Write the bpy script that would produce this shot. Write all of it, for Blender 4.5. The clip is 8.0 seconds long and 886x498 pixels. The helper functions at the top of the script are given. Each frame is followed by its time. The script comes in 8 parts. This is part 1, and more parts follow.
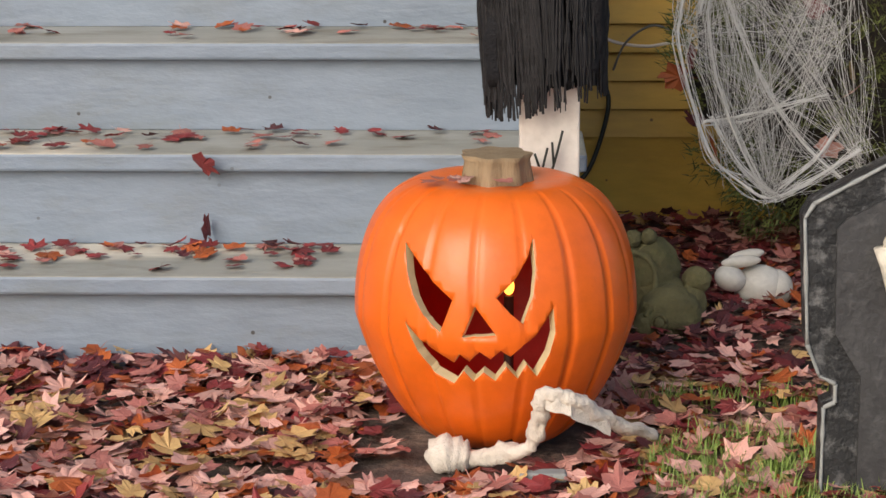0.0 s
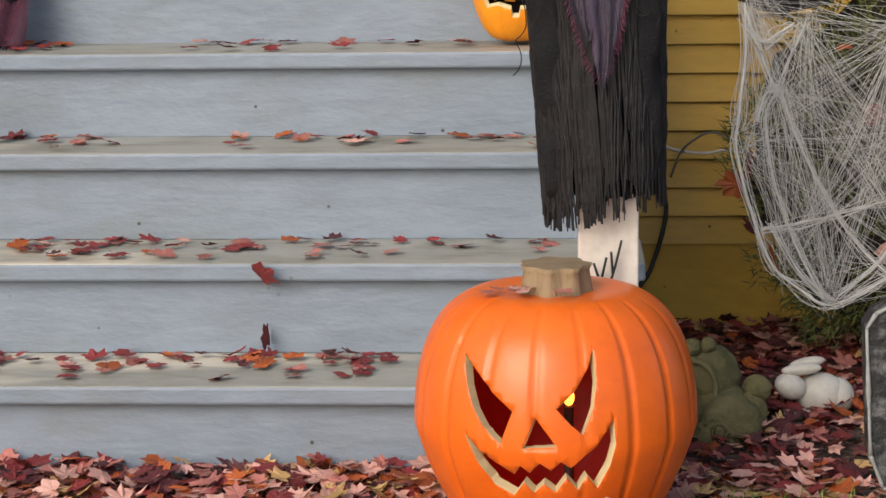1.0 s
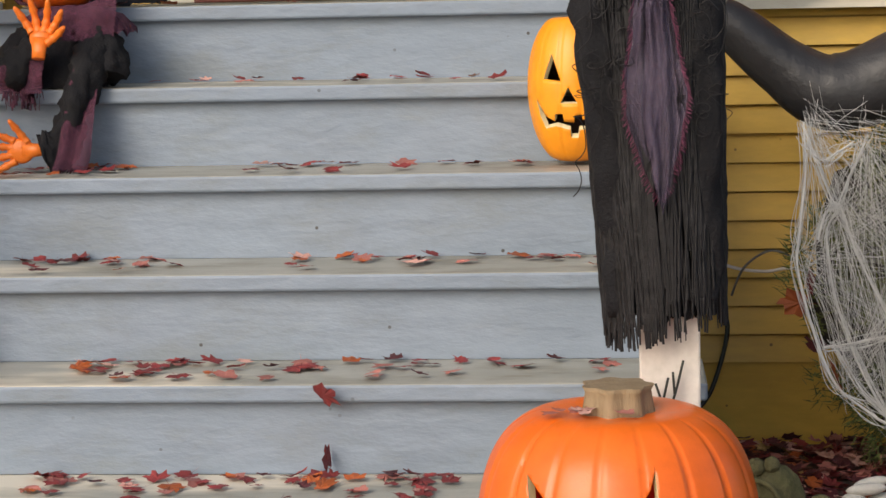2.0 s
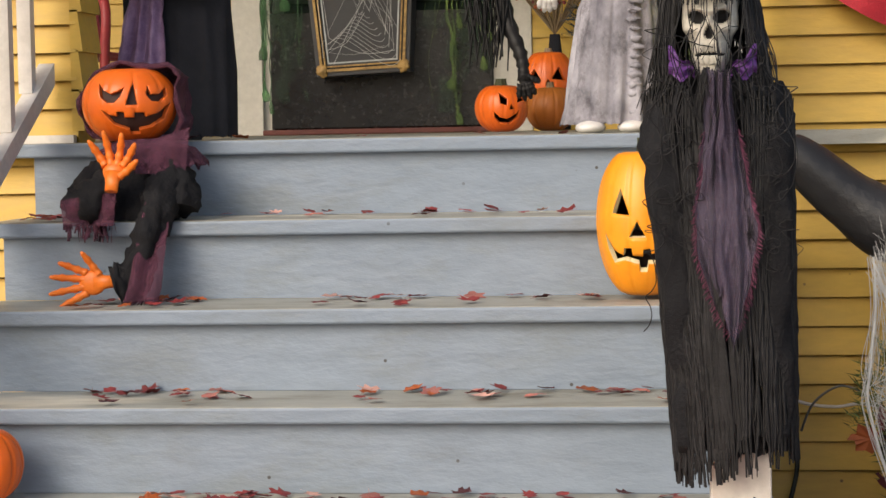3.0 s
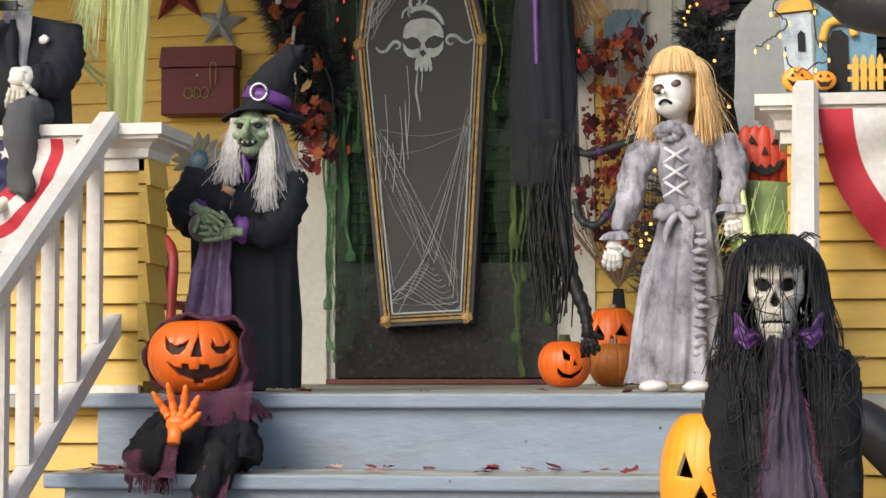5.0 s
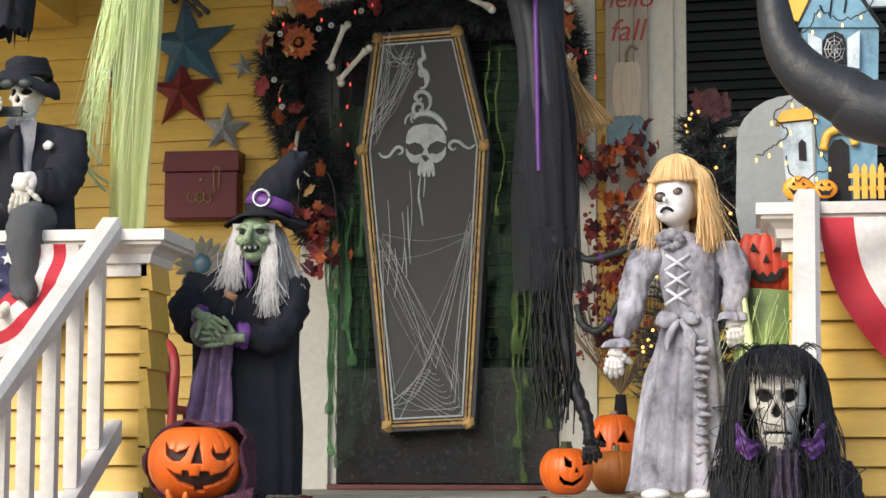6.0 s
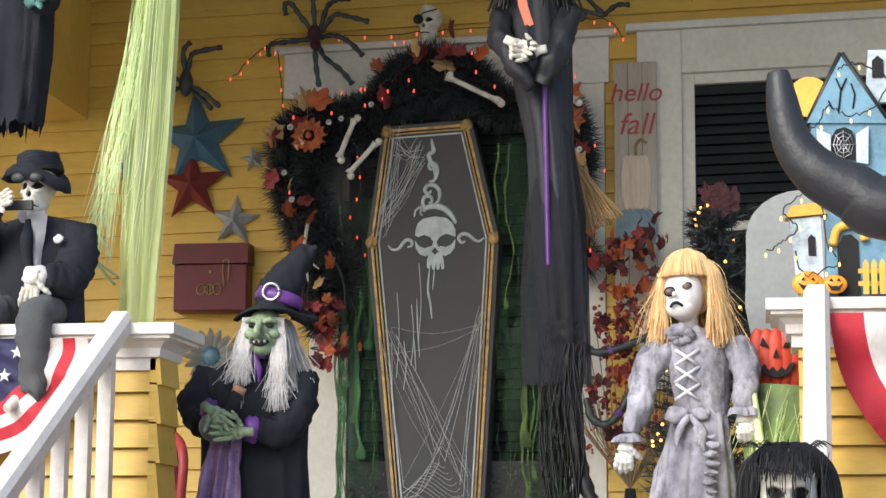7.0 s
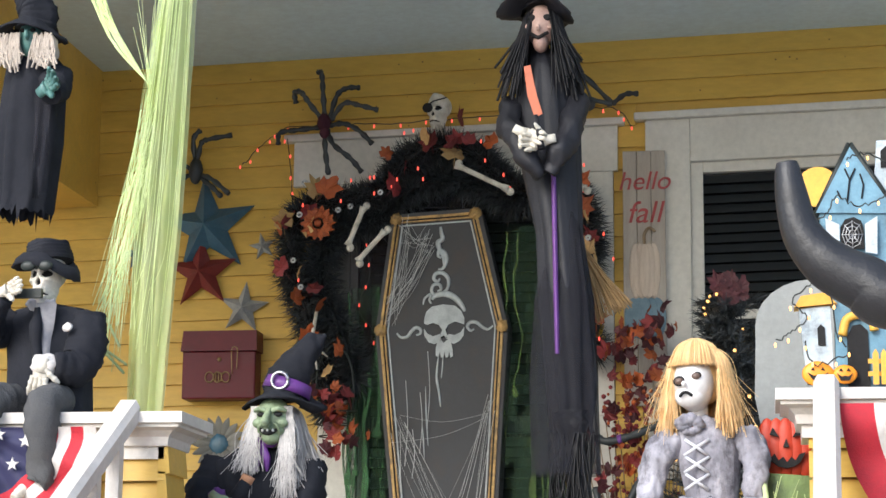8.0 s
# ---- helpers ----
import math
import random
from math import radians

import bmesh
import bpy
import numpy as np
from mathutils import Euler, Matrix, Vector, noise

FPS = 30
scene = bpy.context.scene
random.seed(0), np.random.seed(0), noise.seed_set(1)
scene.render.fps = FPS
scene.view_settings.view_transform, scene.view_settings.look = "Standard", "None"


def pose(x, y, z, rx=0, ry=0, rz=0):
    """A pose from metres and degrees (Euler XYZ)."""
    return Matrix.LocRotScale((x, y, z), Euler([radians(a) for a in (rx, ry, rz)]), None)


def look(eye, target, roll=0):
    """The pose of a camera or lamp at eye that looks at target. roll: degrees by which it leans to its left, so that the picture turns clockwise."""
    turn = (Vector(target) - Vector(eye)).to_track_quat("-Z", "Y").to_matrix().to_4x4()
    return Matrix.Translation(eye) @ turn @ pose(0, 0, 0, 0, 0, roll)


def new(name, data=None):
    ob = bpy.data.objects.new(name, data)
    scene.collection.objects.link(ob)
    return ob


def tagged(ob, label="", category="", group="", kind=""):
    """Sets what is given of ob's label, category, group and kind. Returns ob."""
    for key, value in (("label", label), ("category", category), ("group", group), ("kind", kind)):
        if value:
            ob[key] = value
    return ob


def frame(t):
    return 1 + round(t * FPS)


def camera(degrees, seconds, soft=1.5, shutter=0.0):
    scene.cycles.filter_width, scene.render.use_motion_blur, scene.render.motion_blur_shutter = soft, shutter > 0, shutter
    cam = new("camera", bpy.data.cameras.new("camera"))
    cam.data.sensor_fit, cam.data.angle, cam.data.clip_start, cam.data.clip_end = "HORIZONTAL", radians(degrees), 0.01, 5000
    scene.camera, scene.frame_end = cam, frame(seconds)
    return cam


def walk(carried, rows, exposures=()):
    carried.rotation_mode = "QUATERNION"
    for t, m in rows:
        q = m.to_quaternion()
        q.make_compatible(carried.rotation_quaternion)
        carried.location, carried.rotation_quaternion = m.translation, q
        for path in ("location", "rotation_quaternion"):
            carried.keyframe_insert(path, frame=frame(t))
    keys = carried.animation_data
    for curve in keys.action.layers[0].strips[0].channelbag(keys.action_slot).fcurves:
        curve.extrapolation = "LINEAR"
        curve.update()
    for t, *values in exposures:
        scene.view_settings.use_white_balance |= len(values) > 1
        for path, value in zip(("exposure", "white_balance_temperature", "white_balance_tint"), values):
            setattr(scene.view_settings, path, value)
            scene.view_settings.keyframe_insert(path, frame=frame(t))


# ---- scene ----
cam = camera(23.86, 8.0)
PATH = [
    (0.0, look((1.7487, -5.0594, 1.1099), (1.6222, -1.1628, 0.2153), -0.216)),
    (0.5, look((1.7452, -5.0580, 1.1190), (1.5685, -1.1445, 0.3107), -0.497)),
    (1.0, look((1.7423, -5.0585, 1.1256), (1.5101, -1.1280, 0.4206), -0.705)),
    (1.5, look((1.7424, -5.0597, 1.1319), (1.4560, -1.1152, 0.5330), -1.011)),
    (3.0, look((1.7290, -5.0728, 1.1410), (1.2681, -1.1063, 0.9082), -1.088)),
    (3.5, look((1.7256, -5.0719, 1.1500), (1.2126, -1.1063, 1.0444), -0.809)),
    (4.0, look((1.7215, -5.0728, 1.1559), (1.1734, -1.1106, 1.1741), -0.476)),
    (4.5, look((1.7222, -5.0705, 1.1650), (1.1552, -1.1130, 1.2945), -0.209)),
    (6.0, look((1.7267, -5.0742, 1.1846), (1.1519, -1.1387, 1.6108), 0.169)),
    (6.5, look((1.7250, -5.0763, 1.1921), (1.1436, -1.1528, 1.7098), 0.284)),
    (7.0, look((1.7246, -5.0761, 1.1952), (1.1361, -1.1649, 1.7919), 0.310)),
    (7.5, look((1.7244, -5.0773, 1.1992), (1.1306, -1.1795, 1.8733), 0.347)),
    (8.0, look((1.7235, -5.0782, 1.2029), (1.1220, -1.1971, 1.9611), 0.460)),
]
walk(cam, PATH, exposures=[(0.0, 0.27, 6750, 10), (3.4, 0.36, 7000, 10), (4.5, 0.44, 6550, 8), (6.0, 0.6, 6150, 7), (8.0, 0.9, 5850, 8)])

# ---- light ----
world = bpy.data.worlds.new("sky")
scene.world = world
world.use_nodes = True
wn = world.node_tree.nodes
sky = wn.new("ShaderNodeTexSky")
sky.sky_type = "NISHITA"
sky.sun_disc = False
sky.sun_elevation = radians(32)
sky.sun_rotation = radians(209.7)
sky.air_density, sky.dust_density = 1.0, 3.0
world.node_tree.links.new(sky.outputs[0], wn["Background"].inputs[0])
wn["Background"].inputs[1].default_value = 0.15
sun_data = bpy.data.lights.new("sun", "SUN")
sun_data.energy, sun_data.angle, sun_data.color = 1.3, radians(36), (1.0, 0.965, 0.92)
sun = new("sun", sun_data)
sun.matrix_world = look((-4.0, -7.0, 5.0), (0, 0, 0))

# red lamp inside the large pumpkin
lamp_data = bpy.data.lights.new("pumpkin_lamp", "POINT")
lamp_data.energy, lamp_data.color, lamp_data.shadow_soft_size = 0.22, (1.0, 0.07, 0.03), 0.02
new("pumpkin_lamp", lamp_data).location = (1.735, -1.7, 0.16)

# ---- materials ----
def material(name, color, color2=None, rough=0.6, scale=8.0, bump=0.15, bscale=60.0, metal=0.0, dirt=None, dirt_amount=0.0,
             dirt_scale=3.0, vary=0.0, stretch=(1, 1, 1), spec=0.5, sheen=0.0, sss=0.0, alpha=1.0, specks=None, sun_streaks=None):
    """Painted or grown surface: colour mottled at two scales, fine relief, and optional dirt patches."""
    m = bpy.data.materials.new(name)
    m.use_nodes = True
    n, l = m.node_tree.nodes, m.node_tree.links
    b = n["Principled BSDF"]
    tc = n.new("ShaderNodeTexCoord")
    mp = n.new("ShaderNodeMapping")
    mp.inputs["Scale"].default_value = stretch
    l.new(tc.outputs["Object"], mp.inputs["Vector"])
    def tex(s, d=6, r=0.6):
        t = n.new("ShaderNodeTexNoise")
        t.inputs["Scale"].default_value, t.inputs["Detail"].default_value, t.inputs["Roughness"].default_value = s, d, r
        l.new(mp.outputs[0], t.inputs["Vector"])
        return t
    def mix(fac, a, c, kind="MIX"):
        x = n.new("ShaderNodeMix")
        x.data_type, x.blend_type = "RGBA", kind
        for sock, v in ((x.inputs[0], fac), (x.inputs[6], a), (x.inputs[7], c)):
            if isinstance(v, (int, float)):
                sock.default_value = v
            elif isinstance(v, tuple):
                sock.default_value = (*v[:3], 1)
            else:
                l.new(v, sock)
        return x.outputs[2]
    def ramp(src, lo, hi):
        r = n.new("ShaderNodeMapRange")
        r.inputs[1].default_value, r.inputs[2].default_value = lo, hi
        l.new(src, r.inputs[0])
        return r.outputs[0]
    color2 = color2 or tuple(c * 0.78 for c in color)
    c = mix(ramp(tex(scale).outputs[0], 0.35, 0.68), color, color2)
    fine = tex(scale * 9, 4)
    c = mix(0.35, c, mix(ramp(fine.outputs[0], 0.3, 0.7), (0.72, 0.72, 0.72), (1.15, 1.15, 1.15)), "MULTIPLY")
    if dirt:
        c = mix(mix_amount(n, l, ramp(tex(dirt_scale, 8, 0.7).outputs[0], 0.5, 0.66), dirt_amount), c, dirt)
    if specks:
        vo = n.new("ShaderNodeTexVoronoi")
        vo.inputs["Scale"].default_value = 16
        l.new(tc.outputs["Object"], vo.inputs["Vector"])
        spot = ramp(vo.outputs["Distance"], 0.075, 0.05)
        gate = ramp(tex(5, 3).outputs[0], 0.5, 0.56)
        both = n.new("ShaderNodeMath")
        both.operation = "MULTIPLY"
        l.new(spot, both.inputs[0])
        l.new(gate, both.inputs[1])
        c = mix(both.outputs[0], c, specks)
    # pale streaks mixed into the colour to imitate sunlight
    if sun_streaks:
        c = mix(ramp(tex(2.6, 5, 0.55).outputs[0], 0.57, 0.66), c, sun_streaks)
    if vary:
        oi = n.new("ShaderNodeObjectInfo")
        gi = n.new("ShaderNodeNewGeometry")
        add = n.new("ShaderNodeMath")
        add.operation = "ADD"
        l.new(oi.outputs["Random"], add.inputs[0])
        l.new(gi.outputs["Random Per Island"], add.inputs[1])
        fr = n.new("ShaderNodeMath")
        fr.operation = "FRACT"
        l.new(add.outputs[0], fr.inputs[0])
        hs = n.new("ShaderNodeHueSaturation")
        hs.inputs["Hue"].default_value = 0.5
        vr = n.new("ShaderNodeMapRange")
        vr.inputs[3].default_value, vr.inputs[4].default_value = 1 - vary, 1 + vary
        l.new(fr.outputs[0], vr.inputs[0])
        l.new(vr.outputs[0], hs.inputs["Value"])
        l.new(c, hs.inputs["Color"])
        c = hs.outputs[0]
    l.new(c, b.inputs["Base Color"])
    rr = n.new("ShaderNodeMapRange")
    rr.inputs[3].default_value, rr.inputs[4].default_value = max(rough - 0.12, 0.05), min(rough + 0.12, 1)
    l.new(fine.outputs[0], rr.inputs[0])
    l.new(rr.outputs[0], b.inputs["Roughness"])
    b.inputs["Metallic"].default_value = metal
    b.inputs["Specular IOR Level"].default_value = spec
    if sss:
        b.inputs["Subsurface Weight"].default_value = sss
        b.inputs["Subsurface Radius"].default_value = (0.02, 0.008, 0.003)
    if sheen:
        b.inputs["Sheen Weight"].default_value = sheen
    if alpha < 1:
        b.inputs["Alpha"].default_value = alpha
    if bump:
        bp = n.new("ShaderNodeBump")
        bp.inputs["Strength"].default_value, bp.inputs["Distance"].default_value = bump, 0.01
        l.new(tex(bscale, 5).outputs[0], bp.inputs["Height"])
        l.new(bp.outputs[0], b.inputs["Normal"])
    return m


def mix_amount(n, l, src, amount):
    x = n.new("ShaderNodeMath")
    x.operation = "MULTIPLY"
    x.inputs[1].default_value = amount
    l.new(src, x.inputs[0])
    return x.outputs[0]


def glow(name, color, strength):
    m = bpy.data.materials.new(name)
    m.use_nodes = True
    b = m.node_tree.nodes["Principled BSDF"]
    b.inputs["Base Color"].default_value = (*color, 1)
    b.inputs["Emission Color"].default_value = (*color, 1)
    b.inputs["Emission Strength"].default_value = strength
    return m


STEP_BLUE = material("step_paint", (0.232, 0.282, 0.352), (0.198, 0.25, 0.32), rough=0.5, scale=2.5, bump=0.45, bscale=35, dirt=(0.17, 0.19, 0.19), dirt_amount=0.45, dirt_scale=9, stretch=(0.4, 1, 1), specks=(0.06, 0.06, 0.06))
# tread colour carries brown dirt and painted pale streaks of sun
TREAD = material("tread_paint", (0.4, 0.4, 0.36), (0.29, 0.29, 0.25), rough=0.5, scale=5, bump=0.3, bscale=40, dirt=(0.15, 0.125, 0.075), dirt_amount=0.7, dirt_scale=7, stretch=(0.35, 1, 1), sun_streaks=(0.66, 0.61, 0.5))
YELLOW = material("yellow_paint", (0.66, 0.42, 0.075), (0.58, 0.37, 0.06), rough=0.5, scale=5, bump=0.2, bscale=30, vary=0.05, stretch=(0.3, 1, 1), dirt=(0.45, 0.27, 0.05), dirt_amount=0.35, dirt_scale=4, specks=(0.2, 0.12, 0.03))
OCHRE = material("ochre_base_paint", (0.32, 0.2, 0.02), (0.24, 0.15, 0.02), rough=0.6, scale=5, stretch=(0.3, 1, 1))
WHITE = material("white_paint", (0.7, 0.66, 0.61), (0.63, 0.59, 0.54), rough=0.42, scale=6, bump=0.12, bscale=30, dirt=(0.35, 0.3, 0.25), dirt_amount=0.18, dirt_scale=9)
CREAM = material("cream_trim_paint", (0.66, 0.63, 0.56), (0.6, 0.57, 0.5), rough=0.5, scale=4, bump=0.12)
CEIL = material("porch_ceiling_paint", (0.6, 0.73, 0.79), (0.55, 0.67, 0.73), rough=0.6, scale=3)
DOORBLACK = material("dark_door_paint", (0.011, 0.011, 0.013), (0.018, 0.018, 0.019), rough=0.25, scale=5)
SOIL = material("soil", (0.11, 0.08, 0.065), (0.07, 0.05, 0.04), rough=0.95, scale=12, bump=1.0, bscale=60, dirt=(0.3, 0.2, 0.15), dirt_amount=0.8, dirt_scale=14)

# ---- building helpers ----
def part(name, bm, mat, parent=None, label="", smooth=False):
    """Links a bmesh as one mesh object under a thing or a part."""
    me = bpy.data.meshes.new(name)
    bm.normal_update()
    bm.to_mesh(me)
    bm.free()
    for x in (mat if isinstance(mat, (list, tuple)) else [mat]):
        me.materials.append(x)
    if smooth:
        for p in me.polygons:
            p.use_smooth = True
    ob = new(name, me)
    ob.parent = parent
    if label:
        ob["label"] = label
    return ob


def thing(name, label, category, group="", kind="", at=(0, 0, 0), rz=0):
    ob = new(name)
    ob.empty_display_size = 0.05
    ob.matrix_world = pose(*at, 0, 0, rz)
    return tagged(ob, label, category, group, kind)


def box(bm, lo, hi, mi=0, bevel=0.0, m=None):
    vs = [bm.verts.new((x, y, z)) for x in (lo[0], hi[0]) for y in (lo[1], hi[1]) for z in (lo[2], hi[2])]
    fs = [bm.faces.new([vs[i] for i in q]) for q in ((0, 1, 3, 2), (4, 6, 7, 5), (0, 4, 5, 1), (2, 3, 7, 6), (0, 2, 6, 4), (1, 5, 7, 3))]
    for f in fs:
        f.material_index = mi
    if bevel:
        es = list({e for f in fs for e in f.edges})
        out = bmesh.ops.bevel(bm, geom=es, offset=bevel, segments=2, affect="EDGES", profile=0.5)
        vs = list({v for f in out["faces"] for v in f.verts} | {v for v in vs if v.is_valid})
        for f in out["faces"]:
            f.material_index = mi
    if m is not None:
        bmesh.ops.transform(bm, matrix=m, verts=[v for v in vs if v.is_valid])
    return bm


def grid(bm, rows, mi=0, wrap=False, smooth=True):
    """Skins rows of points with quads; wrap closes each row."""
    vr = [[bm.verts.new(p) for p in r] for r in rows]
    for a, b in zip(vr, vr[1:]):
        k = len(a)
        for i in range(k if wrap else k - 1):
            j = (i + 1) % k
            f = bm.faces.new((a[i], a[j], b[j], b[i]))
            f.material_index, f.smooth = mi, smooth
    return vr


def cap_ring(bm, ring, mi=0):
    f = bm.faces.new(ring)
    f.material_index = mi


def tube(bm, pts, radii, n=8, mi=0, flat=1.0, caps=True):
    """A tube along points with its own radius at each."""
    pts = [Vector(p) for p in pts]
    if not isinstance(radii, (list, tuple)):
        radii = [radii] * len(pts)
    rows, up = [], None
    for i, p in enumerate(pts):
        d = (pts[min(i + 1, len(pts) - 1)] - pts[max(i - 1, 0)]).normalized()
        if up is None:
            up = Vector((0, 1, 0)) if abs(d.y) < 0.8 else Vector((1, 0, 0))
        side = d.cross(up).normalized()
        up = side.cross(d).normalized()
        rows.append([p + (side * math.cos(a) + up * (math.sin(a) * flat)) * radii[i] for a in (2 * math.pi * k / n for k in range(n))])
    vr = grid(bm, rows, mi, wrap=True)
    if caps and n > 2:
        cap_ring(bm, vr[0][::-1], mi)
        cap_ring(bm, vr[-1], mi)
    return bm


def blob(bm, c, r, mi=0, n=14, k=9, lump=0.0, seed=0, m=None):
    """An ellipsoid with optional lumps."""
    r = r if isinstance(r, (list, tuple)) else (r, r, r)
    rows = []
    for j in range(k + 1):
        a = math.pi * (0.02 + 0.96 * j / k) - math.pi / 2
        row = []
        for i in range(n):
            b = 2 * math.pi * i / n
            d = Vector((math.cos(a) * math.cos(b), math.cos(a) * math.sin(b), math.sin(a)))
            s = 1 + lump * noise.noise(d * 2.2 + Vector((seed * 7.3, seed, 0)))
            q = Vector((d.x * r[0], d.y * r[1], d.z * r[2])) * s
            q = (m @ q) if m is not None else q
            row.append(q + Vector(c))
        rows.append(row)
    vr = grid(bm, rows, mi, wrap=True)
    cap_ring(bm, vr[0][::-1], mi)
    cap_ring(bm, vr[-1], mi)
    return bm


def prism(bm, poly, y0, y1, mi=0, m=None):
    """A flat outline in x and z, given depth from y0 to y1."""
    a = [bm.verts.new((x, y0, z)) for x, z in poly]
    b = [bm.verts.new((x, y1, z)) for x, z in poly]
    fs = [bm.faces.new(a), bm.faces.new(b[::-1])]
    for i in range(len(poly)):
        j = (i + 1) % len(poly)
        fs.append(bm.faces.new((a[j], a[i], b[i], b[j])))
    for f in fs:
        f.material_index = mi
    if m is not None:
        bmesh.ops.transform(bm, matrix=m, verts=a + b)
    return bm


def lerp(a, b, t):
    return a + (b - a) * t


def smooth_path(pts, n=6):
    """Catmull-Rom through the points."""
    pts = [Vector(p) for p in pts]
    out = []
    for i in range(len(pts) - 1):
        p0, p1, p2, p3 = pts[max(i - 1, 0)], pts[i], pts[i + 1], pts[min(i + 2, len(pts) - 1)]
        for k in range(n):
            t = k / n
            out.append(0.5 * ((2 * p1) + (p2 - p0) * t + (2 * p0 - 5 * p1 + 4 * p2 - p3) * t * t + (3 * p1 - p0 - 3 * p2 + p3) * t ** 3))
    return out + [pts[-1]]


def crumple(bm, slots, amp, freq):
    """Wrinkles cloth: moves the points of these material slots along their normals."""
    bm.normal_update()
    vs = {v for f in bm.faces if f.material_index in slots for v in f.verts}
    for v in vs:
        p = v.co
        a = noise.noise(p * freq) + 0.6 * noise.noise(Vector((p.x * freq * 2.3, p.y * freq * 2.3, p.z * freq * 0.8)))
        v.co = p + v.normal * amp * a


B = bmesh.new

# ---- ground ----
RISE, RUN, PORCH, WALL = 0.1863, 0.2554, 1.118, 3.5
bm = B()
rows = []
for j in range(41):
    y = lerp(-3.2, 0.4, j / 40)
    rows.append([(x, y, 0.012 * noise.noise(Vector((x * 3, y * 3, 0))) + 0.006 * noise.noise(Vector((x * 14, y * 14, 3)))) for x in (lerp(-2, 4.5, i / 80) for i in range(81))])
vr = grid(bm, rows)
ring = [v for v in vr[0]] + [r[-1] for r in vr[1:]] + vr[-1][-2::-1] + [r[0] for r in vr[-2:0:-1]]
far = [bm.verts.new((v.co.x + (v.co.x - 1.2) * 300, v.co.y + (v.co.y + 1.4) * 300, 0)) for v in ring]
for i in range(len(ring)):
    j = (i + 1) % len(ring)
    bm.faces.new((ring[j], ring[i], far[i], far[j])).material_index = 1
# unseen outer ground, added pale to bounce light into the porch
BOUNCE_GROUND = material("pale_bounce_ground", (0.56, 0.56, 0.55), (0.48, 0.48, 0.47), rough=0.9, scale=3, bump=0.4, dirt=(0.4, 0.36, 0.32), dirt_amount=0.3, dirt_scale=2)
tagged(part("ground", bm, [SOIL, BOUNCE_GROUND], smooth=True), "brown soil with fallen leaves, ringed by added pale bounce ground", "ground", kind="structure")

# ---- steps ----
steps = thing("porch_steps", "blue-grey painted wooden steps, stained treads with painted-in sun streaks", "steps", kind="structure")
SX0, SX1 = 0.065, 1.90
for k in range(1, 6):
    y0 = -(6 - k) * RUN
    bm = B()
    box(bm, (SX0, y0, k * RISE - 0.036), (SX1, y0 + RUN + 0.03, k * RISE), bevel=0.006)
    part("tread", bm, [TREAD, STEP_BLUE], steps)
for k in range(1, 7):
    y0 = -(6 - k) * RUN + 0.03
    bm = B()
    box(bm, (0.11, y0, (k - 1) * RISE - (0.05 if k == 1 else 0)), (1.86, y0 + 0.02, k * RISE - 0.036))
    part("riser", bm, STEP_BLUE, steps)
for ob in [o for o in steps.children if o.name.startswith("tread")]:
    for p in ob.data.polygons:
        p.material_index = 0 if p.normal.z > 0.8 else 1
bm = B()
box(bm, (0.13, -5 * RUN + 0.06, -0.05), (1.84, -0.2, 0.1))
for k in range(1, 6):
    box(bm, (0.13, -(6 - k) * RUN + 0.055, (k - 1) * RISE), (1.84, 0.08, k * RISE - 0.04))
part("carriage", bm, STEP_BLUE, steps)

# ---- porch floor ----
floor = thing("porch_floor", "grey-blue painted porch floor boards", "floor", kind="structure")
bm = B()
box(bm, (-4, 0.04, PORCH - 0.036), (5, WALL, PORCH - 0.004))
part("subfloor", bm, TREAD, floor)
bm = B()
box(bm, (SX0, 0.0, PORCH - 0.036), (SX1, 0.09, PORCH), bevel=0.006)
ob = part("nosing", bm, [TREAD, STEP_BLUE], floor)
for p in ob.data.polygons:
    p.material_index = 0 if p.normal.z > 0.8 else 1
x = -0.6
while x < 2.6:
    bm = B()
    box(bm, (x, 0.094, PORCH - 0.03), (x + 0.078, WALL - 0.01, PORCH - random.uniform(0, 0.0015)))
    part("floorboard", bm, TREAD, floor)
    x += 0.081

# ---- clapboard walls ----
def clapboards(wall, spans, z0, z1, y, expo, mat, phase=0.0, side=None, gap=-0.008):
    """Courses of lapped boards on the face at y, facing -y; spans(z) gives the stretches in x at that height."""
    z, shared = z0 - phase, {}
    while z < z1 - 0.01:
        lo, hi = max(z, z0), min(z + expo - gap, z1)
        for a, b in spans((lo + hi) / 2):
            bm = B()
            vs = [bm.verts.new(p) for p in ((a, y - 0.024, lo), (b, y - 0.024, lo), (b, y - 0.008, hi), (a, y - 0.008, hi), (a, y, lo), (b, y, lo), (b, y, hi), (a, y, hi))]
            for q in ((0, 1, 2, 3), (5, 4, 7, 6), (4, 5, 1, 0), (3, 2, 6, 7), (4, 0, 3, 7), (1, 5, 6, 2)):
                bm.faces.new([vs[i] for i in q])
            part("board", bm, mat, wall)
        z += expo


wall_n = thing("wall_house", "yellow clapboard house wall behind the porch", "wall", kind="structure")
DX0, DX1, DTOP = 0.0, 0.985, 3.19
WX0, WX1, WZ0, WZ1 = 1.485, 2.45, 1.95, 3.175
bm = B()
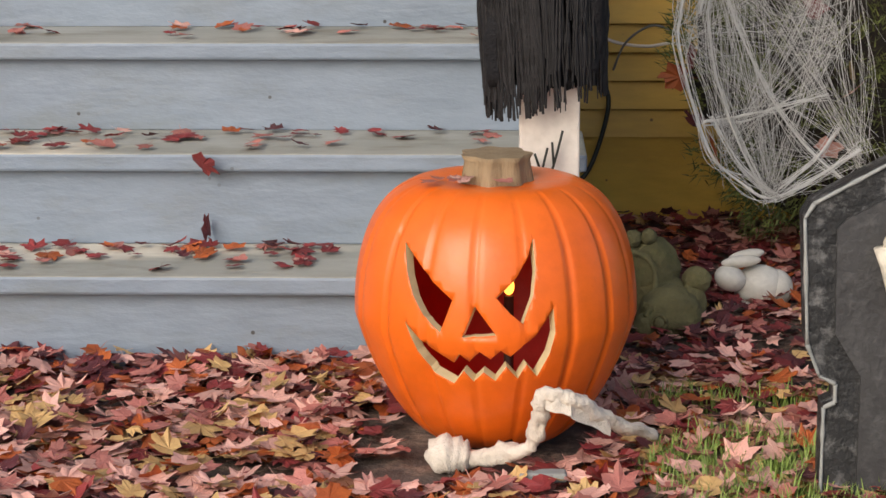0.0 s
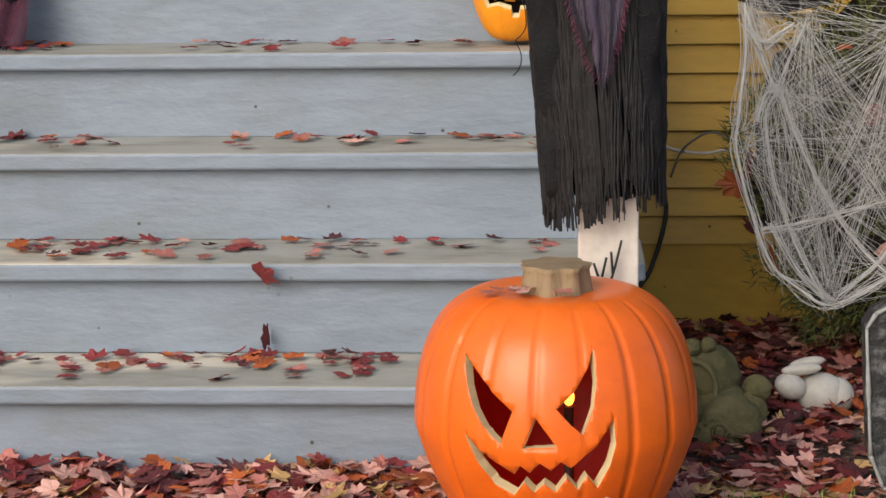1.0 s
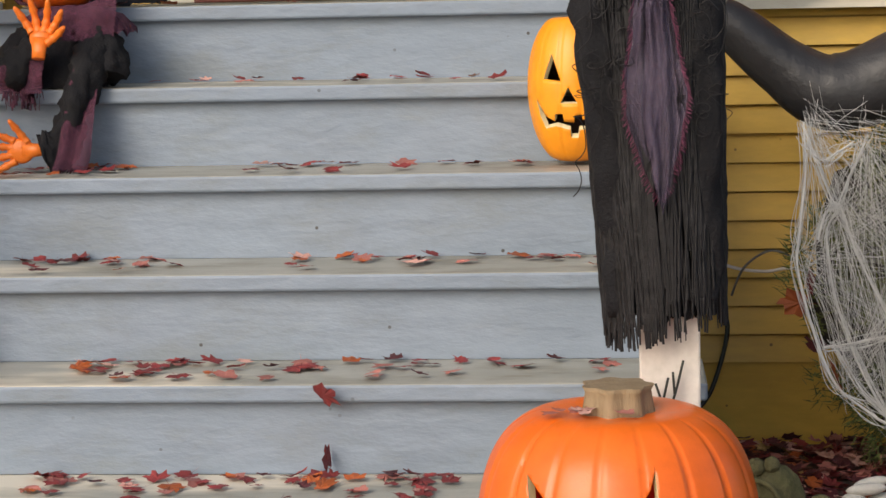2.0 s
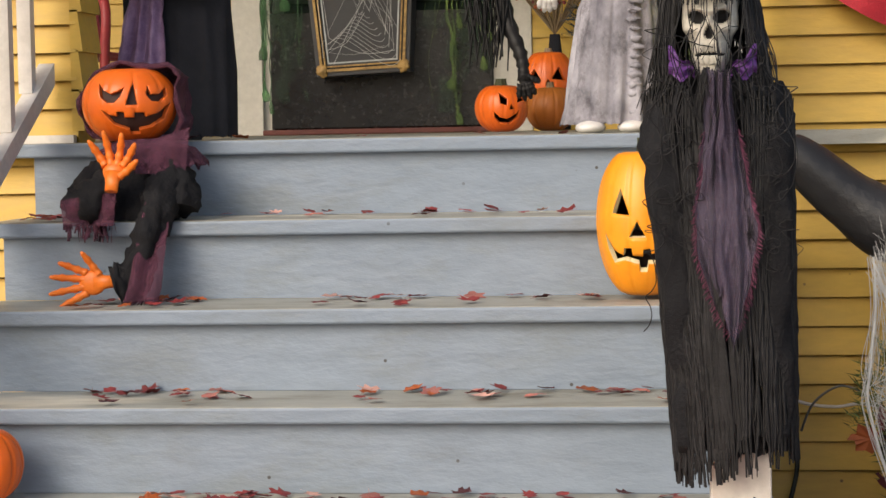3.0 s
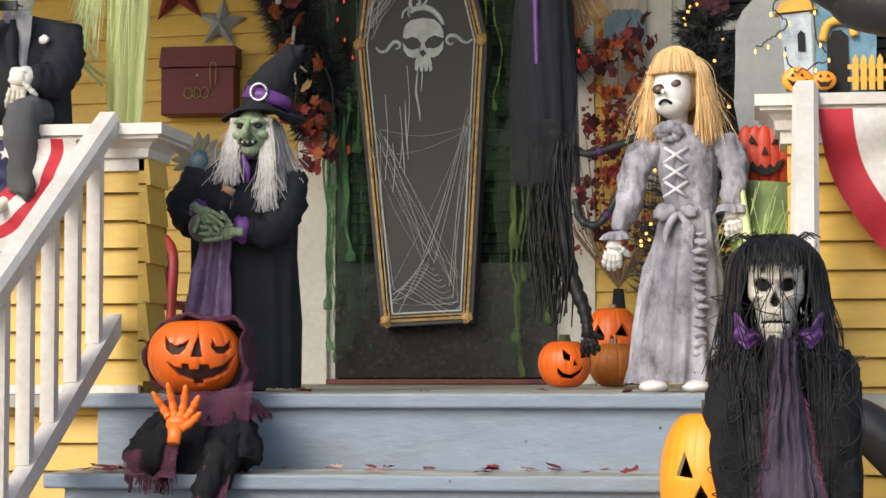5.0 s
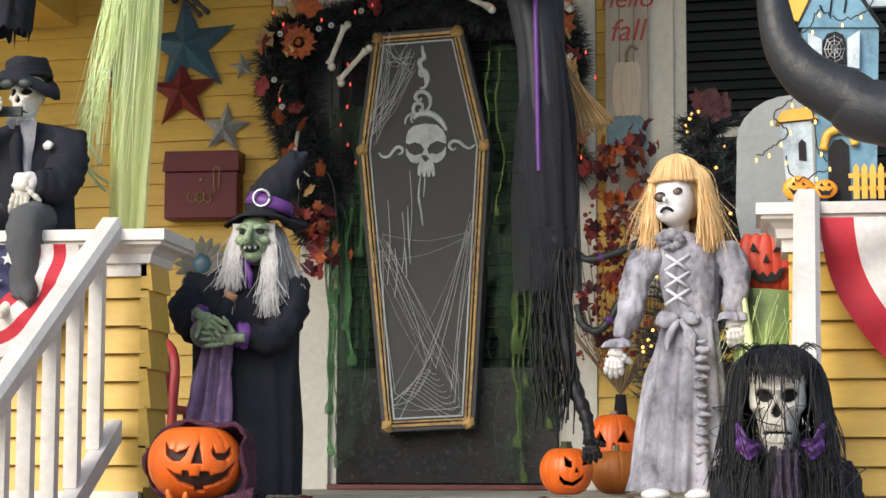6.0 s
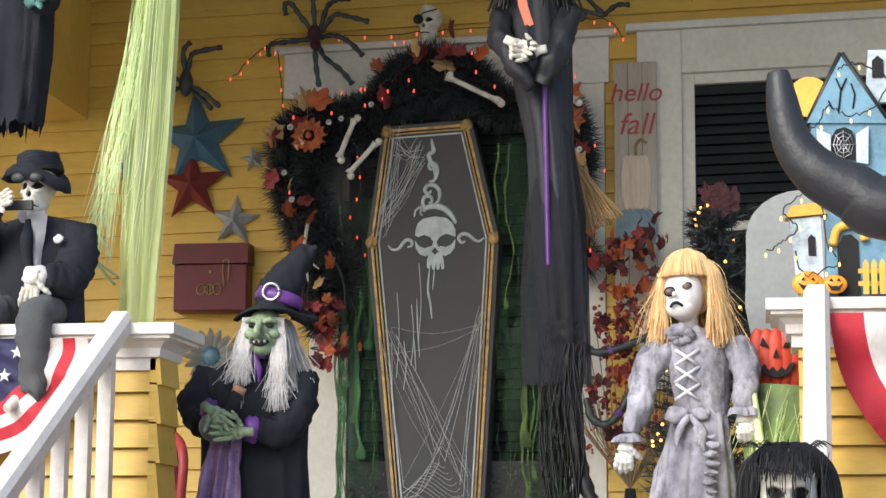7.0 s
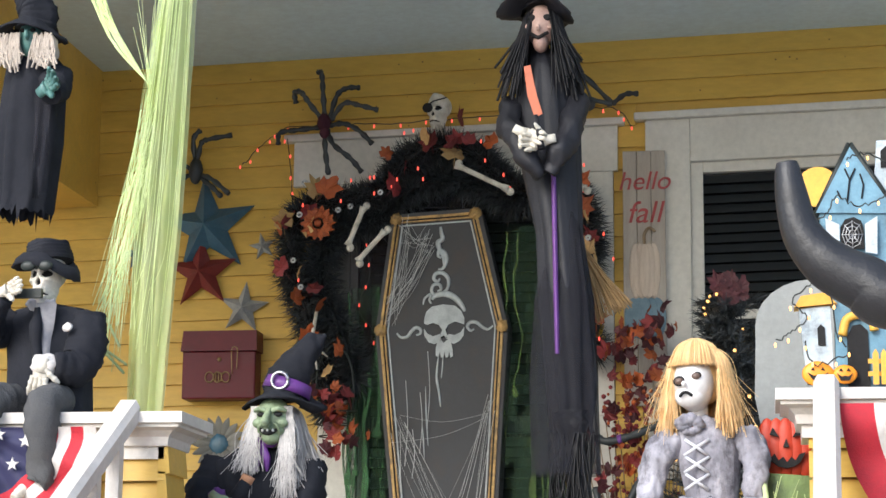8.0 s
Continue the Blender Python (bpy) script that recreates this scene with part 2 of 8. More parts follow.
for lo, hi in (((-5, WALL, 0), (DX0, WALL + 0.2, 5)), ((DX1, WALL, 0), (WX0, WALL + 0.2, 5)), ((WX1, WALL, 0), (6, WALL + 0.2, 5)), ((DX0, WALL, DTOP), (DX1, WALL + 0.2, 5)), ((DX0, WALL, 0), (DX1, WALL + 0.2, PORCH)), ((WX0, WALL, 0), (WX1, WALL + 0.2, WZ0)), ((WX0, WALL, WZ1), (WX1, WALL + 0.2, 5))):
    box(bm, lo, hi)
part("sheathing", bm, YELLOW, wall_n)
def back_spans(z):
    if z > 3.44:
        return [(-5, 6)]
    if z > 3.4:
        return [(-5, -0.28), (1.15, 1.21), (2.7, 6)]
    if z > 1.9:
        return [(-5, -0.13), (1.118, 1.25), (2.7, 6)]
    return [(-5, -0.13), (1.118, 6)]
clapboards(wall_n, back_spans, PORCH, 3.8, WALL, 0.0945, YELLOW)

wall_l = thing("wall_left_front", "low yellow clapboard wall with white cap beside the steps", "wall", kind="structure")
bm = B()
box(bm, (-3, 0.125, 0), (0.2, 0.27, 1.72))
part("core", bm, YELLOW, wall_l)
clapboards(wall_l, lambda z: [(-3, 0.205)] if z > PORCH else [(-3, 0.108)], 0.12, 1.70, 0.122, 0.0709, YELLOW, phase=0.05, gap=0.0055)
bm = B()
box(bm, (-0.2, 0.075, PORCH - 0.002), (0.2, 0.1, PORCH + 0.02))
part("base_strip", bm, WHITE, wall_l)
for i in range(6):
    bm = B()
    z = PORCH + 0.03 + i * 0.1
    vs = [bm.verts.new(p) for p in ((0.222, 0.1, z), (0.222, 0.27, z), (0.21, 0.27, z + 0.105), (0.21, 0.1, z + 0.105), (0.19, 0.1, z), (0.19, 0.27, z), (0.19, 0.27, z + 0.105), (0.19, 0.1, z + 0.105))]
    for q in ((0, 1, 2, 3), (5, 4, 7, 6), (4, 5, 1, 0), (3, 2, 6, 7), (4, 0, 3, 7), (1, 5, 6, 2)):
        bm.faces.new([vs[i] for i in q])
    part("return_board", bm, YELLOW, wall_l)

wall_r = thing("wall_right_front", "yellow clapboard porch wall running down to the ground", "wall", kind="structure")
bm = B()
box(bm, (1.835, 0.125, 0), (5, 0.27, 1.75))
part("core", bm, YELLOW, wall_r)
clapboards(wall_r, lambda z: [(1.826, 5)], 0.2128, 1.735, 0.122, 0.0709, YELLOW, gap=0.0055)
bm = B()
box(bm, (1.83, 0.108, -0.05), (5, 0.124, 0.2128))
part("foundation_board", bm, YELLOW, wall_r)


def wall_cap(name, x0, x1, ztop, end):
    """A moulded cap; end is the side on which its end shows: its profile turns the corner there."""
    prof = [(0.0, -0.115), (0.0, -0.085), (0.012, -0.082), (0.016, -0.06), (0.03, -0.045), (0.05, -0.038), (0.05, -0.03), (0.062, -0.028), (0.062, 0.0)]
    bm = B()
    rows = []
    for o, h in prof:
        a, b = (x0 - o, x1) if end < 0 else (x0, x1 + o)
        rows.append([(a, 0.1 - o, ztop + h), (b, 0.1 - o, ztop + h), (b, 0.28 + o, ztop + h), (a, 0.28 + o, ztop + h)])
    vr = grid(bm, rows, wrap=True, smooth=False)
    cap_ring(bm, vr[-1])
    cap_ring(bm, vr[0][::-1])
    return part("cap", bm, WHITE)


c = wall_cap("cap", -3, 0.205, 1.80, 1)
c.parent = wall_l
c = wall_cap("cap", 1.81, 5, 1.842, -1)
c.parent = wall_r

# ---- rails ----
def stair_rail(label, top, low, foot_top, foot_low, n, first, gap):
    rail = thing("stair_rail", label, "railing", "stair rails")
    top, low, foot_top, foot_low = map(Vector, (top, low, foot_top, foot_low))
    bm = B()
    d = (low - top)
    shape = [(-0.028, -0.03), (0.028, -0.03), (0.031, 0.012), (0.02, 0.03), (-0.02, 0.03), (-0.031, 0.012)]
    vr = grid(bm, [[p + Vector((x, 0, z)) for x, z in shape] for p in (top, low)], wrap=True, smooth=False)
    cap_ring(bm, vr[0][::-1])
    cap_ring(bm, vr[1])
    bmesh.ops.recalc_face_normals(bm, faces=bm.faces)
    part("handrail", bm, WHITE, rail)
    bm = B()
    e = Vector((0.02, 0, 0))
    a, b = foot_top, foot_low
    rows = [[p - e + Vector((0, 0, -0.055)), p + e + Vector((0, 0, -0.055)), p + e, p - e] for p in (a, b)]
    vr = grid(bm, rows, wrap=True, smooth=False)
    cap_ring(bm, vr[0][::-1])
    cap_ring(bm, vr[1])
    part("bottom_rail", bm, WHITE, rail)
    for i in range(n):
        y = first - gap * i
        t = (y - top.y) / d.y
        p = top + d * t
        s = (y - foot_top.y) / (foot_low.y - foot_top.y)
        q = foot_top + (foot_low - foot_top) * s
        bm = B()
        w = 0.017
        vs = [bm.verts.new(v) for z in (q.z - 0.01, p.z - 0.015) for v in ((p.x - w, y - w, z), (p.x + w, y - w, z), (p.x + w, y + w, z), (p.x - w, y + w, z))]
        for f in ((3, 2, 1, 0), (4, 5, 6, 7), (0, 1, 5, 4), (1, 2, 6, 5), (2, 3, 7, 6), (3, 0, 4, 7)):
            bm.faces.new([vs[i] for i in f])
        part("baluster", bm, WHITE, rail)
    return rail


stair_rail("white painted wooden stair rail with square balusters", (0.125, 0.04, 1.80), (-0.03, -1.4, 0.77), (0.14, 0.06, 1.318), (-0.03, -1.4, 0.24), 10, -0.03, 0.128)
stair_rail("white painted stair rail partly hidden by a draped figure", (1.87, 0.05, 1.845), (1.82, -1.3, 0.86), (1.87, 0.06, 1.35), (1.82, -1.3, 0.36), 9, -0.06, 0.13)
newel = thing("newel_post", "white painted square newel post at the foot of the steps", "post")
bm = B()
box(bm, (1.765, -1.47, -0.03), (1.87, -1.365, 1.0), bevel=0.004)
part("post", bm, WHITE, newel)

# ---- porch ceiling and beam ----
bm = B()
box(bm, (-5, 0.0, 3.76), (6, WALL, 3.85))
porch_ceiling = tagged(part("ceiling", bm, CEIL), "grey-green painted porch ceiling", "ceiling", kind="structure")
beam = thing("porch_beam", "ochre-yellow boxed beam below the porch ceiling", "beam", kind="structure")
bm = B()
box(bm, (-1.4, 0.3, 3.15), (-1.12, WALL - 0.02, 3.758))
part("casing", bm, YELLOW, beam)

# ---- door ----
door_1 = thing("door_1", "dark front door with louvred shutters in cream trim", "door", kind="structure")
bm = B()
box(bm, (DX0 - 0.125, WALL - 0.03, PORCH), (DX0, WALL + 0.02, DTOP + 0.0), bevel=0.003)
part("casing", bm, CREAM, door_1)
bm = B()
box(bm, (DX1, WALL - 0.03, PORCH), (DX1 + 0.13, WALL + 0.02, DTOP), bevel=0.003)
part("casing", bm, CREAM, door_1)
bm = B()
box(bm, (DX0 - 0.25, WALL - 0.034, DTOP), (DX1 + 0.15, WALL + 0.02, 3.385), bevel=0.003)
part("head_casing", bm, CREAM, door_1)
bm = B()
box(bm, (DX0 - 0.29, WALL - 0.06, 3.385), (DX1 + 0.18, WALL + 0.02, 3.415), bevel=0.004)
part("head_cap", bm, CREAM, door_1)
bm = B()
box(bm, (DX0, WALL + 0.05, PORCH), (DX1, WALL + 0.09, DTOP))
part("door_leaf", bm, DOORBLACK, door_1)
bm = B()
box(bm, (DX0, WALL - 0.05, PORCH), (DX1, WALL + 0.05, PORCH + 0.022), bevel=0.004)
part("threshold", bm, material("threshold_wood", (0.16, 0.04, 0.03), rough=0.5), door_1)
for i in range(2):
    bm = B()
    x = DX0 if i == 0 else DX1 - 0.03
    box(bm, (x, WALL, PORCH + 0.02), (x + 0.03, WALL + 0.05, DTOP))
    part("stop", bm, CREAM, door_1)


def settle(obs):
    """The old house has sunk on one side: its upper boards and trim run a little out of level."""
    for ob in obs:
        for v in ob.data.vertices:
            v.co.z += 0.025 * (v.co.x - 1.15) * min(1, max(0, (v.co.z - 1.5) / 1.2))


settle([*wall_n.children, *door_1.children, *beam.children, porch_ceiling])


# ---- shared makers ----
def plan(x0, y0, z0, ax, ay, k):
    """A drawing sheet in the x-z plane: sheet point (ax, ay), y down, lies at x0, y0, z0; k metres to the unit."""
    return lambda x, y, d=0.0: Vector((x0 + (x - ax) * k, y0 + d, z0 - (y - ay) * k))


def inside(poly, x, z):
    hit = False
    for i in range(len(poly)):
        (x1, z1), (x2, z2) = poly[i], poly[i - 1]
        if (z1 > z) != (z2 > z) and x < (x2 - x1) * (z - z1) / (z2 - z1) + x1:
            hit = not hit
    return hit


def gourd(bm, w, h, ribs, depth, cols, rows, scale=1.0, mi=0, squash=0.86, lean=0.35, off=0.0, crease=7):
    """The ribbed body of a pumpkin, standing on z = 0."""
    out = []
    for j in range(rows + 1):
        a = math.pi * (0.03 + 0.94 * j / rows) - math.pi / 2
        ca, sa = abs(math.cos(a)) ** squash, math.sin(a)
        row = []
        for i in range(cols):
            t = 2 * math.pi * i / cols + off
            g = (1 - abs(math.sin(ribs * t / 2 + 0.35 * math.sin(t)))) ** crease
            r = w / 2 * ca * (1 - depth * g) * scale
            dip = 0.06 * h * max(0, 1 - ca / 0.55) * (1 if sa > 0 else 0.6)
            z = h / 2 + (h / 2 * math.copysign(abs(sa) ** 0.92, sa) - math.copysign(dip, sa)) * scale
            taper = 1 - lean * 0.16 * max(0, 0.5 - z / h) * 2
            row.append((r * math.cos(t) * taper, r * math.sin(t) * taper, z))
        out.append(row)
    vr = grid(bm, out, mi, wrap=True)
    cap_ring(bm, vr[0][::-1], mi)
    cap_ring(bm, vr[-1], mi)
    return vr


def carve(bm, polys, thick, mi_rim):
    """Cuts the outlines, given in x and z, through the side that faces -y, and turns their rims inwards."""
    mid = Vector((0, 0, sum(v.co.z for v in bm.verts) / len(bm.verts)))
    for poly in polys:
        xs, zs = [p[0] for p in poly], [p[1] for p in poly]
        for i in range(len(poly)):
            (x1, z1), (x2, z2) = poly[i - 1], poly[i]
            lo, hi = (min(x1, x2) - 0.004, min(z1, z2) - 0.004), (max(x1, x2) + 0.004, max(z1, z2) + 0.004)
            fs = [f for f in bm.faces if f.calc_center_median().y < 0 and max(v.co.x for v in f.verts) > lo[0] and min(v.co.x for v in f.verts) < hi[0]
                  and max(v.co.z for v in f.verts) > lo[1] and min(v.co.z for v in f.verts) < hi[1] and len(f.verts) < 30]
            geom = fs + list({e for f in fs for e in f.edges}) + list({v for f in fs for v in f.verts})
            bmesh.ops.bisect_plane(bm, geom=geom, dist=1e-6, plane_co=(x1, 0, z1), plane_no=(z2 - z1, 0, x1 - x2))
        gone = [f for f in bm.faces if f.calc_center_median().y < 0 and len(f.verts) < 30 and inside(poly, f.calc_center_median().x, f.calc_center_median().z)]
        bmesh.ops.delete(bm, geom=gone, context="FACES")
    rim = [e for e in bm.edges if len(e.link_faces) == 1]
    out = bmesh.ops.extrude_edge_only(bm, edges=rim)["geom"]
    for v in (g for g in out if isinstance(g, bmesh.types.BMVert)):
        v.co += (mid - v.co).normalized() * thick
    for f in (g for g in out if isinstance(g, bmesh.types.BMFace)):
        f.material_index, f.smooth = mi_rim, False


def merge(bm, src, m, shift=0):
    """Adds a bmesh to another under a transform, its material slots moved on by shift."""
    for f in src.faces:
        f.material_index += shift
    bmesh.ops.transform(src, matrix=m, verts=src.verts)
    me = bpy.data.meshes.new("joined")
    src.to_mesh(me)
    src.free()
    bm.from_mesh(me)
    bpy.data.meshes.remove(me)


def robe(bm, rings, folds, amp, mi=0, n=72, seed=0, ragged=0.0):
    """A hanging garment: rings of (x, y, z, rx, ry), with folds that deepen downwards."""
    rows = []
    last = len(rings) - 1
    for j, (x, y, z, rx, ry) in enumerate(rings):
        row = []
        for i in range(n):
            t = 2 * math.pi * i / n
            w = math.sin(folds * t + 1.7 * noise.noise(Vector((math.cos(t) * 1.5, math.sin(t) * 1.5, seed)))) * 0.6 + 0.7 * noise.noise(Vector((math.cos(t) * 4, math.sin(t) * 4, seed + j * 0.3)))
            s = 1 + amp * w * (0.25 + 0.75 * j / last)
            dz = ragged * noise.noise(Vector((i * 0.9, seed, 5))) if j == last else 0
            row.append((x + rx * s * math.cos(t), y + ry * s * math.sin(t), z + dz))
        rows.append(row)
    vr = grid(bm, rows, mi, wrap=True)
    cap_ring(bm, vr[0][::-1], mi)


def skull(bm, m, mi, mi_dark, jaw=True):
    """A bare skull about 0.25 high and facing -y, at the matrix m: a face modelled over a round cranium."""
    rot = m.to_3x3()
    blob(bm, m @ Vector((0, 0.034, 0.012)), (0.073, 0.07, 0.078), mi, n=32, k=20, m=rot)
    z_lo = -0.163 if jaw else -0.105
    wide = ((-0.17, 0.012), (-0.163, 0.024), (-0.15, 0.036), (-0.125, 0.045), (-0.095, 0.05), (-0.07, 0.055), (-0.05, 0.068), (-0.03, 0.07), (0.0, 0.068), (0.03, 0.07), (0.06, 0.06), (0.085, 0.036), (0.1, 0.012))
    def width(z):
        for (z1, w1), (z2, w2) in zip(wide, wide[1:]):
            if z <= z2:
                return lerp(w1, w2, max(0, (z - z1) / (z2 - z1)))
        return 0.012
    n, k = 64, 96
    rows, deep = [], []
    for j in range(k + 1):
        z = lerp(z_lo, 0.09, j / k)
        w = width(z)
        row, dd = [], []
        for i in range(n + 1):
            u = math.sin(lerp(-math.pi / 2, math.pi / 2, i / n))
            x = u * w
            front = 0.094 - 0.5 * max(0, z - 0.02) ** 1.2 - 0.06 * max(0, -0.1 - z)
            y = -front * (1 - abs(u) ** 2.6) ** 0.6 + 0.012
            dark = 0
            for sx in (-1, 1):
                ex, ez = x - sx * 0.03, z + 0.018
                a, b = ex * 0.95 + sx * ez * 0.3, ez * 0.95 - sx * ex * 0.3
                hole = max(0, 1 - math.hypot(a / 0.024, b / 0.019) ** 3)
                y += 0.036 * hole
                dark = max(dark, hole)
                y -= 0.013 * math.exp(-(a / 0.024) ** 2 - ((b - 0.022) / 0.008) ** 2)
                y -= 0.012 * math.exp(-((x - sx * 0.05) / 0.016) ** 2 - ((z + 0.046) / 0.01) ** 2)
                y += 0.016 * math.exp(-((x - sx * 0.044) / 0.012) ** 2 - ((z + 0.08) / 0.02) ** 2)
            hole = max(0, 1 - math.hypot(x / (0.005 + 0.34 * max(0, -0.034 - z)), (z + 0.054) / 0.019) ** 4)
            y += 0.022 * hole
            dark = max(dark, hole)
            y -= 0.007 * math.exp(-(x / 0.008) ** 2 - ((z + 0.026) / 0.012) ** 2)
            if jaw and abs(x) < 0.036 and -0.134 < z < -0.08:
                gap = math.exp(-((z + 0.107 + 3.0 * x * x) / 0.0035) ** 2)
                tooth = max(0, abs(math.sin(math.pi * x / 0.0125)) * -1 + 0.36) / 0.36
                y += 0.014 * gap + 0.008 * tooth - 0.006
                dark = max(dark, gap, 0.8 * tooth)
            row.append(m @ Vector((x, y, z)))
            dd.append(dark)
        rows.append(row)
        deep.append(dd)
    start = len(bm.faces)
    grid(bm, rows, mi)
    bm.faces.ensure_lookup_table()
    for j in range(k):
        for i in range(n):
            if (deep[j][i] + deep[j + 1][i + 1]) / 2 > 0.45:
                bm.faces[start + j * n + i].material_index = mi_dark


def bone_hand(bm, m, mi, spread=1.0, size=1.0, curl=0.5, thick=0.006):
    """A thin hand: the palm at the origin, the fingers along +z, curling to -y, knuckles thickened."""
    rot = m.to_3x3()
    w = max(0.6, thick / 0.0095)
    blob(bm, m @ Vector((0, 0, 0.004)), (0.029 * size, 0.012 * size * w, 0.031 * size), mi, n=18, k=12, m=rot)
    tube(bm, [m @ Vector((0, 0, -0.055 * size)), m @ Vector((0, 0, -0.03 * size)), m @ Vector((0, 0, 0))], [0.014 * size * w, 0.015 * size * w, 0.02 * size * w], n=12, mi=mi, flat=0.7)
    for i in range(5):
        thumb = i == 4
        a = (i - 1.5) * 0.24 * spread if not thumb else 1.0
        length = ((0.074, 0.088, 0.084, 0.068)[i] if not thumb else 0.066) * size
        x0 = ((i - 1.5) * 0.0145 if not thumb else 0.016) * size
        z0 = (0.016 if not thumb else -0.012) * size
        pts, n = [], 12
        for s in range(n + 1):
            t = s / n
            pts.append(m @ Vector((x0 + math.sin(a) * length * t, -curl * length * t * t, z0 + math.cos(a) * length * t * (1 - 0.15 * curl * t))))
        tube(bm, pts, [thick * size * q for q in (1.1, 1.0, 0.9, 0.85, 1.08, 0.85, 0.78, 0.78, 0.98, 0.74, 0.68, 0.6, 0.32)], n=9, mi=mi)


def strands(bm, starts, length, mi, r=0.0022, wave=0.01, seed=0, n=3, out=0.0, steps=7):
    """Thin hanging cords from given points; each wanders a little on its way down."""
    rnd = random.Random(seed)
    for s in starts:
        s = Vector(s)
        ln = length * rnd.uniform(0.75, 1.05)
        ph, px, py = rnd.uniform(0, 6), rnd.uniform(-1, 1), rnd.uniform(-1, 1)
        pts = [s + Vector((wave * (math.sin(ph + 5 * t) * 0.6 + px * t), -out * t + wave * py * t * 0.6, -ln * t)) for t in (i / steps for i in range(steps + 1))]
        tube(bm, pts, r * rnd.uniform(0.7, 1.3), n=n, mi=mi, caps=False)


def limb(bm, pts, radii, mi, n=24, puff=0.06, seed=0):
    path = smooth_path(pts, 8)
    rr = []
    for i in range(len(path)):
        t = i / (len(path) - 1) * (len(radii) - 1)
        a = int(min(t, len(radii) - 2))
        rr.append(lerp(radii[a], radii[a + 1], t - a) * (1 + puff * math.sin(i * 2.3 + seed)))
    tube(bm, path, rr, n=n, mi=mi)


def sheet(bm, tl, tr, bl, br, nx, ny, ripple, mi=0, seed=0, droop=0.0):
    """A thin rippled cloth between four corners, with two faces a little apart."""
    tl, tr, bl, br = map(Vector, (tl, tr, bl, br))
    rows = []
    for j in range(ny + 1):
        v = j / ny
        row = []
        for i in range(nx + 1):
            u = i / nx
            p = (tl * (1 - u) + tr * u) * (1 - v) + (bl * (1 - u) + br * u) * v
            p.y += ripple * (math.sin(u * 9 + seed + v * 2) * 0.5 + noise.noise(Vector((u * 3, v * 2, seed)))) * (0.3 + v)
            p.z -= droop * math.sin(math.pi * u)
            row.append(p)
        rows.append(row)
    grid(bm, rows, mi)


# ---- materials of the decorations ----
PUMPKIN = material("orange_foam", (0.8, 0.145, 0.012), (0.72, 0.115, 0.008), rough=0.34, scale=3, bump=0.06, bscale=80)
PUMPKIN_Y = material("yellow_orange_foam", (0.9, 0.34, 0.015), (0.85, 0.28, 0.01), rough=0.4, scale=3, bump=0.05)
PUMPKIN_B = material("brown_orange_foam", (0.5, 0.16, 0.02), (0.4, 0.11, 0.015), rough=0.5, scale=4, bump=0.1)
RIM = material("foam_rim", (0.72, 0.6, 0.36), (0.65, 0.52, 0.3), rough=0.6)
RIM_O = material("orange_rim", (0.5, 0.09, 0.01), rough=0.6)
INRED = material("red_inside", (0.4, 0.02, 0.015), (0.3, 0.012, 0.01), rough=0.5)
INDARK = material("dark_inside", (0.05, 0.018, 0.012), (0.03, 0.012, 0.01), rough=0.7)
STEM = material("pumpkin_stem", (0.3, 0.22, 0.13), (0.22, 0.15, 0.08), rough=0.75, scale=10, stretch=(3, 3, 0.5), bump=0.4)
STEM_G = material("green_stem", (0.06, 0.07, 0.03), rough=0.7)
BLACK = material("black_cloth", (0.008, 0.008, 0.01), (0.014, 0.014, 0.016), rough=0.85, scale=14, bump=0.5, bscale=150, spec=0.25)
YARN = material("black_yarn", (0.009, 0.0085, 0.0095), (0.018, 0.017, 0.019), rough=0.5, scale=20, bump=0.3, vary=0.4, spec=0.3)
PLUM = material("plum_gauze", (0.11, 0.032, 0.06), (0.075, 0.02, 0.042), rough=0.9, scale=20, bump=0.6, bscale=250, alpha=0.8)
PURPLE = material("purple_satin", (0.16, 0.05, 0.26), (0.1, 0.03, 0.17), rough=0.45, scale=12, bump=0.2)
MAUVE = material("mauve_gauze", (0.13, 0.1, 0.155), (0.06, 0.042, 0.075), rough=0.5, scale=12, bump=0.5, bscale=220, alpha=0.5)
FRINGE = material("plum_fringe", (0.2, 0.05, 0.1), (0.14, 0.03, 0.07), rough=0.8)
BONE = material("bone_plastic", (0.74, 0.7, 0.6), (0.56, 0.51, 0.42), rough=0.5, scale=14, bump=0.25, dirt=(0.1, 0.08, 0.06), dirt_amount=0.45, dirt_scale=22)
DARK = material("socket_black", (0.008, 0.007, 0.007), rough=0.8)
ORANGE_H = material("orange_plastic", (0.85, 0.2, 0.02), (0.78, 0.16, 0.015), rough=0.4, scale=10)

LEAFRED = [material("maple_leaf", c, d, rough=0.6, scale=25, bump=0.3, bscale=120, vary=0.3) for c, d in (
    ((0.24, 0.03, 0.03), (0.15, 0.018, 0.02)), ((0.42, 0.16, 0.13), (0.32, 0.1, 0.085)), ((0.66, 0.38, 0.32), (0.54, 0.27, 0.22)),
    ((0.42, 0.1, 0.02), (0.3, 0.06, 0.015)), ((0.1, 0.02, 0.025), (0.06, 0.012, 0.015)), ((0.55, 0.36, 0.15), (0.42, 0.25, 0.1)))]


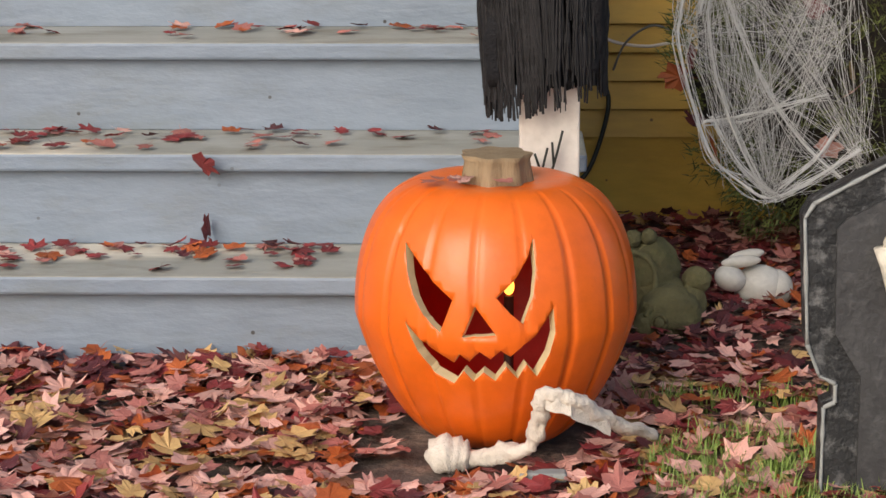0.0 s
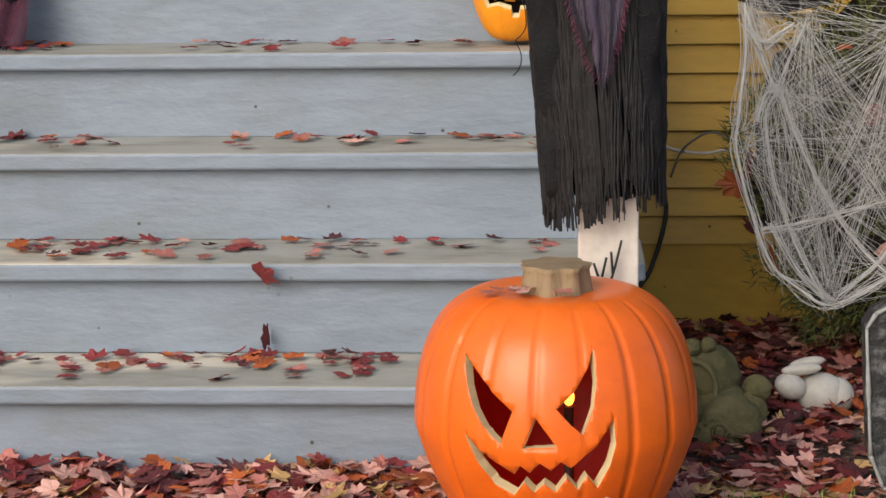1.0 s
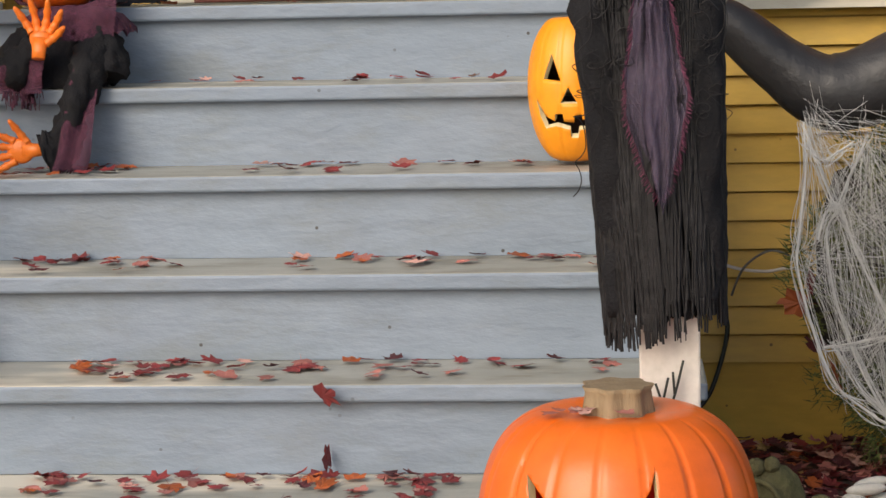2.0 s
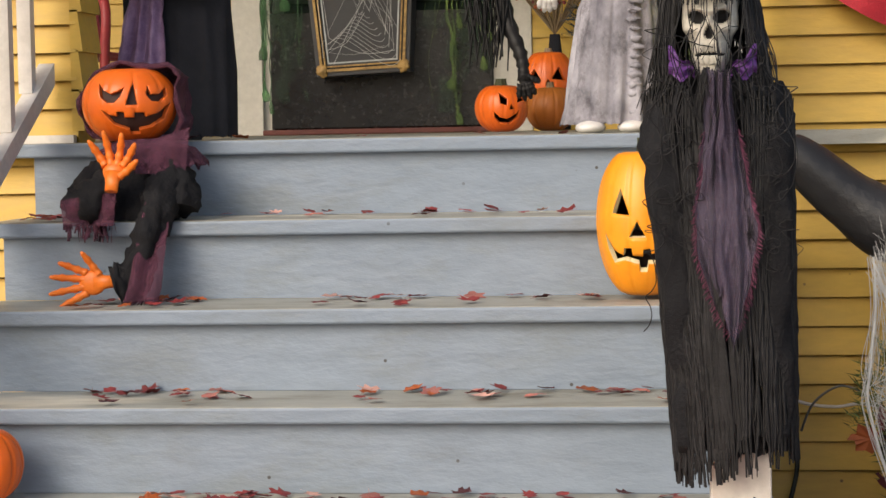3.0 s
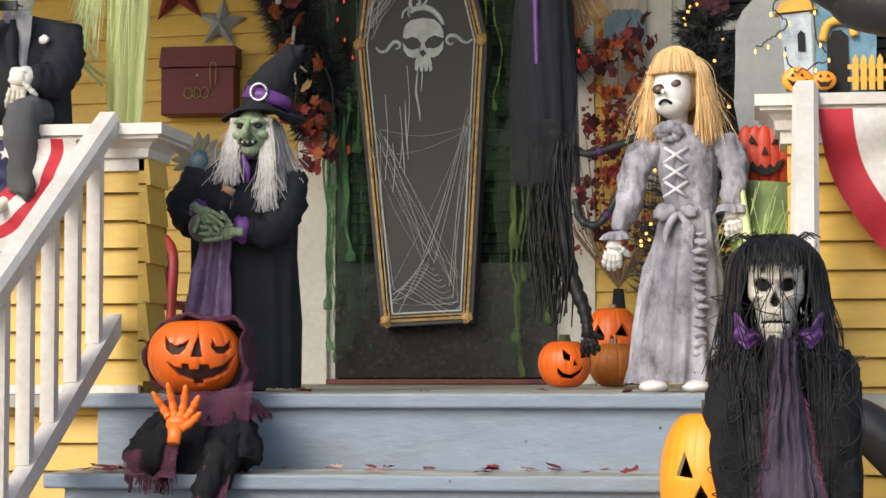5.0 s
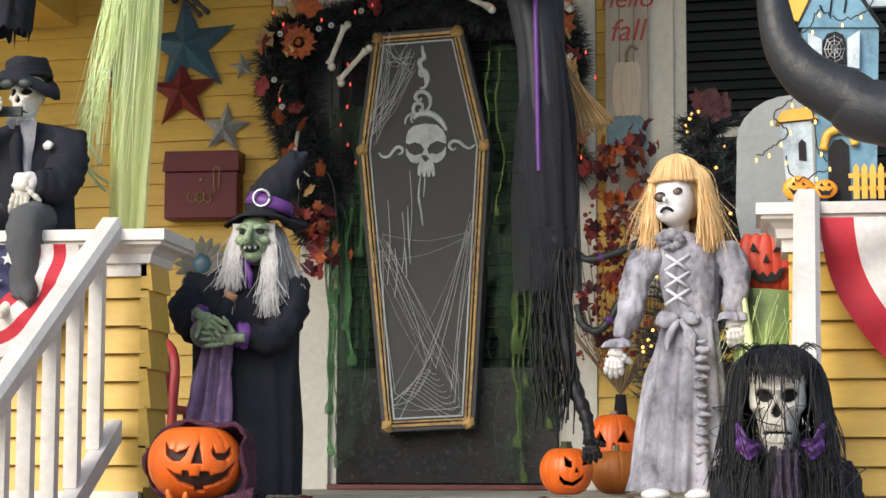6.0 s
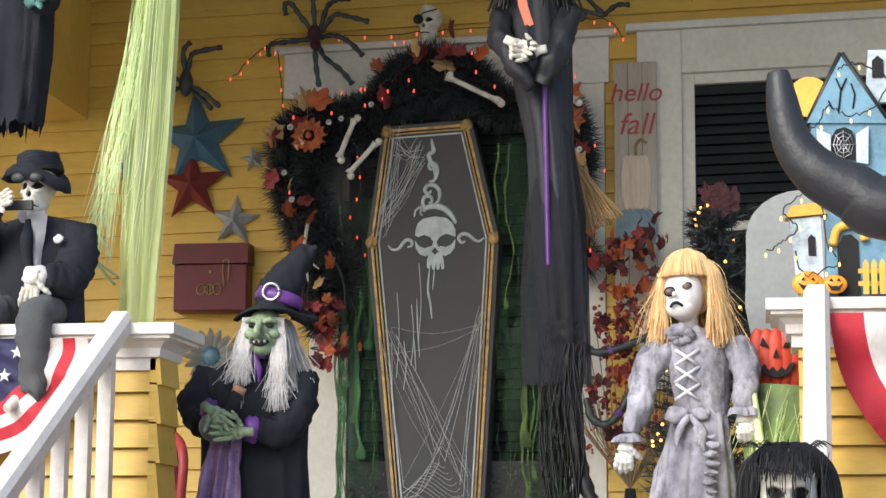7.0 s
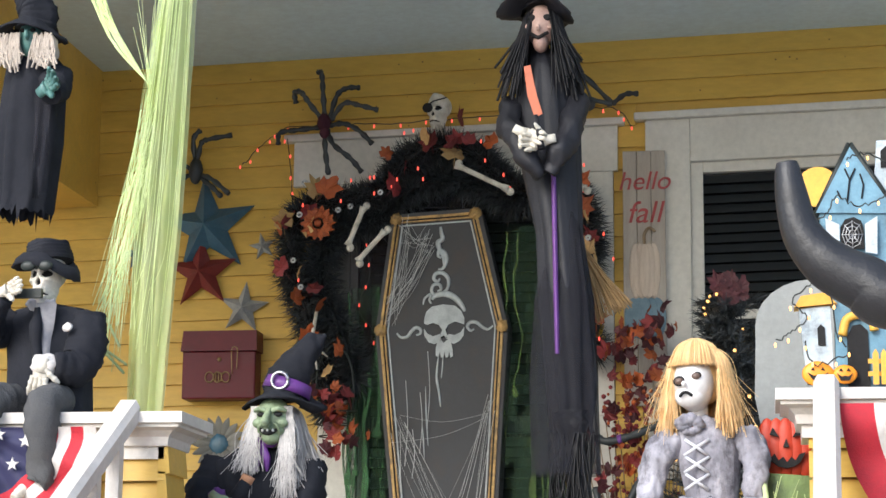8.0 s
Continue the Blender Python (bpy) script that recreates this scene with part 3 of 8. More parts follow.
def leaf_points(rnd, size, curl):
    """A five-lobed maple leaf with a stalk, in local metres."""
    tips = [(-95, 0.55), (-70, 0.56), (-48, 0.88), (-34, 0.68), (-22, 0.62), (-10, 0.8), (0, 1.0), (10, 0.8), (22, 0.62), (34, 0.68), (48, 0.88), (70, 0.56), (95, 0.64), (140, 0.5), (180, 0.22), (-140, 0.5)]
    pts = []
    for a, r in tips:
        a = radians(a + rnd.uniform(-5, 5))
        r *= size * rnd.uniform(0.85, 1.12)
        x, y = r * math.sin(a), r * math.cos(a)
        pts.append(Vector((x, y, curl * (x * x + y * y) / size + rnd.uniform(-0.06, 0.06) * size)))
    return pts


def add_leaf(bm, m, rnd, size, curl, mi=0, stalk=True):
    pts = [m @ p for p in leaf_points(rnd, size, curl)]
    c = bm.verts.new(m @ Vector((0, 0, 0)))
    vs = [bm.verts.new(p) for p in pts]
    for i in range(len(vs)):
        f = bm.faces.new((c, vs[i], vs[(i + 1) % len(vs)]))
        f.material_index = mi
    if stalk:
        a, b, d = m @ Vector((0, -0.1 * size, 0)), m @ Vector((0.04 * size, -0.1 * size, 0)), m @ Vector((0.1 * size, -size * 0.95, 0.2 * size))
        f = bm.faces.new([bm.verts.new(p) for p in (a, b, d)])
        f.material_index = mi


def stem(parent, w, h, r0, r1, mat, ribs=7, bend=0.0):
    bm = B()
    rows = []
    for j in range(7):
        t = j / 6
        r = lerp(r0, r1, t ** 0.6) * (1.12 if j == 6 else 1)
        rows.append([(r * (1 + 0.1 * math.cos(ribs * a)) * math.cos(a) + bend * t * t, r * (1 + 0.1 * math.cos(ribs * a)) * math.sin(a), h + w * t) for a in (2 * math.pi * i / 42 for i in range(42))])
    vr = grid(bm, rows, wrap=True)
    cap_ring(bm, vr[-1])
    return part("stem", bm, mat, parent, "dull brown stub of stem")


def jack(label, at, rz, w, h, ribs, depth, polys, thick, mats, group, stem_args, cols=120, rows=44, squash=0.86, inner=0.9, lean=0.35, crease=7):
    """A jack-o'-lantern: carved shell, its inside, its stem."""
    th = thing("pumpkin", label, "pumpkin", group, at=at, rz=rz)
    bm = B()
    gourd(bm, w, h, ribs, depth, cols, rows, squash=squash, lean=lean, crease=crease)
    if polys:
        carve(bm, polys, thick, 1)
    part("shell", bm, [mats[0], mats[1]], th)
    if polys:
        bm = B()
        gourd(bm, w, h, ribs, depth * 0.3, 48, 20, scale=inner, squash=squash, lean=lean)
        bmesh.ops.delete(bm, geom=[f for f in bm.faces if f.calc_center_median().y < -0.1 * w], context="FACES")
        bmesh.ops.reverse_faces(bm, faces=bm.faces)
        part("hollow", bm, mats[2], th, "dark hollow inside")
    stem(th, *stem_args)
    return th


def poly(pts, cx, cy, k):
    return [((x - cx) * k, (cy - y) * k) for x, y in pts]


# ---- large carved pumpkin on the ground ----
K = 0.00089
faces = [poly(p, 877, 872, K) for p in (
    [(718, 453), (768, 512), (803, 541), (781, 600), (752, 575), (733, 540), (722, 500)],
    [(943, 437), (949, 485), (945, 530), (927, 581), (905, 562), (880, 534), (915, 500), (935, 467)],
    [(843, 550), (820, 606), (880, 600)],
    [(718, 590), (750, 622), (806, 656), (815, 638), (833, 652), (851, 632), (870, 646), (888, 629), (905, 641), (918, 629), (950, 602), (980, 557),
     (984, 600), (974, 640), (952, 684), (934, 658), (918, 686), (898, 660), (879, 690), (858, 672), (841, 693), (823, 671), (806, 699), (770, 680), (740, 640)])]
big = jack("large orange carved pumpkin with a fierce grin on fallen leaves", (1.726, -1.68, 0.008), 0, 0.468, 0.455, 18, 0.05, faces, 0.02, (PUMPKIN, RIM, INRED), "carved pumpkins", (0.06, 0.428, 0.062, 0.05, STEM), lean=1.7, cols=216, squash=0.5, crease=11)
bm = B()
blob(bm, (0.022, -0.13, 0.295), (0.009, 0.009, 0.014))
part("bulb", bm, glow("amber_bulb", (1.0, 0.3, 0.04), 4), big, "glowing amber flame bulb")
bm = B()
tube(bm, [(0.022, -0.13, 0.03), (0.022, -0.13, 0.28)], 0.008)
part("lamp_holder", bm, INDARK, big)

# ---- yellow carved pumpkin on the steps ----
K = 0.00126
faces = [poly(p, 1190, 657, K) for p in (
    [(1152, 457), (1137, 500), (1167, 504)], [(1213, 462), (1200, 502), (1232, 500)], [(1180, 515), (1166, 543), (1196, 543)],
    [(1124, 537), (1140, 566), (1156, 575), (1157, 562), (1170, 562), (1172, 575), (1190, 577), (1191, 565), (1203, 563), (1205, 573), (1240, 560), (1256, 535),
     (1245, 580), (1222, 590), (1200, 590), (1197, 604), (1185, 604), (1183, 590), (1158, 583), (1140, 588), (1130, 565)])]
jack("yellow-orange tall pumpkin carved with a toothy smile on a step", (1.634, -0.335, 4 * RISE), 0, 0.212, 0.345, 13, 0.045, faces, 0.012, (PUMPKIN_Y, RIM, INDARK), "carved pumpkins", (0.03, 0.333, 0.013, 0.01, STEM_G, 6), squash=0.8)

# ---- small pumpkins on the porch ----
K = 0.0017
faces = [poly(p, 1004, 828, K) for p in (
    [(972, 757), (985, 768), (984, 779), (972, 775)], [(1010, 752), (1022, 770), (1003, 774)], [(992, 776), (998, 786), (988, 787)],
    [(962, 790), (972, 800), (985, 803), (1000, 795), (1008, 786), (1005, 800), (990, 812), (972, 810), (963, 800)])]
jack("small orange pumpkin with a carved grin on the porch floor", (1.18, 1.25, PORCH), 20, 0.162, 0.15, 14, 0.07, [[(x + 0.03, z) for x, z in p] for p in faces], 0.008, (PUMPKIN, RIM_O, INDARK), "porch pumpkins", (0.022, 0.142, 0.02, 0.014, STEM_G))
jack("plain brownish orange ribbed pumpkin on the porch floor", (1.312, 1.5, PORCH), 0, 0.158, 0.145, 14, 0.1, [], 0.01, (PUMPKIN_B, RIM_O, INDARK), "porch pumpkins", (0.02, 0.136, 0.014, 0.01, STEM))
faces = [[(-0.05, 0.17), (-0.035, 0.205), (-0.015, 0.165)], [(0.05, 0.165), (0.032, 0.21), (0.012, 0.17)], [(-0.004, 0.15), (0.004, 0.17), (0.014, 0.15)]]
jack("orange pumpkin with triangle eyes behind smaller pumpkins", (1.29, 1.78, PORCH), 0, 0.185, 0.27, 14, 0.07, [[(x * 1.2, z) for x, z in p] for p in faces], 0.01, (PUMPKIN, RIM_O, INDARK), "porch pumpkins", (0.012, 0.26, 0.014, 0.01, STEM))
jack("orange pumpkin at the end of a low step", (0.262, -0.86, 2 * RISE), 0, 0.17, 0.16, 14, 0.08, [], 0.01, (PUMPKIN, RIM_O, INDARK), "porch pumpkins", (0.02, 0.15, 0.016, 0.012, STEM))

# ---- reaper over the newel post ----
def reaper():
    bm = B()
    rnd = random.Random(4)
    # gown round the post, from the shoulders to the ragged hem
    robe(bm, [(1.785, -1.41, 1.265, 0.03, 0.03), (1.785, -1.41, 1.225, 0.075, 0.06), (1.785, -1.41, 1.18, 0.1, 0.072), (1.79, -1.41, 1.02, 0.096, 0.078), (1.8, -1.415, 0.86, 0.09, 0.08), (1.806, -1.415, 0.7, 0.086, 0.08), (1.812, -1.415, 0.575, 0.084, 0.078)], 23, 0.13, 0, n=150, seed=3, ragged=0.02)
    # hanging sleeves
    for pts, rad in (([(1.71, -1.43, 1.2), (1.695, -1.46, 1.1), (1.712, -1.475, 0.95), (1.728, -1.47, 0.76), (1.735, -1.465, 0.58)], (0.036, 0.042, 0.036, 0.03, 0.022)), ([(1.86, -1.43, 1.2), (1.873, -1.46, 1.1), (1.872, -1.475, 0.95), (1.878, -1.47, 0.76), (1.88, -1.465, 0.6)], (0.036, 0.042, 0.036, 0.03, 0.022))):
        limb(bm, pts, rad, 0, n=28, puff=0.03)
    crumple(bm, (0,), 0.012, 26)
    # cords and torn ribbons of the gown, in clumps
    for c in range(84):
        t0 = rnd.uniform(math.pi * 0.88, math.pi * 2.12)
        for i in range(rnd.randint(4, 9)):
            t = t0 + rnd.gauss(0, 0.05)
            z0 = rnd.uniform(1.08, 1.235) if c % 4 else rnd.uniform(0.75, 1.05)
            z1 = rnd.uniform(0.53, 0.61) + 0.022 * math.cos(t) if rnd.random() < 0.75 else rnd.uniform(0.62, 0.8)
            sway = rnd.gauss(0, 0.05)
            pts = []
            for s in range(9):
                z = lerp(z0, z1, s / 8)
                rx = 0.118 if z > 1.1 else lerp(0.094, 0.115, (z - 0.5) / 0.6)
                rx *= min(1, max(0.35, (1.262 - z) / 0.07))
                a = t + sway * s / 8 + 0.035 * math.sin(s * 1.3 + i + c)
                pts.append((1.786 + (1.16 - z) * 0.042 + (rx + rnd.uniform(0.004, 0.012)) * math.cos(a), -1.415 + 0.112 * math.sin(a), z))
            tube(bm, pts, rnd.choice((0.001, 0.0016, 0.0022, 0.0032)), n=4, mi=1, caps=False)
    # hair: crown, fringe over the brow, curtains to the shoulders
    blob(bm, (1.775, -1.4, 1.335), (0.074, 0.07, 0.066), 1, n=24, k=14, lump=0.06)
    for i in range(900):
        fringe = i % 4 == 0
        t = rnd.uniform(math.pi * 1.12, math.pi * 1.88) if fringe else rnd.uniform(-0.75, math.pi + 0.75)
        c, s = math.cos(t), math.sin(t)
        top = Vector((1.773 + 0.02 * c + rnd.gauss(0, 0.006), -1.425 + 0.02 * s, 1.403 + rnd.uniform(-0.004, 0.004)))
        if fringe:
            ends = [Vector((1.774 + 0.056 * c, -1.425 + 0.085 * s, 1.392)), Vector((1.774 + 0.064 * c + rnd.gauss(0, 0.003), -1.43 + 0.106 * s, 1.37)), Vector((1.774 + 0.067 * c + rnd.gauss(0, 0.004), -1.43 + 0.112 * s, rnd.uniform(1.335, 1.362)))]
        else:
            k = rnd.uniform(0.92, 1.12)
            ends = [Vector((1.773 + 0.068 * c * k, -1.415 + 0.07 * s, 1.372)), Vector((1.775 + 0.083 * c * k, -1.425 + 0.075 * s, 1.3)), Vector((1.777 + 0.088 * c * k + rnd.gauss(0, 0.006), -1.44 + 0.07 * s, 1.235)), Vector((1.78 + 0.094 * c * k + rnd.gauss(0, 0.012), -1.45 + 0.06 * s, rnd.uniform(1.13, 1.215)))]
        tube(bm, smooth_path([top, *ends], 4), rnd.uniform(0.0006, 0.0014), n=3, mi=1, caps=False)
    # short wires sticking up from the crown
    for i in range(26):
        a = rnd.uniform(0, 6.28)
        p = Vector((1.773 + 0.045 * math.cos(a), -1.43 + 0.045 * math.sin(a), 1.396))
        tube(bm, [p, p + Vector((0.02 * math.cos(a), 0.01 * math.sin(a), 0.012)), p + Vector((0.035 * math.cos(a), 0.015 * math.sin(a), 0.004))], 0.0012, n=3, mi=1, caps=False)
    # tangled wires over the face and chest and out to the sides
    for i in range(74):
        x, z = rnd.choice((rnd.uniform(1.69, 1.73), rnd.uniform(1.83, 1.885), rnd.uniform(1.7, 1.87))), rnd.uniform(0.93, 1.3)
        pts = [Vector((x, -1.535 + 1.6 * (x - 1.785) ** 2, z))]
        a, turn = rnd.uniform(0, 6.3), rnd.gauss(0, 0.5)
        for s in range(rnd.randint(7, 15)):
            a += turn + rnd.uniform(-0.45, 0.45)
            q = pts[-1] + Vector((0.011 * math.cos(a), rnd.uniform(-0.002, 0.002), 0.011 * math.sin(a) - 0.006))
            if not 1.665 < q.x < 1.915:
                a = math.pi - a
            pts.append(q)
        tube(bm, smooth_path(pts, 3), rnd.uniform(0.0007, 0.0014), n=3, mi=1, caps=False)
    for i in range(20):
        x = 1.777 + rnd.uniform(-0.065, 0.065)
        pts = [Vector((x, -1.52, 1.385)), Vector((x + rnd.uniform(-0.01, 0.01), -1.54, 1.32)), Vector((x + rnd.uniform(-0.02, 0.02), -1.545, 1.25)), Vector((x + rnd.uniform(-0.03, 0.03), -1.54, rnd.uniform(1.1, 1.2)))]
        tube(bm, smooth_path(pts, 4), rnd.uniform(0.0007, 0.0013), n=3, mi=1, caps=False)
    skull(bm, pose(1.774, -1.462, 1.332, 4, 0, -3) @ Matrix.Scale(0.69, 4), 2, 3)
    # crumpled purple collar wings
    for sx in (-1, 1):
        rows = []
        for j in range(9):
            v = j / 8
            rows.append([(1.777 + sx * (0.03 + 0.044 * u), -1.485 - 0.02 * math.sin(u * 3) - 0.01 * math.sin(v * 12 + u * 5), 1.222 + 0.045 * (v - 0.5) * (0.4 + 0.8 * u) + 0.02 * u + 0.006 * math.sin(u * 9)) for u in (i / 9 for i in range(10))])
        grid(bm, rows, 4)
    # sheer scarf in three layers, gathered at the throat and ending in points
    for layer, (cx, lean, zt, zb, w0, w1, mi, y0) in enumerate(((1.787, 0.014, 1.225, 0.77, 0.02, 0.05, 5, -1.528), (1.776, 0.006, 1.225, 0.84, 0.012, 0.036, 6, -1.54), (1.796, 0.012, 1.22, 0.755, 0.011, 0.03, 7, -1.546))):
        rows = []
        for j in range(33):
            v = j / 32
            hw = lerp(w0, w1, min(1, max(0, v - 0.1) * 2.0)) if v < 0.68 else w1 * ((1 - v) / 0.32) ** 0.7 + 0.001
            row = []
            for i in range(19):
                u = i / 18
                fold = 0.009 * math.sin(u * 13 + layer * 2 + v * 2) * (1 - 0.4 * v) + 0.012 * noise.noise(Vector((u * 3, v * 6, layer + 1)))
                row.append((cx + lean * v + hw * (2 * u - 1) + 0.006 * noise.noise(Vector((v * 9, layer, u))), y0 - fold, lerp(zt, zb, v) + 0.014 * abs(2 * u - 1) * (1 if v > 0.5 else 0.3)))
            rows.append(row)
        grid(bm, rows, mi)
        if layer == 0:
            for j in range(8, 33):
                for e in (0, 18):
                    for q in range(5):
                        p = Vector(rows[j][e]).lerp(Vector(rows[j - 1][e]), q / 5)
                        sx = -1 if e == 0 else 1
                        tube(bm, [p, p + Vector((sx * rnd.uniform(0.004, 0.01), -0.003, rnd.uniform(-0.014, -0.002)))], 0.0006, n=3, mi=8, caps=False)
    ob = part("reaper_figure", bm, [BLACK, YARN, BONE, DARK, PURPLE, MAUVE, MAUVE, MAUVE, FRINGE])
    return tagged(ob, "black yarn reaper with white skull draped over a post", "halloween figure")


reaper()

# ---- hooded figure with a pumpkin head, sitting on the steps ----
def hooded():
    bm = B()
    K = 0.00142
    cx, cy = 287, 372
    faces = [poly(p, cx, cy, K) for p in (
        [(252, 268), (262, 281), (275, 287), (288, 283), (298, 276), (292, 292), (282, 302), (268, 302), (256, 292)], [(333, 274), (340, 288), (350, 288), (357, 276), (360, 290), (352, 301), (341, 300), (333, 290)],
        [(311, 268), (301, 306), (320, 306)],
        [(256, 312), (272, 322), (285, 325), (285, 317), (297, 318), (298, 327), (313, 327), (314, 319), (330, 319), (331, 326), (348, 320), (364, 303), (356, 328), (336, 343), (318, 347), (317, 354), (303, 354), (302, 347), (278, 338)])]
    head = B()
    gourd(head, 0.23, 0.19, 10, 0.05, 120, 44)
    carve(head, faces, 0.01, 1)
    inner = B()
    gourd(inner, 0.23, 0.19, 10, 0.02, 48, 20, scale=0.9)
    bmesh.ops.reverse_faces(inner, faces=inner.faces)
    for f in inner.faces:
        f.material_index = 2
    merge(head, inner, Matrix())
    merge(bm, head, pose(0.394, -0.1, 1.113), 0)
    # hood of plum gauze: a sack open to the front, its rim rolled, lined with black
    def shell(f, mi, rev=False):
        rows = []
        for j in range(15):
            v = j / 14
            row = []
            for i in range(37):
                t = lerp(math.radians(-58), math.radians(238), i / 36)
                c, s = math.cos(t), math.sin(t)
                back = math.sin(v * math.pi / 2)
                r = 1 - 0.75 * max(0, v - 0.45) ** 1.5
                x = 0.395 + f * (0.122 * c * r + 0.012 * noise.noise(Vector((c * 3, s * 3, v * 4))))
                z = 1.205 + f * (0.103 * s * r + 0.012 * noise.noise(Vector((c * 3 + 5, s * 3, v * 4))))
                if c > 0.45 and s > 0.45:
                    x, z = x + 0.03 * f * (1 - v), z + 0.012 * (1 - v)
                if s < -0.2:
                    x += 0.035 * (-s) * (1 if c > 0 else 0.3)
                row.append((x, -0.115 + 0.17 * back, z))
            rows.append(row)
        grid(bm, [q[::-1] for q in rows] if rev else rows, mi)
        return rows[0]
    rim = shell(1.0, 4)
    shell(0.975, 4, True)
    tube(bm, rim, 0.005, n=8, mi=4)
    # black torso and lap on the fifth tread
    robe(bm, [(0.45, -0.1, 1.1, 0.05, 0.05), (0.45, -0.13, 1.07, 0.09, 0.07), (0.445, -0.15, 1.0, 0.1, 0.085), (0.445, -0.165, 0.95, 0.105, 0.095), (0.44, -0.165, 0.934, 0.1, 0.09)], 9, 0.07, 3, seed=5)
    # gauze collar below the chin, dropping further on one side
    robe(bm, [(0.42, -0.12, 1.125, 0.06, 0.06), (0.44, -0.13, 1.1, 0.115, 0.09), (0.465, -0.14, 1.06, 0.12, 0.095)], 11, 0.1, 4, seed=8, ragged=0.03)
    sheet(bm, (0.43, -0.235, 1.11), (0.56, -0.19, 1.15), (0.44, -0.245, 1.045), (0.555, -0.225, 1.035), 14, 10, 0.012, 4, seed=4)
    # raised arm: upper arm, forearm lifted under the chin
    limb(bm, [(0.37, -0.15, 1.065), (0.322, -0.21, 1.0), (0.312, -0.255, 0.955)], [0.038, 0.044, 0.04], 3, n=30, seed=1)
    limb(bm, [(0.3, -0.255, 0.965), (0.345, -0.285, 0.985), (0.395, -0.29, 1.035)], [0.04, 0.042, 0.03], 3, n=30, seed=2)
    # other arm: down over the tread's edge to the fourth tread
    limb(bm, [(0.5, -0.14, 1.07), (0.535, -0.2, 1.01), (0.54, -0.23, 0.955)], [0.04, 0.045, 0.04], 3, n=30, seed=3)
    limb(bm, [(0.51, -0.2, 1.03), (0.5, -0.275, 0.965), (0.485, -0.315, 0.88), (0.455, -0.335, 0.805), (0.415, -0.345, 0.785)], [0.04, 0.04, 0.036, 0.044, 0.05], 3, n=30, seed=4)
    # torn gauze cuffs and streamer
    sheet(bm, (0.275, -0.305, 0.985), (0.415, -0.325, 1.005), (0.285, -0.3, 0.925), (0.405, -0.315, 0.925), 16, 9, 0.012, 4, seed=1)
    sheet(bm, (0.48, -0.29, 1.0), (0.535, -0.26, 1.0), (0.45, -0.41, 0.755), (0.53, -0.4, 0.75), 12, 16, 0.018, 4, seed=2)
    rnd = random.Random(6)
    for i in range(60):
        x = rnd.uniform(0.283, 0.407)
        tube(bm, [(x, -0.304, 0.93), (x + rnd.uniform(-0.006, 0.006), -0.308, rnd.uniform(0.885, 0.92))], 0.0009, n=3, mi=4, caps=False)
    for i in range(24):
        x = rnd.uniform(0.452, 0.528)
        tube(bm, [(x, -0.405, 0.758), (x + rnd.uniform(-0.006, 0.006), -0.42, 0.748)], 0.0009, n=3, mi=4, caps=False)
    bone_hand(bm, pose(0.408, -0.315, 1.05, -22, 2, 0) @ Matrix.Scale(0.88, 4), 5, spread=1.7, curl=0.6, thick=0.0105)
    bone_hand(bm, pose(0.37, -0.365, 0.797, 0, -92, 6) @ Matrix.Scale(1.02, 4), 5, spread=1.2, curl=0.35, thick=0.0095)
    crumple(bm, (3,), 0.016, 22)
    crumple(bm, (3,), 0.009, 60)
    crumple(bm, (4,), 0.01, 26)
    ob = part("pumpkin_head_figure", bm, [PUMPKIN, RIM_O, INDARK, BLACK, PLUM, ORANGE_H])
    return tagged(ob, "hooded black figure with carved orange pumpkin head, seated on steps", "halloween figure")


hooded()

# ---- more materials ----
GREYCLOTH = material("grey_stained_dress", (0.42, 0.41, 0.46), (0.12, 0.115, 0.14), rough=0.8, scale=9, bump=0.25, bscale=70, stretch=(1, 1, 0.7), dirt=(0.05, 0.045, 0.055), dirt_amount=0.8, dirt_scale=16)
DOLLSKIN = material("white_doll_face", (0.78, 0.76, 0.75), (0.7, 0.68, 0.67), rough=0.35, scale=6, bump=0.03)
BLOND = material("blond_wig", (0.9, 0.64, 0.32), (0.82, 0.5, 0.2), rough=0.45, scale=20, vary=0.2)
RIBBON = material("pale_ribbon", (0.6, 0.6, 0.64), rough=0.4)
EYEBROWN = material("doll_eye", (0.14, 0.09, 0.07), rough=0.3)
WITCHGREEN = material("green_latex", (0.3, 0.38, 0.23), (0.2, 0.26, 0.15), rough=0.5, scale=16, bump=0.3, dirt=(0.04, 0.05, 0.03), dirt_amount=0.6, dirt_scale=20)
GREYHAIR = material("grey_hair", (0.5, 0.48, 0.46), (0.36, 0.34, 0.33), rough=0.5, vary=0.3)
PURPLEWEB = material("purple_print_skirt", (0.38, 0.25, 0.42), (0.16, 0.09, 0.19), rough=0.6, scale=18, bump=0.3)
SILVER = material("silver_metal", (0.6, 0.6, 0.6), rough=0.3, metal=0.9)
JUG = material("grey_jug", (0.2, 0.2, 0.19), (0.13, 0.13, 0.12), rough=0.45)
CORK = material("cork", (0.5, 0.26, 0.14), rough=0.8)
GAUZE = material("grey_black_gauze", (0.034, 0.034, 0.042), (0.02, 0.02, 0.026), spec=0.2, rough=0.9, scale=20, bump=0.6, bscale=200, alpha=0.6)
SATIN = material("black_satin", (0.009, 0.009, 0.013), (0.014, 0.014, 0.02), rough=0.6, scale=6, bump=0.2)
LATEX = material("pale_latex", (0.56, 0.38, 0.31), (0.42, 0.25, 0.2), rough=0.5, scale=18)
ORANGEBLADE = material("orange_blade", (0.6, 0.14, 0.05), rough=0.4)
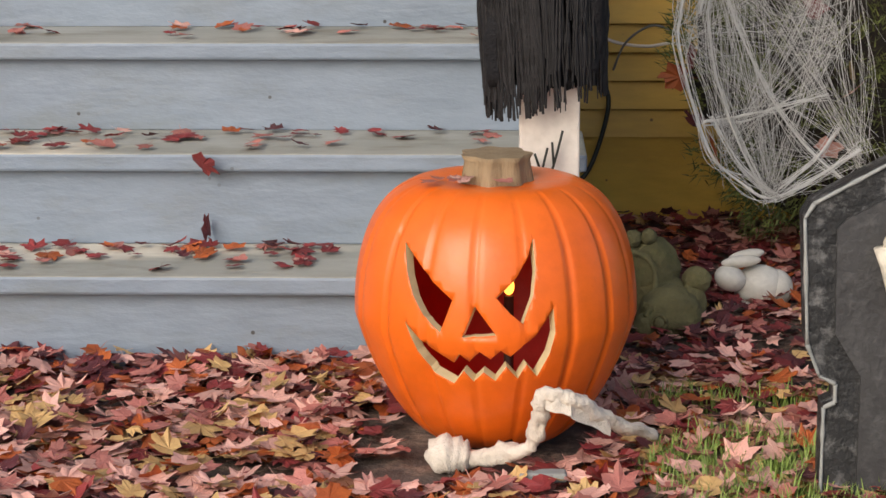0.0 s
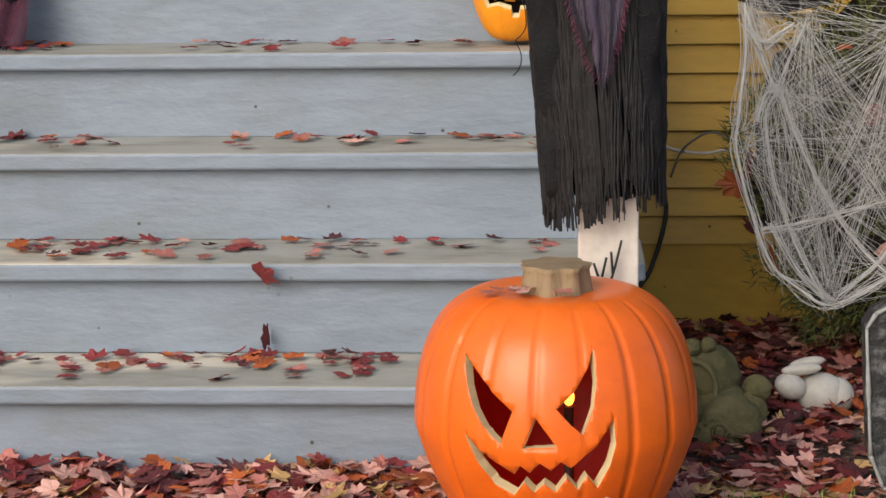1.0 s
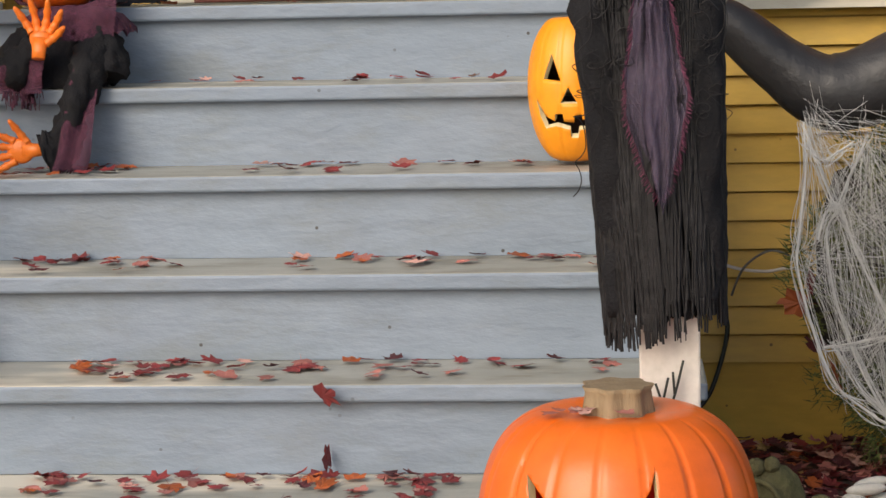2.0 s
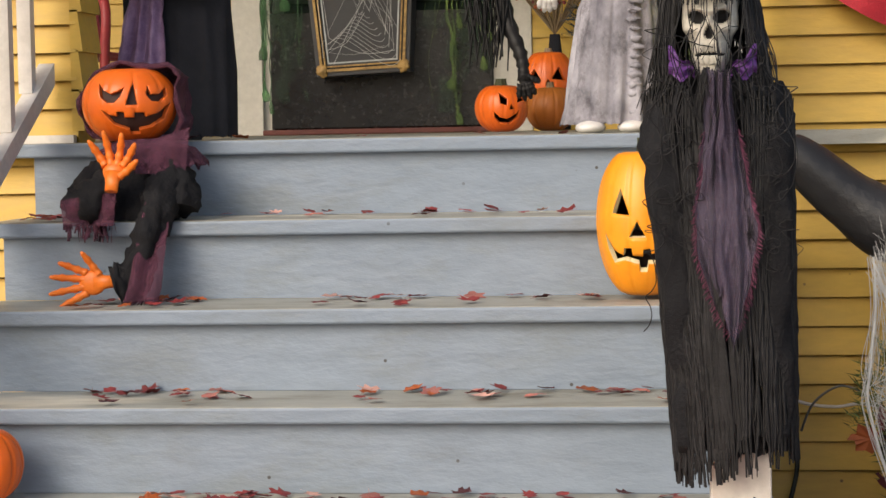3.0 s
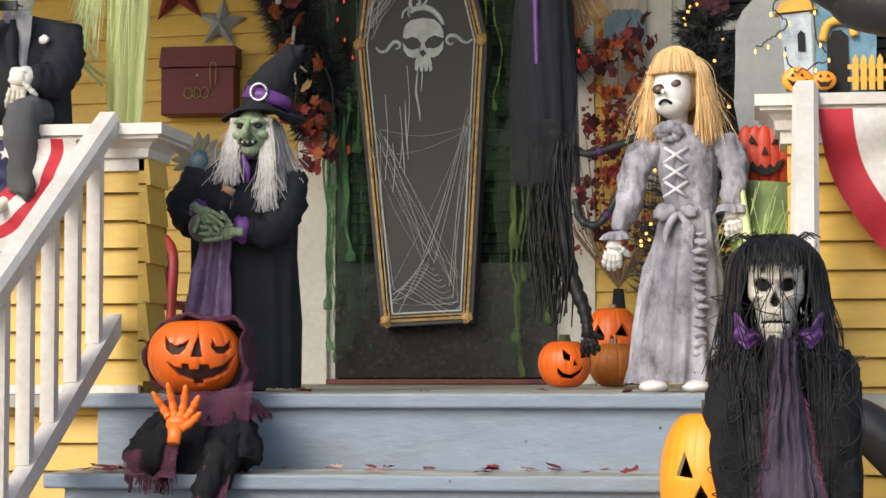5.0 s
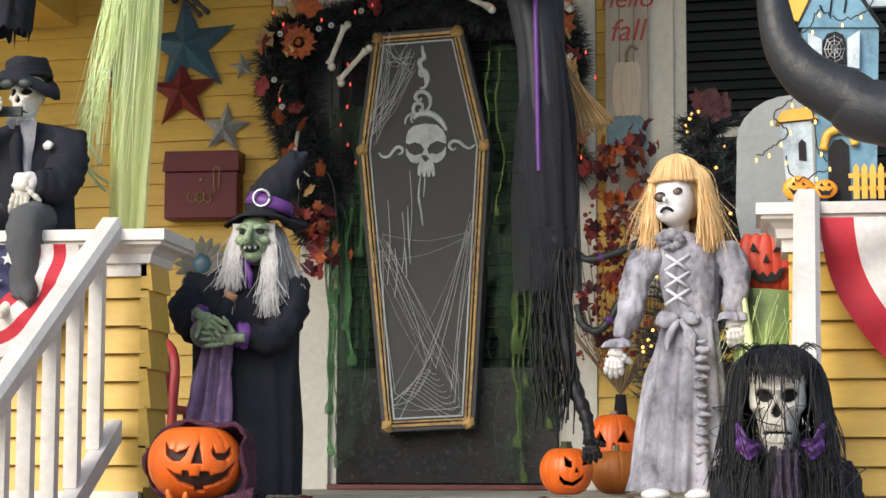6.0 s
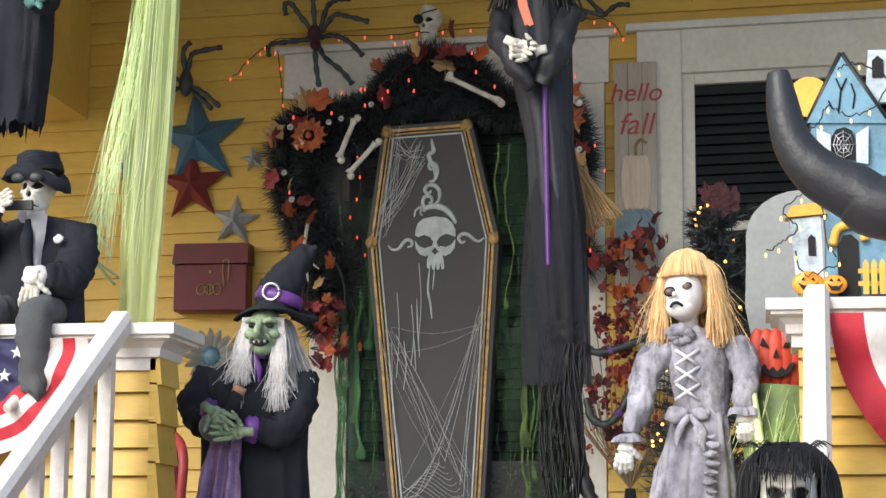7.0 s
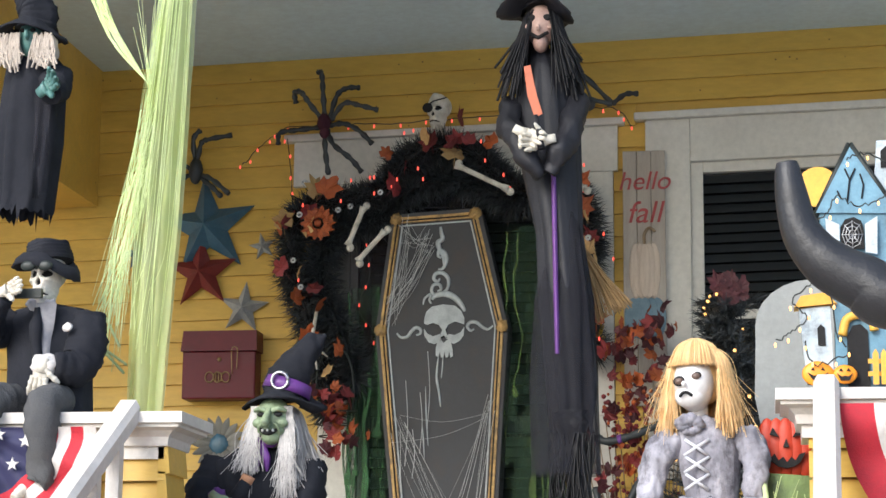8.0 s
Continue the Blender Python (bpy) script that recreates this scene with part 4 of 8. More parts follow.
STRAW = material("broom_straw", (0.42, 0.27, 0.12), (0.3, 0.18, 0.07), rough=0.8, vary=0.3)
COFFIN = material("grey_foam_coffin", (0.06, 0.06, 0.063), (0.045, 0.045, 0.047), rough=0.6, scale=3, bump=0.1, dirt=(0.1, 0.07, 0.05), dirt_amount=0.3, dirt_scale=6)
GOLD = material("gold_trim", (0.5, 0.31, 0.1), (0.3, 0.18, 0.06), rough=0.45, metal=0.3, scale=30, dirt=(0.06, 0.05, 0.04), dirt_amount=0.6, dirt_scale=24)
WEBWHITE = material("web_white", (0.75, 0.75, 0.73), (0.65, 0.65, 0.63), rough=0.7)
PALEPAINT = material("pale_relief", (0.6, 0.63, 0.62), (0.4, 0.43, 0.43), rough=0.6, scale=20)
SHUTTER = material("dark_green_shutter", (0.022, 0.029, 0.026), (0.016, 0.021, 0.019), spec=0.3, rough=0.45, scale=6)
GREENCLOTH = material("green_creepy_cloth", (0.08, 0.15, 0.085), (0.04, 0.085, 0.05), rough=0.9, scale=10, bump=0.7, bscale=160, alpha=0.24)
LIME = material("lime_gauze", (0.68, 0.76, 0.42), (0.58, 0.72, 0.22), rough=0.9, scale=4, bump=0.3, bscale=180, alpha=0.5, stretch=(3, 1, 0.4))
LIMECORD = material("lime_cord", (0.64, 0.72, 0.4), (0.56, 0.68, 0.28), rough=0.9, vary=0.15)
TINSEL = material("black_tinsel", (0.028, 0.033, 0.036), (0.045, 0.05, 0.053), rough=0.45, vary=0.4, spec=0.5)
REDLIGHT = glow("red_bulb", (1.0, 0.1, 0.06), 0.8)
WARMLIGHT = glow("warm_bulb", (1.0, 0.5, 0.12), 1.6)
WIRE = material("dark_wire", (0.015, 0.02, 0.016), rough=0.5)
STARBLUE = material("blue_tin", (0.06, 0.14, 0.2), (0.04, 0.1, 0.15), rough=0.4, metal=0.1, scale=12, dirt=(0.2, 0.2, 0.18), dirt_amount=0.2, dirt_scale=15)
STARRED = material("red_tin", (0.2, 0.025, 0.02), (0.13, 0.018, 0.015), rough=0.45, metal=0.1, scale=12)
STARGREY = material("galvanised_tin", (0.42, 0.43, 0.42), (0.26, 0.27, 0.27), rough=0.4, metal=0.2, scale=16)
MAROON = material("maroon_tin", (0.115, 0.01, 0.018), (0.09, 0.008, 0.015), spec=0.2, rough=0.35, scale=3, bump=0.08)
BRASS = material("aged_brass", (0.3, 0.2, 0.09), rough=0.4, metal=0.8)
PETAL = material("weathered_petal", (0.2, 0.19, 0.16), (0.1, 0.1, 0.09), rough=0.6, vary=0.3)
GLASS = material("window_glass", (0.01, 0.012, 0.014), rough=0.08, bump=0.0, spec=0.8)
BLINDS = material("dark_blinds", (0.018, 0.021, 0.024), rough=0.5)
SIGNWHITE = material("whitewashed_board", (0.44, 0.39, 0.33), (0.34, 0.29, 0.24), rough=0.7, scale=8, stretch=(3, 1, 0.4))
REDPAINT = material("red_paint", (0.35, 0.03, 0.03), (0.28, 0.025, 0.025), rough=0.5)
BLUEPAINT = material("muted_blue_paint", (0.16, 0.24, 0.29), (0.11, 0.18, 0.23), rough=0.6, scale=20)
PVC = material("black_inflatable_vinyl", (0.02, 0.02, 0.022), (0.03, 0.03, 0.032), rough=0.48, scale=4, bump=0.9, bscale=9)
TOMBGREY = material("pale_grey_foam", (0.3, 0.31, 0.3), (0.25, 0.26, 0.25), rough=0.8, scale=6, bump=0.2)
HOUSEBLUE = material("weathered_blue_tin", (0.17, 0.33, 0.43), (0.1, 0.21, 0.29), rough=0.5, scale=18, dirt=(0.05, 0.06, 0.07), dirt_amount=0.5, dirt_scale=14)
HOUSEWHITE = material("pale_blue_tin", (0.55, 0.6, 0.62), (0.42, 0.5, 0.54), rough=0.5, scale=20, dirt=(0.1, 0.1, 0.12), dirt_amount=0.5, dirt_scale=18)
MOON = material("yellow_tin", (0.8, 0.45, 0.06), (0.7, 0.35, 0.04), rough=0.5, scale=10)
FLAGRED = material("flag_red", (0.5, 0.02, 0.035), (0.42, 0.015, 0.03), rough=0.7, bump=0.3, bscale=200)
FLAGWHITE = material("flag_white", (0.7, 0.66, 0.62), (0.62, 0.58, 0.55), rough=0.7, bump=0.3, bscale=200)
FLAGBLUE = material("flag_blue", (0.03, 0.03, 0.09), (0.02, 0.02, 0.07), rough=0.7)
SUIT = material("black_velvet", (0.016, 0.017, 0.022), (0.024, 0.025, 0.031), rough=0.95, scale=10, bump=0.3, spec=0.2)
TROUSER = material("grey_trousers", (0.09, 0.09, 0.092), (0.07, 0.07, 0.072), rough=0.9, scale=10, bump=0.4, bscale=200)
SHIRT = material("grey_shirt", (0.35, 0.34, 0.35), (0.25, 0.24, 0.25), rough=0.85, scale=10, bump=0.3)
BEARD = material("yellowed_hair", (0.5, 0.43, 0.36), (0.4, 0.34, 0.28), rough=0.8, vary=0.2, bump=0.6)
TEAL = material("teal_latex", (0.1, 0.22, 0.2), (0.06, 0.14, 0.12), rough=0.4, scale=14)


def hair(bm, top, fall, spread, mi, count, seed, r=0.0015, centre=None, drop=(0.12, 0.2), span=(0, 2 * math.pi), head=(0.05, 0.05), jit=0.012):
    """Locks that start on a crown, run over the head's sides and hang down."""
    rnd = random.Random(seed)
    top = Vector(top)
    for i in range(count):
        t = rnd.uniform(*span)
        c, s = math.cos(t), math.sin(t)
        k = rnd.uniform(0.92, 1.16)
        a = top + Vector((0.015 * c, 0.015 * s, 0))
        b = top + Vector((head[0] * 0.75 * c * k, head[1] * 0.75 * s * k, -0.022))
        d = top + Vector((head[0] * 1.08 * c * k, head[1] * 1.08 * s * k, -0.075))
        e = top + Vector((spread * c * k + rnd.gauss(0, jit), spread * s * k * 0.9 + rnd.gauss(0, jit * 0.7), -0.075 - rnd.uniform(*drop)))
        tube(bm, smooth_path([a, b, d, e], 4), [r * rnd.uniform(0.6, 1.5)] * 13, n=4, mi=mi, caps=False)


# ---- doll ----
def doll():
    bm = B()
    P = plan(1.548, 0.5, PORCH, 1205, 835, 0.0015)
    # skirt, bodice, sleeves
    def ring(x, y, rx, ry, d=0.0):
        p = P(x, y, d)
        return (p.x, p.y, p.z, rx, ry)
    robe(bm, [ring(1225, 515, 0.062, 0.055), ring(1222, 540, 0.078, 0.065), ring(1216, 620, 0.1, 0.085), ring(1212, 720, 0.122, 0.1), ring(1210, 790, 0.138, 0.115), ring(1208, 820, 0.142, 0.12)], 15, 0.13, 0, n=160, seed=11, ragged=0.01)
    robe(bm, [ring(1215, 362, 0.03, 0.03), ring(1216, 378, 0.055, 0.05), ring(1220, 395, 0.085, 0.06), ring(1222, 440, 0.085, 0.062), ring(1226, 520, 0.064, 0.056)], 6, 0.03, 0, n=60, seed=12)
    limb(bm, [P(1160, 395), P(1135, 440, -0.02), P(1122, 490, -0.03), P(1100, 555, -0.06)], [0.032, 0.043, 0.038, 0.034, 0.018], 0, n=40, seed=1, puff=0.03)
    limb(bm, [P(1280, 392), P(1297, 430, -0.02), P(1303, 470, -0.04), P(1298, 512, -0.06)], [0.032, 0.043, 0.038, 0.034, 0.018], 0, n=40, seed=2, puff=0.03)
    for x, y in ((1099, 560), (1297, 515)):
        p = P(x, y, -0.06)
        robe(bm, [(p.x, p.y, p.z + 0.01, 0.02, 0.02), (p.x, p.y, p.z, 0.034, 0.034), (p.x - 0.002, p.y, p.z - 0.014, 0.04, 0.038)], 9, 0.14, 0, n=40, seed=int(x))
    for x, y, ry in ((1093, 585, 8), (1300, 534, -10)):
        bone_hand(bm, Matrix.Translation(P(x, y, -0.065)) @ pose(0, 0, 0, 180, ry, 0) @ Matrix.Scale(0.6, 4), 1, spread=0.5, curl=0.8, thick=0.011)
    for x in (1163, 1236):
        blob(bm, P(x, 826, -0.09), (0.04, 0.06, 0.018), 1)
    # ruffle down the skirt, collar, bow, lacing
    for i in range(16):
        p = P(1245 + 2 * math.sin(i), 560 + i * 16, -0.09 - 0.001 * i)
        blob(bm, p, (0.019, 0.006, 0.007), 0, n=12, k=6, lump=0.6, seed=i)
    for i in range(9):
        a = i / 9 * 2 * math.pi
        blob(bm, P(1192 + 14 * math.cos(a), 384 + 11 * math.sin(a), -0.062), (0.014, 0.01, 0.01), 0, n=8, k=6, lump=0.3, seed=i)
    for sx in (-1, 1):
        blob(bm, P(1206 + sx * 22, 520, -0.07), (0.03, 0.012, 0.02), 0, lump=0.35, seed=sx, m=Matrix.Rotation(0.3 * sx, 3, "Y"))
        limb(bm, [P(1206, 522, -0.07), P(1206 + sx * 18, 555, -0.085), P(1206 + sx * 24, 590, -0.1)], [0.008, 0.014, 0.004], 0, n=8)
    for i in range(3):
        y = 408 + i * 30
        for a, b in (((1182, y), (1222, y + 28)), ((1224, y), (1180, y + 28))):
            tube(bm, [P(*a, -0.064), P((a[0] + b[0]) / 2, (a[1] + b[1]) / 2, -0.072), P(*b, -0.064)], 0.0042, n=6, mi=4, flat=0.4)
    # head
    hc = P(1198, 305, -0.025)
    blob(bm, hc, (0.054, 0.066, 0.078), 1, n=24, k=16)
    blob(bm, hc + Vector((-0.008, -0.028, -0.04)), (0.042, 0.036, 0.032), 1, n=16, k=10)
    tube(bm, [P(1205, 370), P(1205, 340)], 0.026, n=12, mi=1)
    for x, y in ((1174, 307), (1203, 298)):
        blob(bm, P(x, y, -0.08), (0.0165, 0.011, 0.0135), 2, n=12, k=8, m=Matrix.Rotation(-0.25, 3, "Y"))
        blob(bm, P(x, y + 1, -0.0905), (0.012, 0.006, 0.009), 5, n=10, k=6)
    blob(bm, P(1182, 313, -0.097), (0.006, 0.008, 0.008), 1, n=8, k=6)
    tube(bm, smooth_path([P(1175, 335, -0.09), P(1180, 329, -0.095), P(1188, 328, -0.094), P(1196, 333, -0.087)], 3), 0.0042, n=6, mi=2)
    top = P(1208, 236, -0.005)
    blob(bm, P(1210, 288, 0.012), (0.069, 0.065, 0.083), 3, n=24, k=14)
    hair(bm, top, 0.1, 0.088, 3, 1500, 21, r=0.0008, drop=(0.1, 0.18), span=(math.radians(-52), math.radians(212)), head=(0.07, 0.072), jit=0.011)
    hair(bm, top, 0.1, 0.12, 3, 90, 26, r=0.0005, drop=(0.05, 0.2), span=(math.radians(-40), math.radians(200)), head=(0.078, 0.078), jit=0.022)
    hair(bm, top + Vector((-0.008, -0.012, 0.014)), 0.1, 0.066, 3, 420, 22, r=0.0008, drop=(-0.014, 0.004), span=(math.radians(196), math.radians(344)), head=(0.062, 0.066), jit=0.004)
    crumple(bm, (0,), 0.011, 14)
    crumple(bm, (0,), 0.007, 38)
    ob = part("haunted_doll", bm, [GREYCLOTH, DOLLSKIN, DARK, BLOND, RIBBON, EYEBROWN])
    tagged(ob, "blond white-faced doll in a stained grey laced dress", "doll")


doll()


# ---- standing witch ----
def standing_witch():
    bm = B()
    P = plan(0.423, 0.6, PORCH, 480, 843, 0.001525)
    def ring(x, y, rx, ry, d=0.0):
        p = P(x, y, d)
        return (p.x, p.y, p.z, rx, ry)
    robe(bm, [ring(450, 400, 0.03, 0.03), ring(440, 425, 0.09, 0.06), ring(425, 450, 0.145, 0.08), ring(428, 520, 0.15, 0.09), ring(430, 600, 0.15, 0.1), ring(432, 720, 0.15, 0.11), ring(437, 838, 0.145, 0.11)], 12, 0.06, 0, n=100, seed=31, ragged=0.01)
    # skirt showing through the open front
    rows = []
    for j in range(14):
        v = j / 13
        y = lerp(560, 835, v)
        rows.append([P(lerp(lerp(368, 322, v), 425, u), y, -0.125 - 0.012 * math.sin(u * 19 + v) - 0.02 * v) for u in (i / 30 for i in range(31))])
    grid(bm, rows, 1)
    limb(bm, [P(345, 450), P(330, 500, -0.04), P(350, 540, -0.1), P(372, 535, -0.14)], [0.045, 0.05, 0.042, 0.03], 0, seed=3)
    limb(bm, [P(512, 450), P(515, 510, -0.04), P(490, 560, -0.1), P(455, 555, -0.14)], [0.045, 0.05, 0.042, 0.03], 0, seed=4)
    for x, y in ((370, 525), (448, 556)):
        p = P(x, y, -0.15)
        blob(bm, p, (0.026, 0.024, 0.036), 2, lump=0.4, seed=x)
    bone_hand(bm, Matrix.Translation(P(388, 530, -0.2)) @ pose(0, 0, 0, 0, 128, 0) @ Matrix.Scale(0.75, 4), 3, spread=0.55, curl=0.5, thick=0.008)
    bone_hand(bm, Matrix.Translation(P(432, 562, -0.2)) @ pose(0, 0, 0, 0, -88, 0) @ Matrix.Scale(0.75, 4), 3, spread=0.55, curl=0.5, thick=0.008)
    # jug with cork
    blob(bm, P(383, 552, -0.16), (0.045, 0.04, 0.042), 6, n=18, k=12)
    tube(bm, [P(400, 535, -0.165), P(425, 492, -0.17)], [0.026, 0.018], n=12, mi=0)
    tube(bm, [P(424, 494, -0.17), P(430, 482, -0.171)], 0.018, n=14, mi=7)
    # face
    hc = P(455, 380, -0.06)
    blob(bm, hc, (0.054, 0.055, 0.07), 3, n=24, k=16, lump=0.06, seed=4)
    blob(bm, P(457, 409, -0.098), (0.026, 0.026, 0.022), 3, n=14, k=8)
    blob(bm, P(457, 397, -0.088), (0.04, 0.034, 0.024), 3, n=16, k=10)
    for sx in (-1, 1):
        blob(bm, P(455 + sx * 21, 384, -0.1), (0.018, 0.017, 0.014), 3, n=12, k=8)
        limb(bm, [P(455 + sx * 5, 364, -0.116), P(455 + sx * 16, 359, -0.113), P(455 + sx * 29, 362, -0.1)], [0.006, 0.008, 0.005], 3, n=8, puff=0)
        blob(bm, P(455 + sx * 15, 369, -0.108), (0.013, 0.008, 0.007), 4, n=10, k=6)
        limb(bm, [P(455 + sx * 9, 384, -0.125), P(455 + sx * 17, 392, -0.122), P(455 + sx * 19, 402, -0.113)], [0.003, 0.0045, 0.002], 3, n=8, puff=0)
    limb(bm, [P(455, 360, -0.112), P(453, 374, -0.134), P(452, 386, -0.142), P(452, 391, -0.13)], [0.007, 0.01, 0.014, 0.007], 3, n=10, puff=0)
    limb(bm, [P(438, 394, -0.112), P(448, 401, -0.124), P(460, 402, -0.124), P(474, 394, -0.112)], [0.003, 0.0075, 0.0075, 0.003], 4, n=8, puff=0)
    for x in (446, 455, 465):
        blob(bm, P(x, 399, -0.13), (0.0042, 0.004, 0.005), 8, n=6, k=4)
    # hat: brim, cone, band, buckle
    m = Matrix.Translation(P(470, 335, -0.02)) @ pose(0, 0, 0, 12, 8, 0)
    rows = []
    for r, z in ((0.055, 0.03), (0.07, 0.012), (0.1, 0.0), (0.118, -0.008), (0.118, -0.012), (0.09, -0.008), (0.05, 0.0)):
        rows.append([m @ Vector((r * math.cos(a), r * 0.9 * math.sin(a), z - 0.018 * math.cos(2 * a) - 0.02 * (r > 0.1) * math.cos(a - 2.6))) for a in (2 * math.pi * i / 36 for i in range(36))])
    grid(bm, rows, 0, wrap=True)
    limb(bm, [P(470, 332, -0.02), P(475, 300, -0.015), P(495, 262, -0.01), P(520, 228, 0), P(542, 215, 0)], [0.066, 0.062, 0.046, 0.028, 0.006], 0, n=24, puff=0.03)
    tube(bm, [P(470, 325, -0.02), P(476, 303, -0.016)], [0.069, 0.066], n=28, mi=2)
    ring_pts = [P(469 + 15 * math.cos(a), 306 + 15 * math.sin(a), -0.088) for a in (2 * math.pi * i / 24 for i in range(25))]
    tube(bm, ring_pts, 0.0045, n=6, mi=8)
    # bow and hair
    for sx in (-1, 1):
        blob(bm, P(440 + sx * 14, 417, -0.085), (0.022, 0.012, 0.016), 2, lump=0.3, seed=sx)
        limb(bm, [P(440, 420, -0.085), P(440 + sx * 8, 445, -0.09), P(440 + sx * 10, 470, -0.09)], [0.007, 0.012, 0.004], 2, n=8)
    hair(bm, P(462, 345, -0.03), 0.2, 0.075, 5, 190, 33, r=0.0009, drop=(0.12, 0.24), span=(math.radians(-48), math.radians(25)), head=(0.055, 0.07))
    hair(bm, P(455, 345, -0.03), 0.2, 0.08, 5, 120, 34, r=0.0009, drop=(0.08, 0.2), span=(math.radians(155), math.radians(226)), head=(0.055, 0.07))
    hair(bm, P(468, 345, -0.02), 0.2, 0.1, 5, 110, 35, r=0.0009, drop=(0.06, 0.17), span=(math.radians(-10), math.radians(60)), head=(0.055, 0.07))
    rnd = random.Random(36)
    for cx, ex, ln in ((428, 415, 120), (484, 488, 165)):
        for i in range(150):
            a = P(cx + rnd.gauss(0, 5), 352, -0.085)
            b = P(lerp(cx, ex, 0.5) + rnd.gauss(0, 8), 352 + ln * 0.45, -0.105)
            c = P(ex + rnd.gauss(0, 14), 352 + ln * rnd.uniform(0.75, 1.05), -0.11)
            tube(bm, smooth_path([a, b, c], 3), rnd.uniform(0.0007, 0.0015), n=3, mi=5, caps=False)
    # boots
    blob(bm, P(465, 838, -0.1), (0.03, 0.06, 0.022), 0)
    crumple(bm, (0, 1), 0.011, 18)
    crumple(bm, (0, 1), 0.005, 50)
    ob = part("witch_figure", bm, [SUIT, PURPLEWEB, PURPLE, WITCHGREEN, DARK, GREYHAIR, JUG, CORK, SILVER])
    tagged(ob, "green-faced witch figure in black hat holding a jug", "halloween figure")


standing_witch()


# ---- witch hanging by the door ----
def hanging_witch():
    bm = B()
    P = plan(1.061, 1.15, 3.026, 958, 97, 0.00168)
    def ring(x, y, rx, ry, d=0.0):
        p = P(x, y, d)
        return (p.x, p.y, p.z, rx, ry)
    robe(bm, [ring(960, 90, 0.03, 0.03), ring(962, 130, 0.06, 0.05), ring(966, 190, 0.095, 0.07), ring(975, 300, 0.09, 0.07), ring(990, 430, 0.07, 0.06), ring(1000, 560, 0.075, 0.065), ring(1012, 700, 0.075, 0.065), ring(1015, 790, 0.06, 0.05)], 9, 0.1, 0, n=80, seed=41, ragged=0.05)
    robe(bm, [ring(1000, 400, 0.05, 0.05), ring(1000, 560, 0.085, 0.06, -0.01), ring(1000, 700, 0.095, 0.065, -0.01), ring(1004, 872, 0.1, 0.07, -0.01)], 10, 0.12, 1, n=80, seed=42, ragged=0.02)
    limb(bm, [P(1012, 760, -0.02), P(1022, 880, -0.03), P(1045, 1020, -0.04), P(1072, 1095, -0.06), P(1078, 1135, -0.07)], [0.05, 0.034, 0.024, 0.02, 0.014], 5, seed=9, puff=0.15)
    bone_hand(bm, Matrix.Translation(P(1079, 1140, -0.07)) @ pose(0, 0, 0, 180, -8, 0) @ Matrix.Scale(0.6, 4), 5, spread=0.8, curl=0.3, thick=0.011)
    strands(bm, [P(985 + i * 1.3, 800, -0.05 - 0.02 * math.sin(i)) for i in range(48)], 0.52, 5, r=0.003, wave=0.03, seed=43)
    # purple lining
    rows = []
    for j in range(16):
        v = j / 15
        y = lerp(330, 660, v)
        rows.append([P(lerp(980, 989, u) + 6 * v, y, -0.072 - 0.012 * math.sin(u * 3)) for u in (0, 0.25, 0.5, 0.75, 1)])
    grid(bm, rows, 4)
    # sleeves to the middle, hands and blade
    limb(bm, [P(905, 195), P(905, 245, -0.08), P(935, 300, -0.13), P(968, 345, -0.12)], [0.04, 0.036, 0.034, 0.022], 0, seed=1)
    limb(bm, [P(1022, 190), P(1018, 250, -0.08), P(1000, 300, -0.13), P(980, 340, -0.13)], [0.04, 0.036, 0.034, 0.022], 0, seed=2)
    bone_hand(bm, Matrix.Translation(P(940, 272, -0.17)) @ pose(0, 0, 0, 0, 120, 0) @ Matrix.Scale(0.7, 4), 6, spread=0.6, curl=0.6, thick=0.009)
    bone_hand(bm, Matrix.Translation(P(972, 285, -0.17)) @ pose(0, 0, 0, 0, -100, 0) @ Matrix.Scale(0.7, 4), 6, spread=0.6, curl=0.6, thick=0.009)
    prism(bm, [(p.x, p.z) for p in (P(938, 150), P(950, 148), P(962, 205), P(972, 238), P(958, 245), P(945, 205))], 0.965, 0.972, 7)
    tube(bm, [P(960, 240, -0.18), P(970, 300, -0.18)], 0.008, n=8, mi=0)
    # face, hair, hat
    blob(bm, P(960, 48, -0.03), (0.05, 0.052, 0.066), 2, n=20, k=14)
    blob(bm, P(960, 84, -0.05), (0.024, 0.034, 0.03), 2, n=16, k=10)
    for x in (940, 978):
        blob(bm, P(x, 56, -0.066), (0.014, 0.012, 0.012), 2, n=10, k=6)
    blob(bm, P(958, 60, -0.085), (0.007, 0.012, 0.012), 2, n=8, k=6)
    tube(bm, [P(943, 71, -0.077), P(958, 80, -0.088), P(975, 69, -0.077)], 0.0065, n=6, mi=3)
    for x in (945, 973):
        blob(bm, P(x, 40, -0.074), (0.014, 0.008, 0.011), 3, n=10, k=6)
    hair(bm, P(962, 12, -0.02), 0.2, 0.11, 5, 260, 44, r=0.003, drop=(0.1, 0.24), span=(math.radians(-60), math.radians(240)), head=(0.055, 0.06))
    m = Matrix.Translation(P(950, 12, -0.02)) @ pose(0, 0, 0, -8, 6, 0)
    rows = []
    for r, z in ((0.05, 0.03), (0.07, 0.012), (0.105, 0.0), (0.12, -0.012), (0.118, -0.016), (0.08, -0.008), (0.045, -0.004)):
        rows.append([m @ Vector((r * math.cos(a), r * 0.9 * math.sin(a), z - 0.02 * math.cos(2 * a))) for a in (2 * math.pi * i / 32 for i in range(32))])
    grid(bm, rows, 0, wrap=True)
